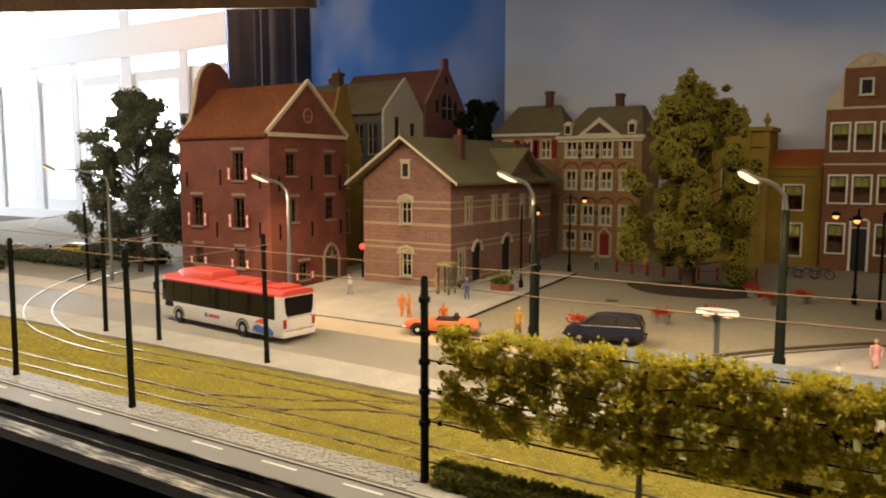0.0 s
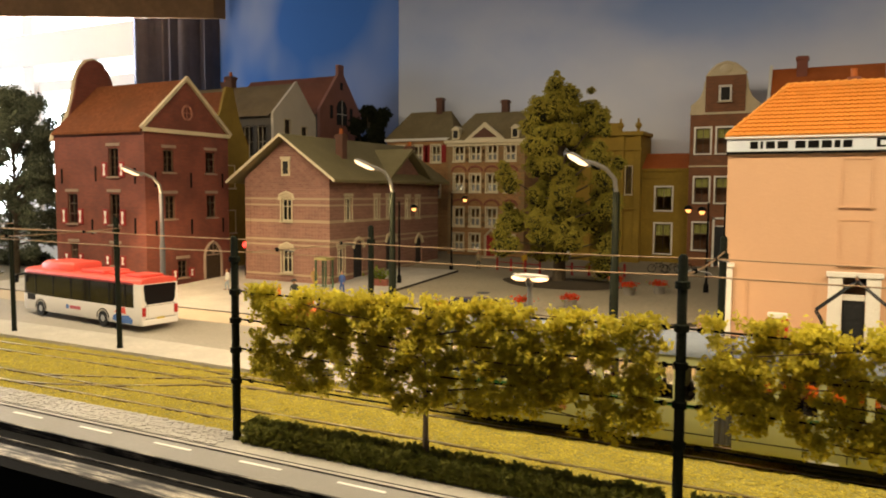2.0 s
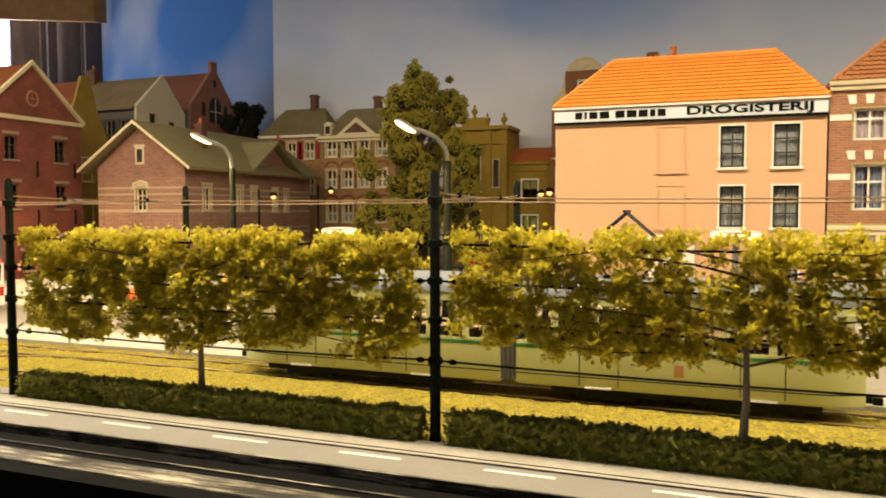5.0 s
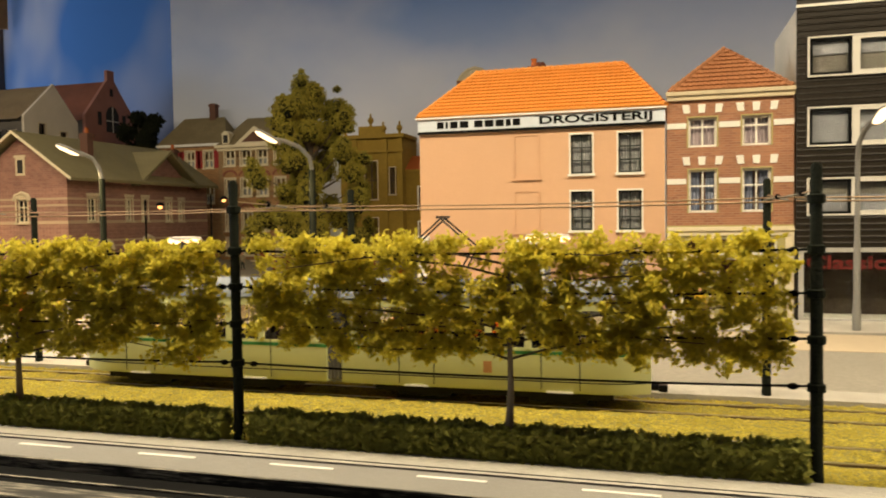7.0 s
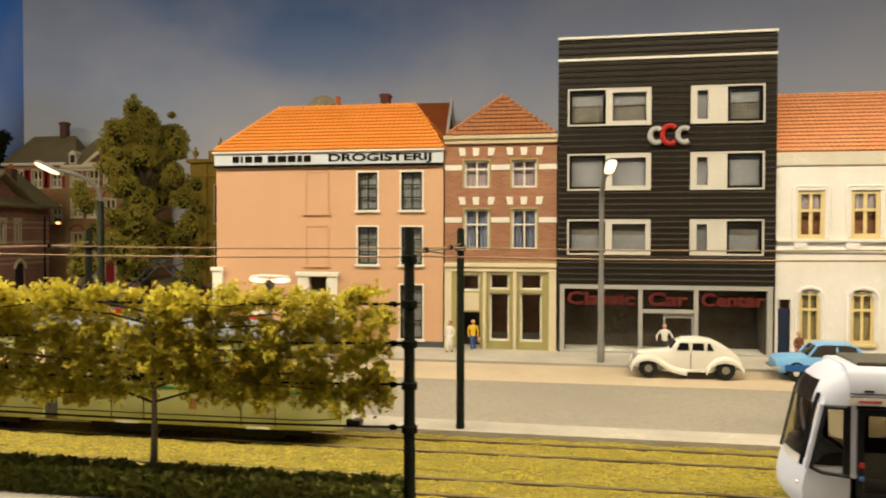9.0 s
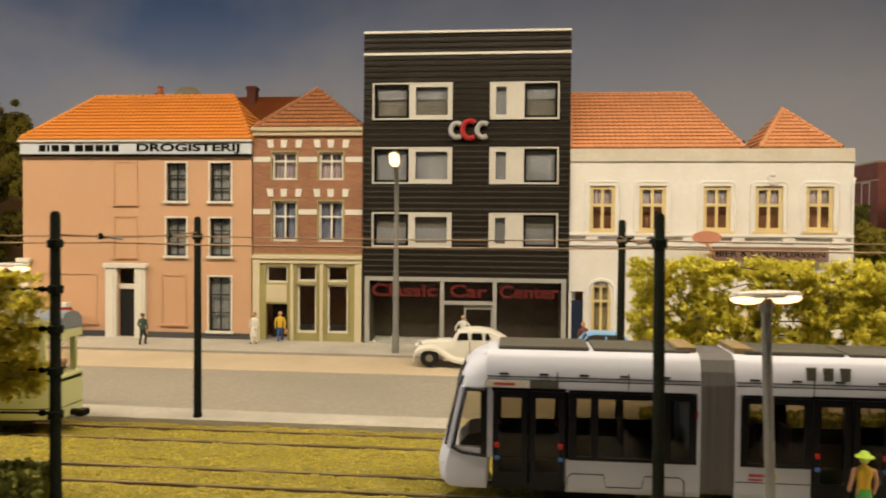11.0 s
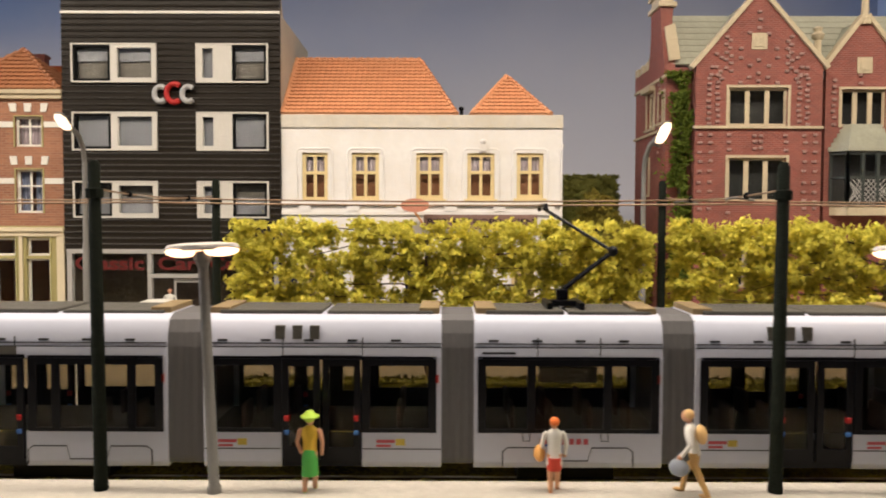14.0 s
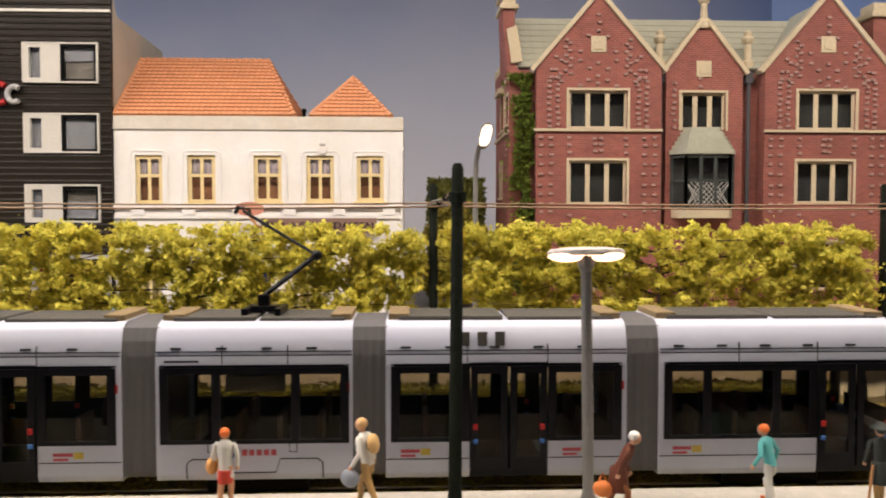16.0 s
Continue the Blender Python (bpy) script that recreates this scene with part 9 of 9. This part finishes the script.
bcar = car("classic_car", at(30.1, 41.8, 0.48), "light blue and white fifties saloon car", 4.7, 1.75, CARBLUE,
    [(0, 0.38, 0.8, 0.85), (0.2, 0.32, 0.92, 0.97), (1.4, 0.3, 0.98, 1.0), (3.4, 0.3, 0.98, 1.0), (4.5, 0.34, 0.94, 0.97), (4.7, 0.4, 0.85, 0.9)],
    [(1.35, 0.97, 1.0), (1.72, 0.97, 1.42), (2.05, 0.97, 1.5), (3.1, 0.97, 1.5), (3.45, 0.97, 1.4), (3.75, 0.95, 1.0)], (0.85, 3.8), 0.34, OFFWHITE)
part("side_stripe", MB().box(0.35, -0.885, 0.4, 4.45, 0.885, 0.66, 0.02), paint("deep_blue", (0.03, 0.12, 0.4), 0.35, relief=0.0), bcar, "deep blue lower flank")
bcar.scale = (1.04, 1.0, 1.2)
pc = car("people_carrier", at(-19.0, 44.6, 0.6, 14), "black people carrier parked on the square", 4.8, 1.85, CARBLACK,
    [(0, 0.35, 0.72, 0.8), (0.25, 0.28, 0.86, 0.95), (1.2, 0.26, 1.05, 1.0), (4.4, 0.26, 1.1, 1.0), (4.75, 0.3, 1.05, 0.96), (4.82, 0.4, 0.95, 0.92)],
    [(0.75, 0.98, 1.02), (1.85, 1.03, 1.7), (2.6, 1.05, 1.78), (4.0, 1.06, 1.76), (4.5, 1.06, 1.68), (4.78, 1.04, 1.15)], (0.95, 3.8), 0.34, chrome=False, cab_in=0.12)
for s_ in (-1, 1):
    part("window_trim", MB().tube([(0.95, s_ * 0.86, 1.08), (2.2, s_ * 0.87, 1.1), (4.6, s_ * 0.86, 1.12)], 0.016, 5), SILVER, pc, "silver trim under the windows")
cv = car("convertible", at(-24.5, 43.0, 0.5, 205), "orange-red open sports car on the square", 4.2, 1.7, CARCORAL,
         [(0, 0.4, 0.7, 0.8), (0.3, 0.3, 0.85, 0.96), (1.6, 0.28, 0.86, 0.97), (2.6, 0.28, 0.88, 0.97), (3.7, 0.3, 0.8, 0.96), (4.2, 0.4, 0.66, 0.8)], None, (0.75, 3.4), 0.34, OFFWHITE, open_top=True)
part("windscreen", MB().add([(2.55, -0.7, 0.88), (2.55, 0.7, 0.88), (2.3, 0.6, 1.25), (2.3, -0.6, 1.25), (2.57, -0.7, 0.88), (2.57, 0.7, 0.88), (2.32, 0.6, 1.25), (2.32, -0.6, 1.25)], [(0, 1, 2, 3), (7, 6, 5, 4), (0, 4, 5, 1), (3, 2, 6, 7)]), GLASS, cv)
part("cockpit", MB().box(1.1, -0.6, 0.84, 2.4, 0.6, 0.94, 0.03), DARK, cv)
part("seat", MB().box(1.2, -0.5, 0.9, 1.4, 0.5, 1.2, 0.05), SEAT, cv)
cv.scale = (1.16, 1.05, 1.1)
car("camper_van", at(1.2, 35.3, 0.18), "bright orange camper van with white roof on the road", 5.2, 1.8, CARORANGE,
    [(0, 0.45, 1.2, 0.88), (0.15, 0.36, 1.4, 0.97), (0.6, 0.34, 1.42, 1.0), (4.7, 0.34, 1.42, 1.0), (5.1, 0.36, 1.4, 0.97), (5.2, 0.45, 1.2, 0.9)],
    [(0.1, 1.4, 1.48), (0.5, 1.42, 2.2), (0.9, 1.42, 2.3), (4.4, 1.42, 2.3), (4.9, 1.42, 2.15), (5.1, 1.4, 1.48)], (1.0, 4.1), 0.38, OFFWHITE, OFFWHITE, 0.1)
car("parked_car", at(-88.5, 52.5, 1.0, 20), "yellow car parked beside the road", 4.4, 1.75, CARYELLOW,
    [(0, 0.38, 0.7, 0.85), (0.2, 0.3, 0.85, 0.97), (1.3, 0.28, 0.95, 1.0), (3.6, 0.28, 0.98, 1.0), (4.3, 0.34, 0.92, 0.95), (4.4, 0.4, 0.8, 0.9)],
    [(1.1, 0.93, 0.97), (1.8, 0.95, 1.42), (2.3, 0.95, 1.46), (3.3, 0.95, 1.4), (4.0, 0.93, 0.98)], (0.85, 3.5), 0.33, chrome=False)
car("parked_car", at(-95, 49.0, 0.85, 20), "yellow car parked beside the road", 4.4, 1.75, CARYELLOW,
    [(0, 0.38, 0.7, 0.85), (0.2, 0.3, 0.85, 0.97), (1.3, 0.28, 0.95, 1.0), (3.6, 0.28, 0.98, 1.0), (4.3, 0.34, 0.92, 0.95), (4.4, 0.4, 0.8, 0.9)],
    [(1.1, 0.93, 0.97), (1.8, 0.95, 1.42), (2.3, 0.95, 1.46), (3.3, 0.95, 1.4), (4.0, 0.93, 0.98)], (0.85, 3.5), 0.33, chrome=False)

# ---- toy figures, one plain mesh each ----
tone = {}


def cloth(rgb):
    if rgb not in tone:
        tone[rgb] = paint("figure_paint", rgb, 0.6, wear=0.1, relief=0.0)
    return tone[rgb]


SKIN = (0.55, 0.3, 0.18)


def figurine(x, y, z, rz, top, legs, hair, label, skirt=False, hat=False, coat=False, bag=None, lean=0.0, hgt=1.75, apart=0.09, armout=0.0, stride=0.08, shin=None, jacket=False, pack=None, bag_at=(0.34, -0.16, 0.62), bag_size=0.2, sleeve=None):
    """lean bends the upper body over the hips; shin colours bare legs; jacket hangs to the thighs; pack sits on the back."""
    base = Matrix.Scale(hgt / 1.75, 4)
    mb = MB(base)
    for s_ in (-1, 1):
        mb.slot = 2 if skirt or shin else 0
        st_ = s_ * stride
        knee = st_ * 0.7 - 0.03 - (0.06 if st_ < 0 else 0.0)
        mb.tube([(s_ * apart, st_ * 1.6 + 0.02, 0.04), (s_ * apart, st_ * 1.3, 0.2), (s_ * apart, knee, 0.47), (s_ * 0.088, 0, 0.7), (s_ * 0.085, 0, 0.9)], 0.05, 8, 0.1)
        mb.slot = 3
        mb.ball((s_ * apart, st_ * 1.6 - 0.05, 0.045), 0.06, 8, 5, 0.85, 2.0, 0.75)
    mb.slot = 0
    if skirt:
        mb.lathe((0, 0, 0.38), [(0.2, 0), (0.19, 0.05), (0.185, 0.3), (0.17, 0.48), (0.13, 0.58)], 12)
    elif jacket:
        mb.lathe((0, 0, 0.52), [(0.17, 0), (0.18, 0.1), (0.17, 0.3)], 12)
    if coat:
        mb.slot = 1
        mb.lathe((0, 0, 0.45), [(0.22, 0), (0.205, 0.15), (0.18, 0.45), (0.15, 0.5)], 12)
    # the upper body turns about the hips
    mb.m = base @ pose(0, 0, 0.88, 55 * lean, 0, 0) @ pose(0, 0, -0.88)
    mb.slot = 1
    ring = lambda z_, a, b, dy=0.0: [(a * math.cos(t), b * math.sin(t) + dy, z_) for t in (2 * math.pi * i / 12 for i in range(12))]
    hem = [ring(0.64, 0.2, 0.15), ring(0.72, 0.2, 0.15)] if jacket else []
    mb.loft(hem + [ring(0.84, 0.17, 0.125), ring(0.96, 0.155, 0.115), ring(1.1, 0.155, 0.115, -0.01), ring(1.3, 0.2, 0.125, -0.01), ring(1.4, 0.19, 0.11), ring(1.46, 0.12, 0.08), ring(1.5, 0.06, 0.06)])
    for s_ in (-1, 1):
        mb.slot = 1
        hand = Vector((s_ * (0.25 + armout * 1.4), -0.14 - s_ * stride * 0.7 - armout * 0.3, 0.84 + armout * 0.5))
        elbow = Vector((s_ * (0.28 + armout), 0.02, 1.12))
        if sleeve:
            mb.slot = 2
        mb.tube([(s_ * 0.17, 0, 1.4), (s_ * 0.225, 0, 1.36), elbow, elbow.lerp(hand, 0.85)], 0.062, 8, 0.045)
        mb.slot = 2
        mb.ball(hand, 0.05, 8, 5, 0.9, 1, 1.3)
    mb.slot = 2
    mb.tube([(0, 0, 1.47), (0, -0.01, 1.56)], 0.05, 8)
    mb.ball((0, -0.02, 1.63), 0.115, 12, 8, 0.88, 1, 1.12)
    mb.slot = 3
    mb.ball((0, 0.02, 1.665), 0.122, 12, 8, 0.95, 0.98, 0.9)
    if hat:
        mb.lathe((0, 0, 1.68), [(0.21, 0), (0.21, 0.025), (0.13, 0.07), (0.08, 0.14), (0.02, 0.16)], 12)
    mats = [cloth(legs), cloth(top), cloth(SKIN if not shin else shin), cloth(hair)]
    if pack:
        mb.slot = len(mats)
        mb.ball((0, 0.2, 1.24), 0.18, 10, 7, 0.9, 0.65, 1.15)
        mats.append(cloth(pack))
    if bag:
        mb.m = base
        mb.slot = len(mats)
        mb.ball(bag_at, bag_size, 12, 7, 0.6, 0.95, 0.85)
        mb.tube([(bag_at[0], bag_at[1] - 0.1, bag_at[2] + 0.1), (bag_at[0] * 0.9, bag_at[1], bag_at[2] + 0.32), (bag_at[0], bag_at[1] + 0.1, bag_at[2] + 0.1)], 0.02, 5)
        mats.append(cloth(bag))
    ob = part("figurine", mb, mats, m=at(x, y, z, rz), smooth=True)
    return tagged(ob, label, "figurine", "model figures")


GREENP, YEL, WHT, TAN, BRN, TEAL, BLK, ORG, BLU, RED = (0.08, 0.35, 0.06), (0.65, 0.42, 0.03), (0.7, 0.68, 0.62), (0.45, 0.28, 0.1), (0.2, 0.07, 0.04), (0.12, 0.42, 0.42), (0.03, 0.035, 0.03), (0.72, 0.2, 0.03), (0.05, 0.1, 0.28), (0.5, 0.05, 0.03)
P = 0.06
TANSKIN, ORGHAIR = (0.62, 0.33, 0.17), (0.7, 0.17, 0.03)
figurine(36.95, 22.9, P, 178, YEL, GREENP, (0.42, 0.62, 0.06), "toy figure in yellow top and green skirt with green hat", hat=True, skirt=True, sleeve=True, hgt=1.8)
figurine(42.58, 22.95, P, 178, WHT, (0.55, 0.06, 0.03), ORGHAIR, "toy figure in a white jacket with red hair and a bag", jacket=True, shin=TANSKIN, bag=(0.68, 0.34, 0.09), bag_at=(0.33, -0.14, 0.86), bag_size=0.24, hgt=1.72)
figurine(45.75, 22.75, P, 242, WHT, (0.5, 0.31, 0.11), (0.6, 0.38, 0.16), "toy figure in white shirt and tan trousers carrying a bag", bag=(0.25, 0.27, 0.31), bag_at=(0.24, -0.26, 0.6), bag_size=0.22, hgt=1.95, lean=0.2, stride=0.17, pack=(0.62, 0.4, 0.16))
figurine(51.2, 22.2, P, 70, (0.11, 0.032, 0.014), (0.3, 0.11, 0.04), WHT, "stooped toy figure in a brown coat with white hair", coat=True, lean=0.45, bag=(0.62, 0.19, 0.04), bag_at=(-0.2, 0.3, 0.52), bag_size=0.21, hgt=1.85, stride=0.15)
figurine(54.75, 22.6, P, 215, TEAL, WHT, ORGHAIR, "toy figure in teal shirt and white trousers bending forward", armout=0.08, lean=0.25)
figurine(57.2, 22.5, P, 170, BLK, TAN, BLK, "toy figure in a dark coat with a cane", coat=True, hat=True)
part("cane", MB().tube([(56.85, 22.35, P), (56.98, 22.4, 0.95)], 0.03, 5), WOOD)
tagged(bpy.data.objects["cane"], "thin brown walking cane beside a toy figure", "cane")
g = ground_z
figurine(14.95, 46.15, 0.72, 10, YEL, BLU, (0.5, 0.34, 0.16), "toy figure in yellow top and blue jeans in the shop door", bag=(0.4, 0.25, 0.1))
figurine(13.75, 45.2, g(45.2) + 0.1, -20, WHT, WHT, BRN, "toy figure in a pale coat beside the shop", coat=True)
figurine(25.5, 45.7, g(45.7) + 0.1, 0, WHT, BLK, BRN, "toy figure in white shirt and red tie at the showroom", armout=0.12)
figurine(31.95, 44.2, g(44.2) + 0.1, 30, BRN, TAN, TAN, "toy figure in brown coat beside the blue car", coat=True)
figurine(7.7, 44.2, g(44.2) + 0.1, 170, (0.05, 0.08, 0.06), BLK, BRN, "toy figure in dark green clothes before the drugstore")
figurine(2.7, 32.75, g(32.75) + 0.02, 5, (0.06, 0.03, 0.12), ORG, BRN, "toy figure in purple top and orange skirt", skirt=True)
figurine(3.75, 32.9, g(32.9) + 0.02, -5, ORG, ORG, BRN, "toy child figure in an orange suit", hgt=1.5)
figurine(4.55, 32.5, g(32.5) + 0.02, 15, WHT, WHT, BRN, "toy child figure in a white dress", hgt=1.25, skirt=True)
figurine(10.3, 32.7, g(32.7) + 0.02, 20, WHT, (0.4, 0.45, 0.42), BRN, "toy traveller figure with a brown suitcase", bag=(0.35, 0.16, 0.06))
figurine(-1.75, 33.2, g(33.2) + 0.02, 100, GREENP, TAN, (0.5, 0.25, 0.1), "toy figure in green top and tan trousers at the crossing")
figurine(-4.6, 33.0, g(33.0) + 0.02, 100, RED, BLK, BRN, "toy figure in dark red beside the crossing", lean=0.5, hgt=1.4)
figurine(-40.4, 49.2, g(49.2) + 0.06, -20, WHT, (0.3, 0.35, 0.4), BRN, "toy figure in white shirt on the pale pavement")
figurine(-31.7, 44.4, g(44.4) + 0.06, 60, ORG, ORG, YEL, "toy workman figure in orange overalls")
figurine(-31.2, 44.65, g(44.65) + 0.06, -60, ORG, ORG, YEL, "toy workman figure in orange overalls")
figurine(-30.5, 51.6, g(51.6) + 0.06, 0, BLU, BLU, (0.3, 0.3, 0.3), "toy figure in blue overalls before the station")
figurine(-21.95, 43.7, g(43.7) - 0.12, 0, (0.5, 0.3, 0.06), (0.22, 0.14, 0.05), (0.6, 0.42, 0.15), "toy figure in a mustard jacket on the square", jacket=True, hgt=2.0, armout=0.06)
figurine(-1.9, 46.1, g(46.1) - 0.12, 0, (0.7, 0.35, 0.35), (0.7, 0.4, 0.4), TAN, "toy figure in a pink dress on the square", skirt=True)
figurine(-3.3, 42.3, g(42.3) - 0.12, 0, WHT, RED, TAN, "toy child figure in red and white", hgt=1.3)
figurine(-30.8, 45.85, g(45.85) + 0.06, 70, BLK, BLK, BLK, "black-clad toy sweep figure with a top hat", hat=True, coat=True, hgt=1.9, stride=0.14)
figurine(-34.0, 52.6, g(52.6) + 0.06, 60, TAN, TAN, BRN, "toy figure in beige beside the telephone booth")
figurine(-27.3, 43.05, g(43.05) + 0.06, 40, ORG, ORG, TAN, "toy driver figure leaning at the open car", lean=0.3)
figurine(-22.0, 70.0, g(70) - 0.12, 0, YEL, TAN, TAN, "small toy figure in yellow near the fence")
figurine(-26.4, 69.0, g(69) - 0.12, 0, (0.25, 0.2, 0.12), BLK, BRN, "small toy figure in brown near the steps")
for x, y, a in ((-52.6, 41.7, 0), (-53.4, 42.2, 30)):
    figurine(x, y, g(y) + 0.06, a, BRN, BLK, TAN, "toy figure in brown waiting behind the bus")

# ---- street furniture and planting ----
BOOTH = paint("booth_green", (0.05, 0.1, 0.05), 0.5, wear=0.2)
b = thing("telephone_booth", at(-33.2, 52.9, g(52.9) + 0.06), "green telephone booth beside the station", "booth")
for x in (-0.5, 0.5):
    for y in (-0.5, 0.5):
        part("post", MB().box(x - 0.06, y - 0.06, 0, x + 0.06, y + 0.06, 2.4), BOOTH, b)
part("roof", MB().box(-0.62, -0.62, 2.4, 0.62, 0.62, 2.6, 0.05), OLIVE, b, "pale olive roof")
for q in ((-0.44, -0.5, 0.44, -0.49), (-0.44, 0.49, 0.44, 0.5), (0.49, -0.44, 0.5, 0.44)):
    part("pane", MB().box(q[0], q[1], 0.15, q[2], q[3], 2.3), GLASS, b).visible_shadow = False
mbx = thing("post_box", at(2.0, 45.6, g(45.6) + 0.1), "red post box on a post before the drugstore", "post box")
part("box", MB().box(-0.55, -0.3, 0.75, 0.55, 0.3, 1.75, 0.08), REDPAINT, mbx)
part("sign", MB().box(-0.5, -0.32, 1.8, 0.5, 0.2, 2.05, 0.03), OFFWHITE, mbx)
part("slot", MB().box(-0.35, -0.32, 1.35, 0.35, -0.3, 1.42), BLACK, mbx)
part("stand", MB().box(-0.4, -0.15, 0, -0.25, 0.15, 0.75).box(0.25, -0.15, 0, 0.4, 0.15, 0.75), BLACK, mbx)
POT = paint("pot_stone", (0.3, 0.28, 0.25), 0.8, wear=0.2)
FLOWER = leafy("red_flower", (0.75, 0.1, 0.03), (0.5, 0.03, 0.02))
rng = np.random.default_rng(77)
for x, y in ((-14.9, 51.5), (-12.2, 53.7), (-9.6, 60.5), (-11.2, 63.0), (-7.6, 62.0), (-19.4, 47.4), (-12.6, 67.5)):
    p_ = thing("flower_tub", at(x, y, g(y) - 0.12), "stone tub full of red flowers on the square", "planter", "flower tubs")
    part("tub", MB().lathe((0, 0, 0), [(0.4, 0), (0.5, 0.5), (0.58, 0.6), (0.5, 0.62)], 12), POT, p_, smooth=True)
    q = rng.normal(size=(160, 3)) * np.array([0.32, 0.32, 0.12]) + np.array([0, 0, 0.78])
    leaves("bloom", q, 0.11, FLOWER, int(x * 7) % 97 + 3, p_)
    leaves("foliage", q[:60] - np.array([0, 0, 0.12]), 0.1, BOX, 5, p_)
p_ = thing("planter", at(-29.8, 56.2, g(56.2) - 0.12), "brown planter box with green plants before the station", "planter")
part("box", MB().box(-0.9, -0.4, 0, 0.9, 0.4, 0.7, 0.04), BRICKPLAIN, p_)
leaves("foliage", rng.normal(size=(260, 3)) * np.array([0.5, 0.25, 0.25]) + np.array([0, 0, 1.0]), 0.14, IVY, 6, p_)
for i in range(9):
    x, y = -24.5 + 1.55 * i, 68.2 + 0.25 * abs(4 - i)
    bo = thing("bollard", at(x, y, g(y) - 0.12), "small red iron bollard on the square", "bollard", "bollards")
    part("post", MB().lathe((0, 0, 0), [(0.13, 0), (0.11, 1.0), (0.15, 1.05), (0.06, 1.2)], 8), SHUTTER, bo)
    if i < 8 and i % 4 != 3:
        part("rail", MB().tube([(0, 0, 0.8), (1.55, 0.25 if i >= 4 else -0.25, 0.8)], 0.05, 5), SHUTTER, bo)
for i in range(3):
    b_ = thing("bicycle", at(-10.5 + 1.3 * i, 73.0, g(73) - 0.12, 15), "dark bicycle parked before the ochre wing", "bicycle", "bicycles")
    for x in (0, 1.1):
        part("wheel", MB(pose(x, 0, 0.38, 90, 0, 0)).tube([(0.36 * math.cos(a), 0.36 * math.sin(a), 0) for a in (math.pi * k / 8 for k in range(17))], 0.035, 5), TYRE, b_)
    part("frame", MB().tube([(0, 0, 0.38), (0.4, 0, 0.85), (0.9, 0, 0.85), (1.1, 0, 0.38)], 0.035, 5).tube([(0.4, 0, 0.85), (0.55, 0, 0.35), (0.9, 0, 0.95)], 0.03, 5), BLACK, b_)
    part("handlebar", MB().tube([(0.95, -0.3, 1.0), (0.95, 0.3, 1.0)], 0.03, 5), BLACK, b_)
# drain covers
for x, y in ((-28, 62), (-20.5, 57)):
    tagged(part("manhole_cover", MB().lathe((x, y, g(y) - 0.13), [(0.55, 0), (0.55, 0.03), (0.5, 0.035)], 14), PLINTH), "dark round manhole cover in the paving", "manhole cover")
sl_ = thing("signal_lamp", at(-44.45, 56.0, 1.1), "small red signal lamp between two houses", "lamp")
part("post", MB().lathe((0, 0, 0), [(0.1, 0), (0.08, 2.8)], 8), BLACK, sl_)
part("lens", MB().ball((0, 0, 3.0), 0.28, 10, 6), glow("red_glow", (1.0, 0.04, 0.03), 4.0), sl_, "glowing red lens")

# ---- cobbles of the pale strip beside the cycle path ----
cob = [mesh_of("cobble", MB().prism([(w * math.cos(a) * k, 0.105 * math.sin(a) * k) for a, k in ((2 * math.pi * (j + 0.5) / 7, cr.uniform(0.85, 1.12)) for j in range(7))], "z", -0.03, 0.033), COBBLE) for cr, w in ((random.Random(i), 0.14 + 0.012 * i) for i in range(4))]
cr = random.Random(21)
rest = MB()
strip = bpy.data.objects["pavement_cobbled"]
for r_ in range(8):
    for i in range(140):
        x, y = -54.0 + 0.285 * i + 0.14 * (r_ % 2) + cr.uniform(-0.03, 0.03), 21.4 + 0.185 * r_ + cr.uniform(-0.02, 0.02)
        dz, a = 0.03 + cr.uniform(-0.014, 0.012), cr.uniform(-12, 12)
        if x > -15.1:
            continue
        if x > -25:
            part("cobble", cr.choice(cob), None, strip, m=at(x, y, dz, a))
        else:
            rest.m = TM(x, y, dz, a)
            rest.prism([(0.14 * math.cos(t), 0.1 * math.sin(t)) for t in (2 * math.pi * (j + 0.5) / 6 for j in range(6))], "z", -0.03, 0.033)
tagged(part("cobble_rest", rest, COBBLE, strip, fix=False), kind="stuff")
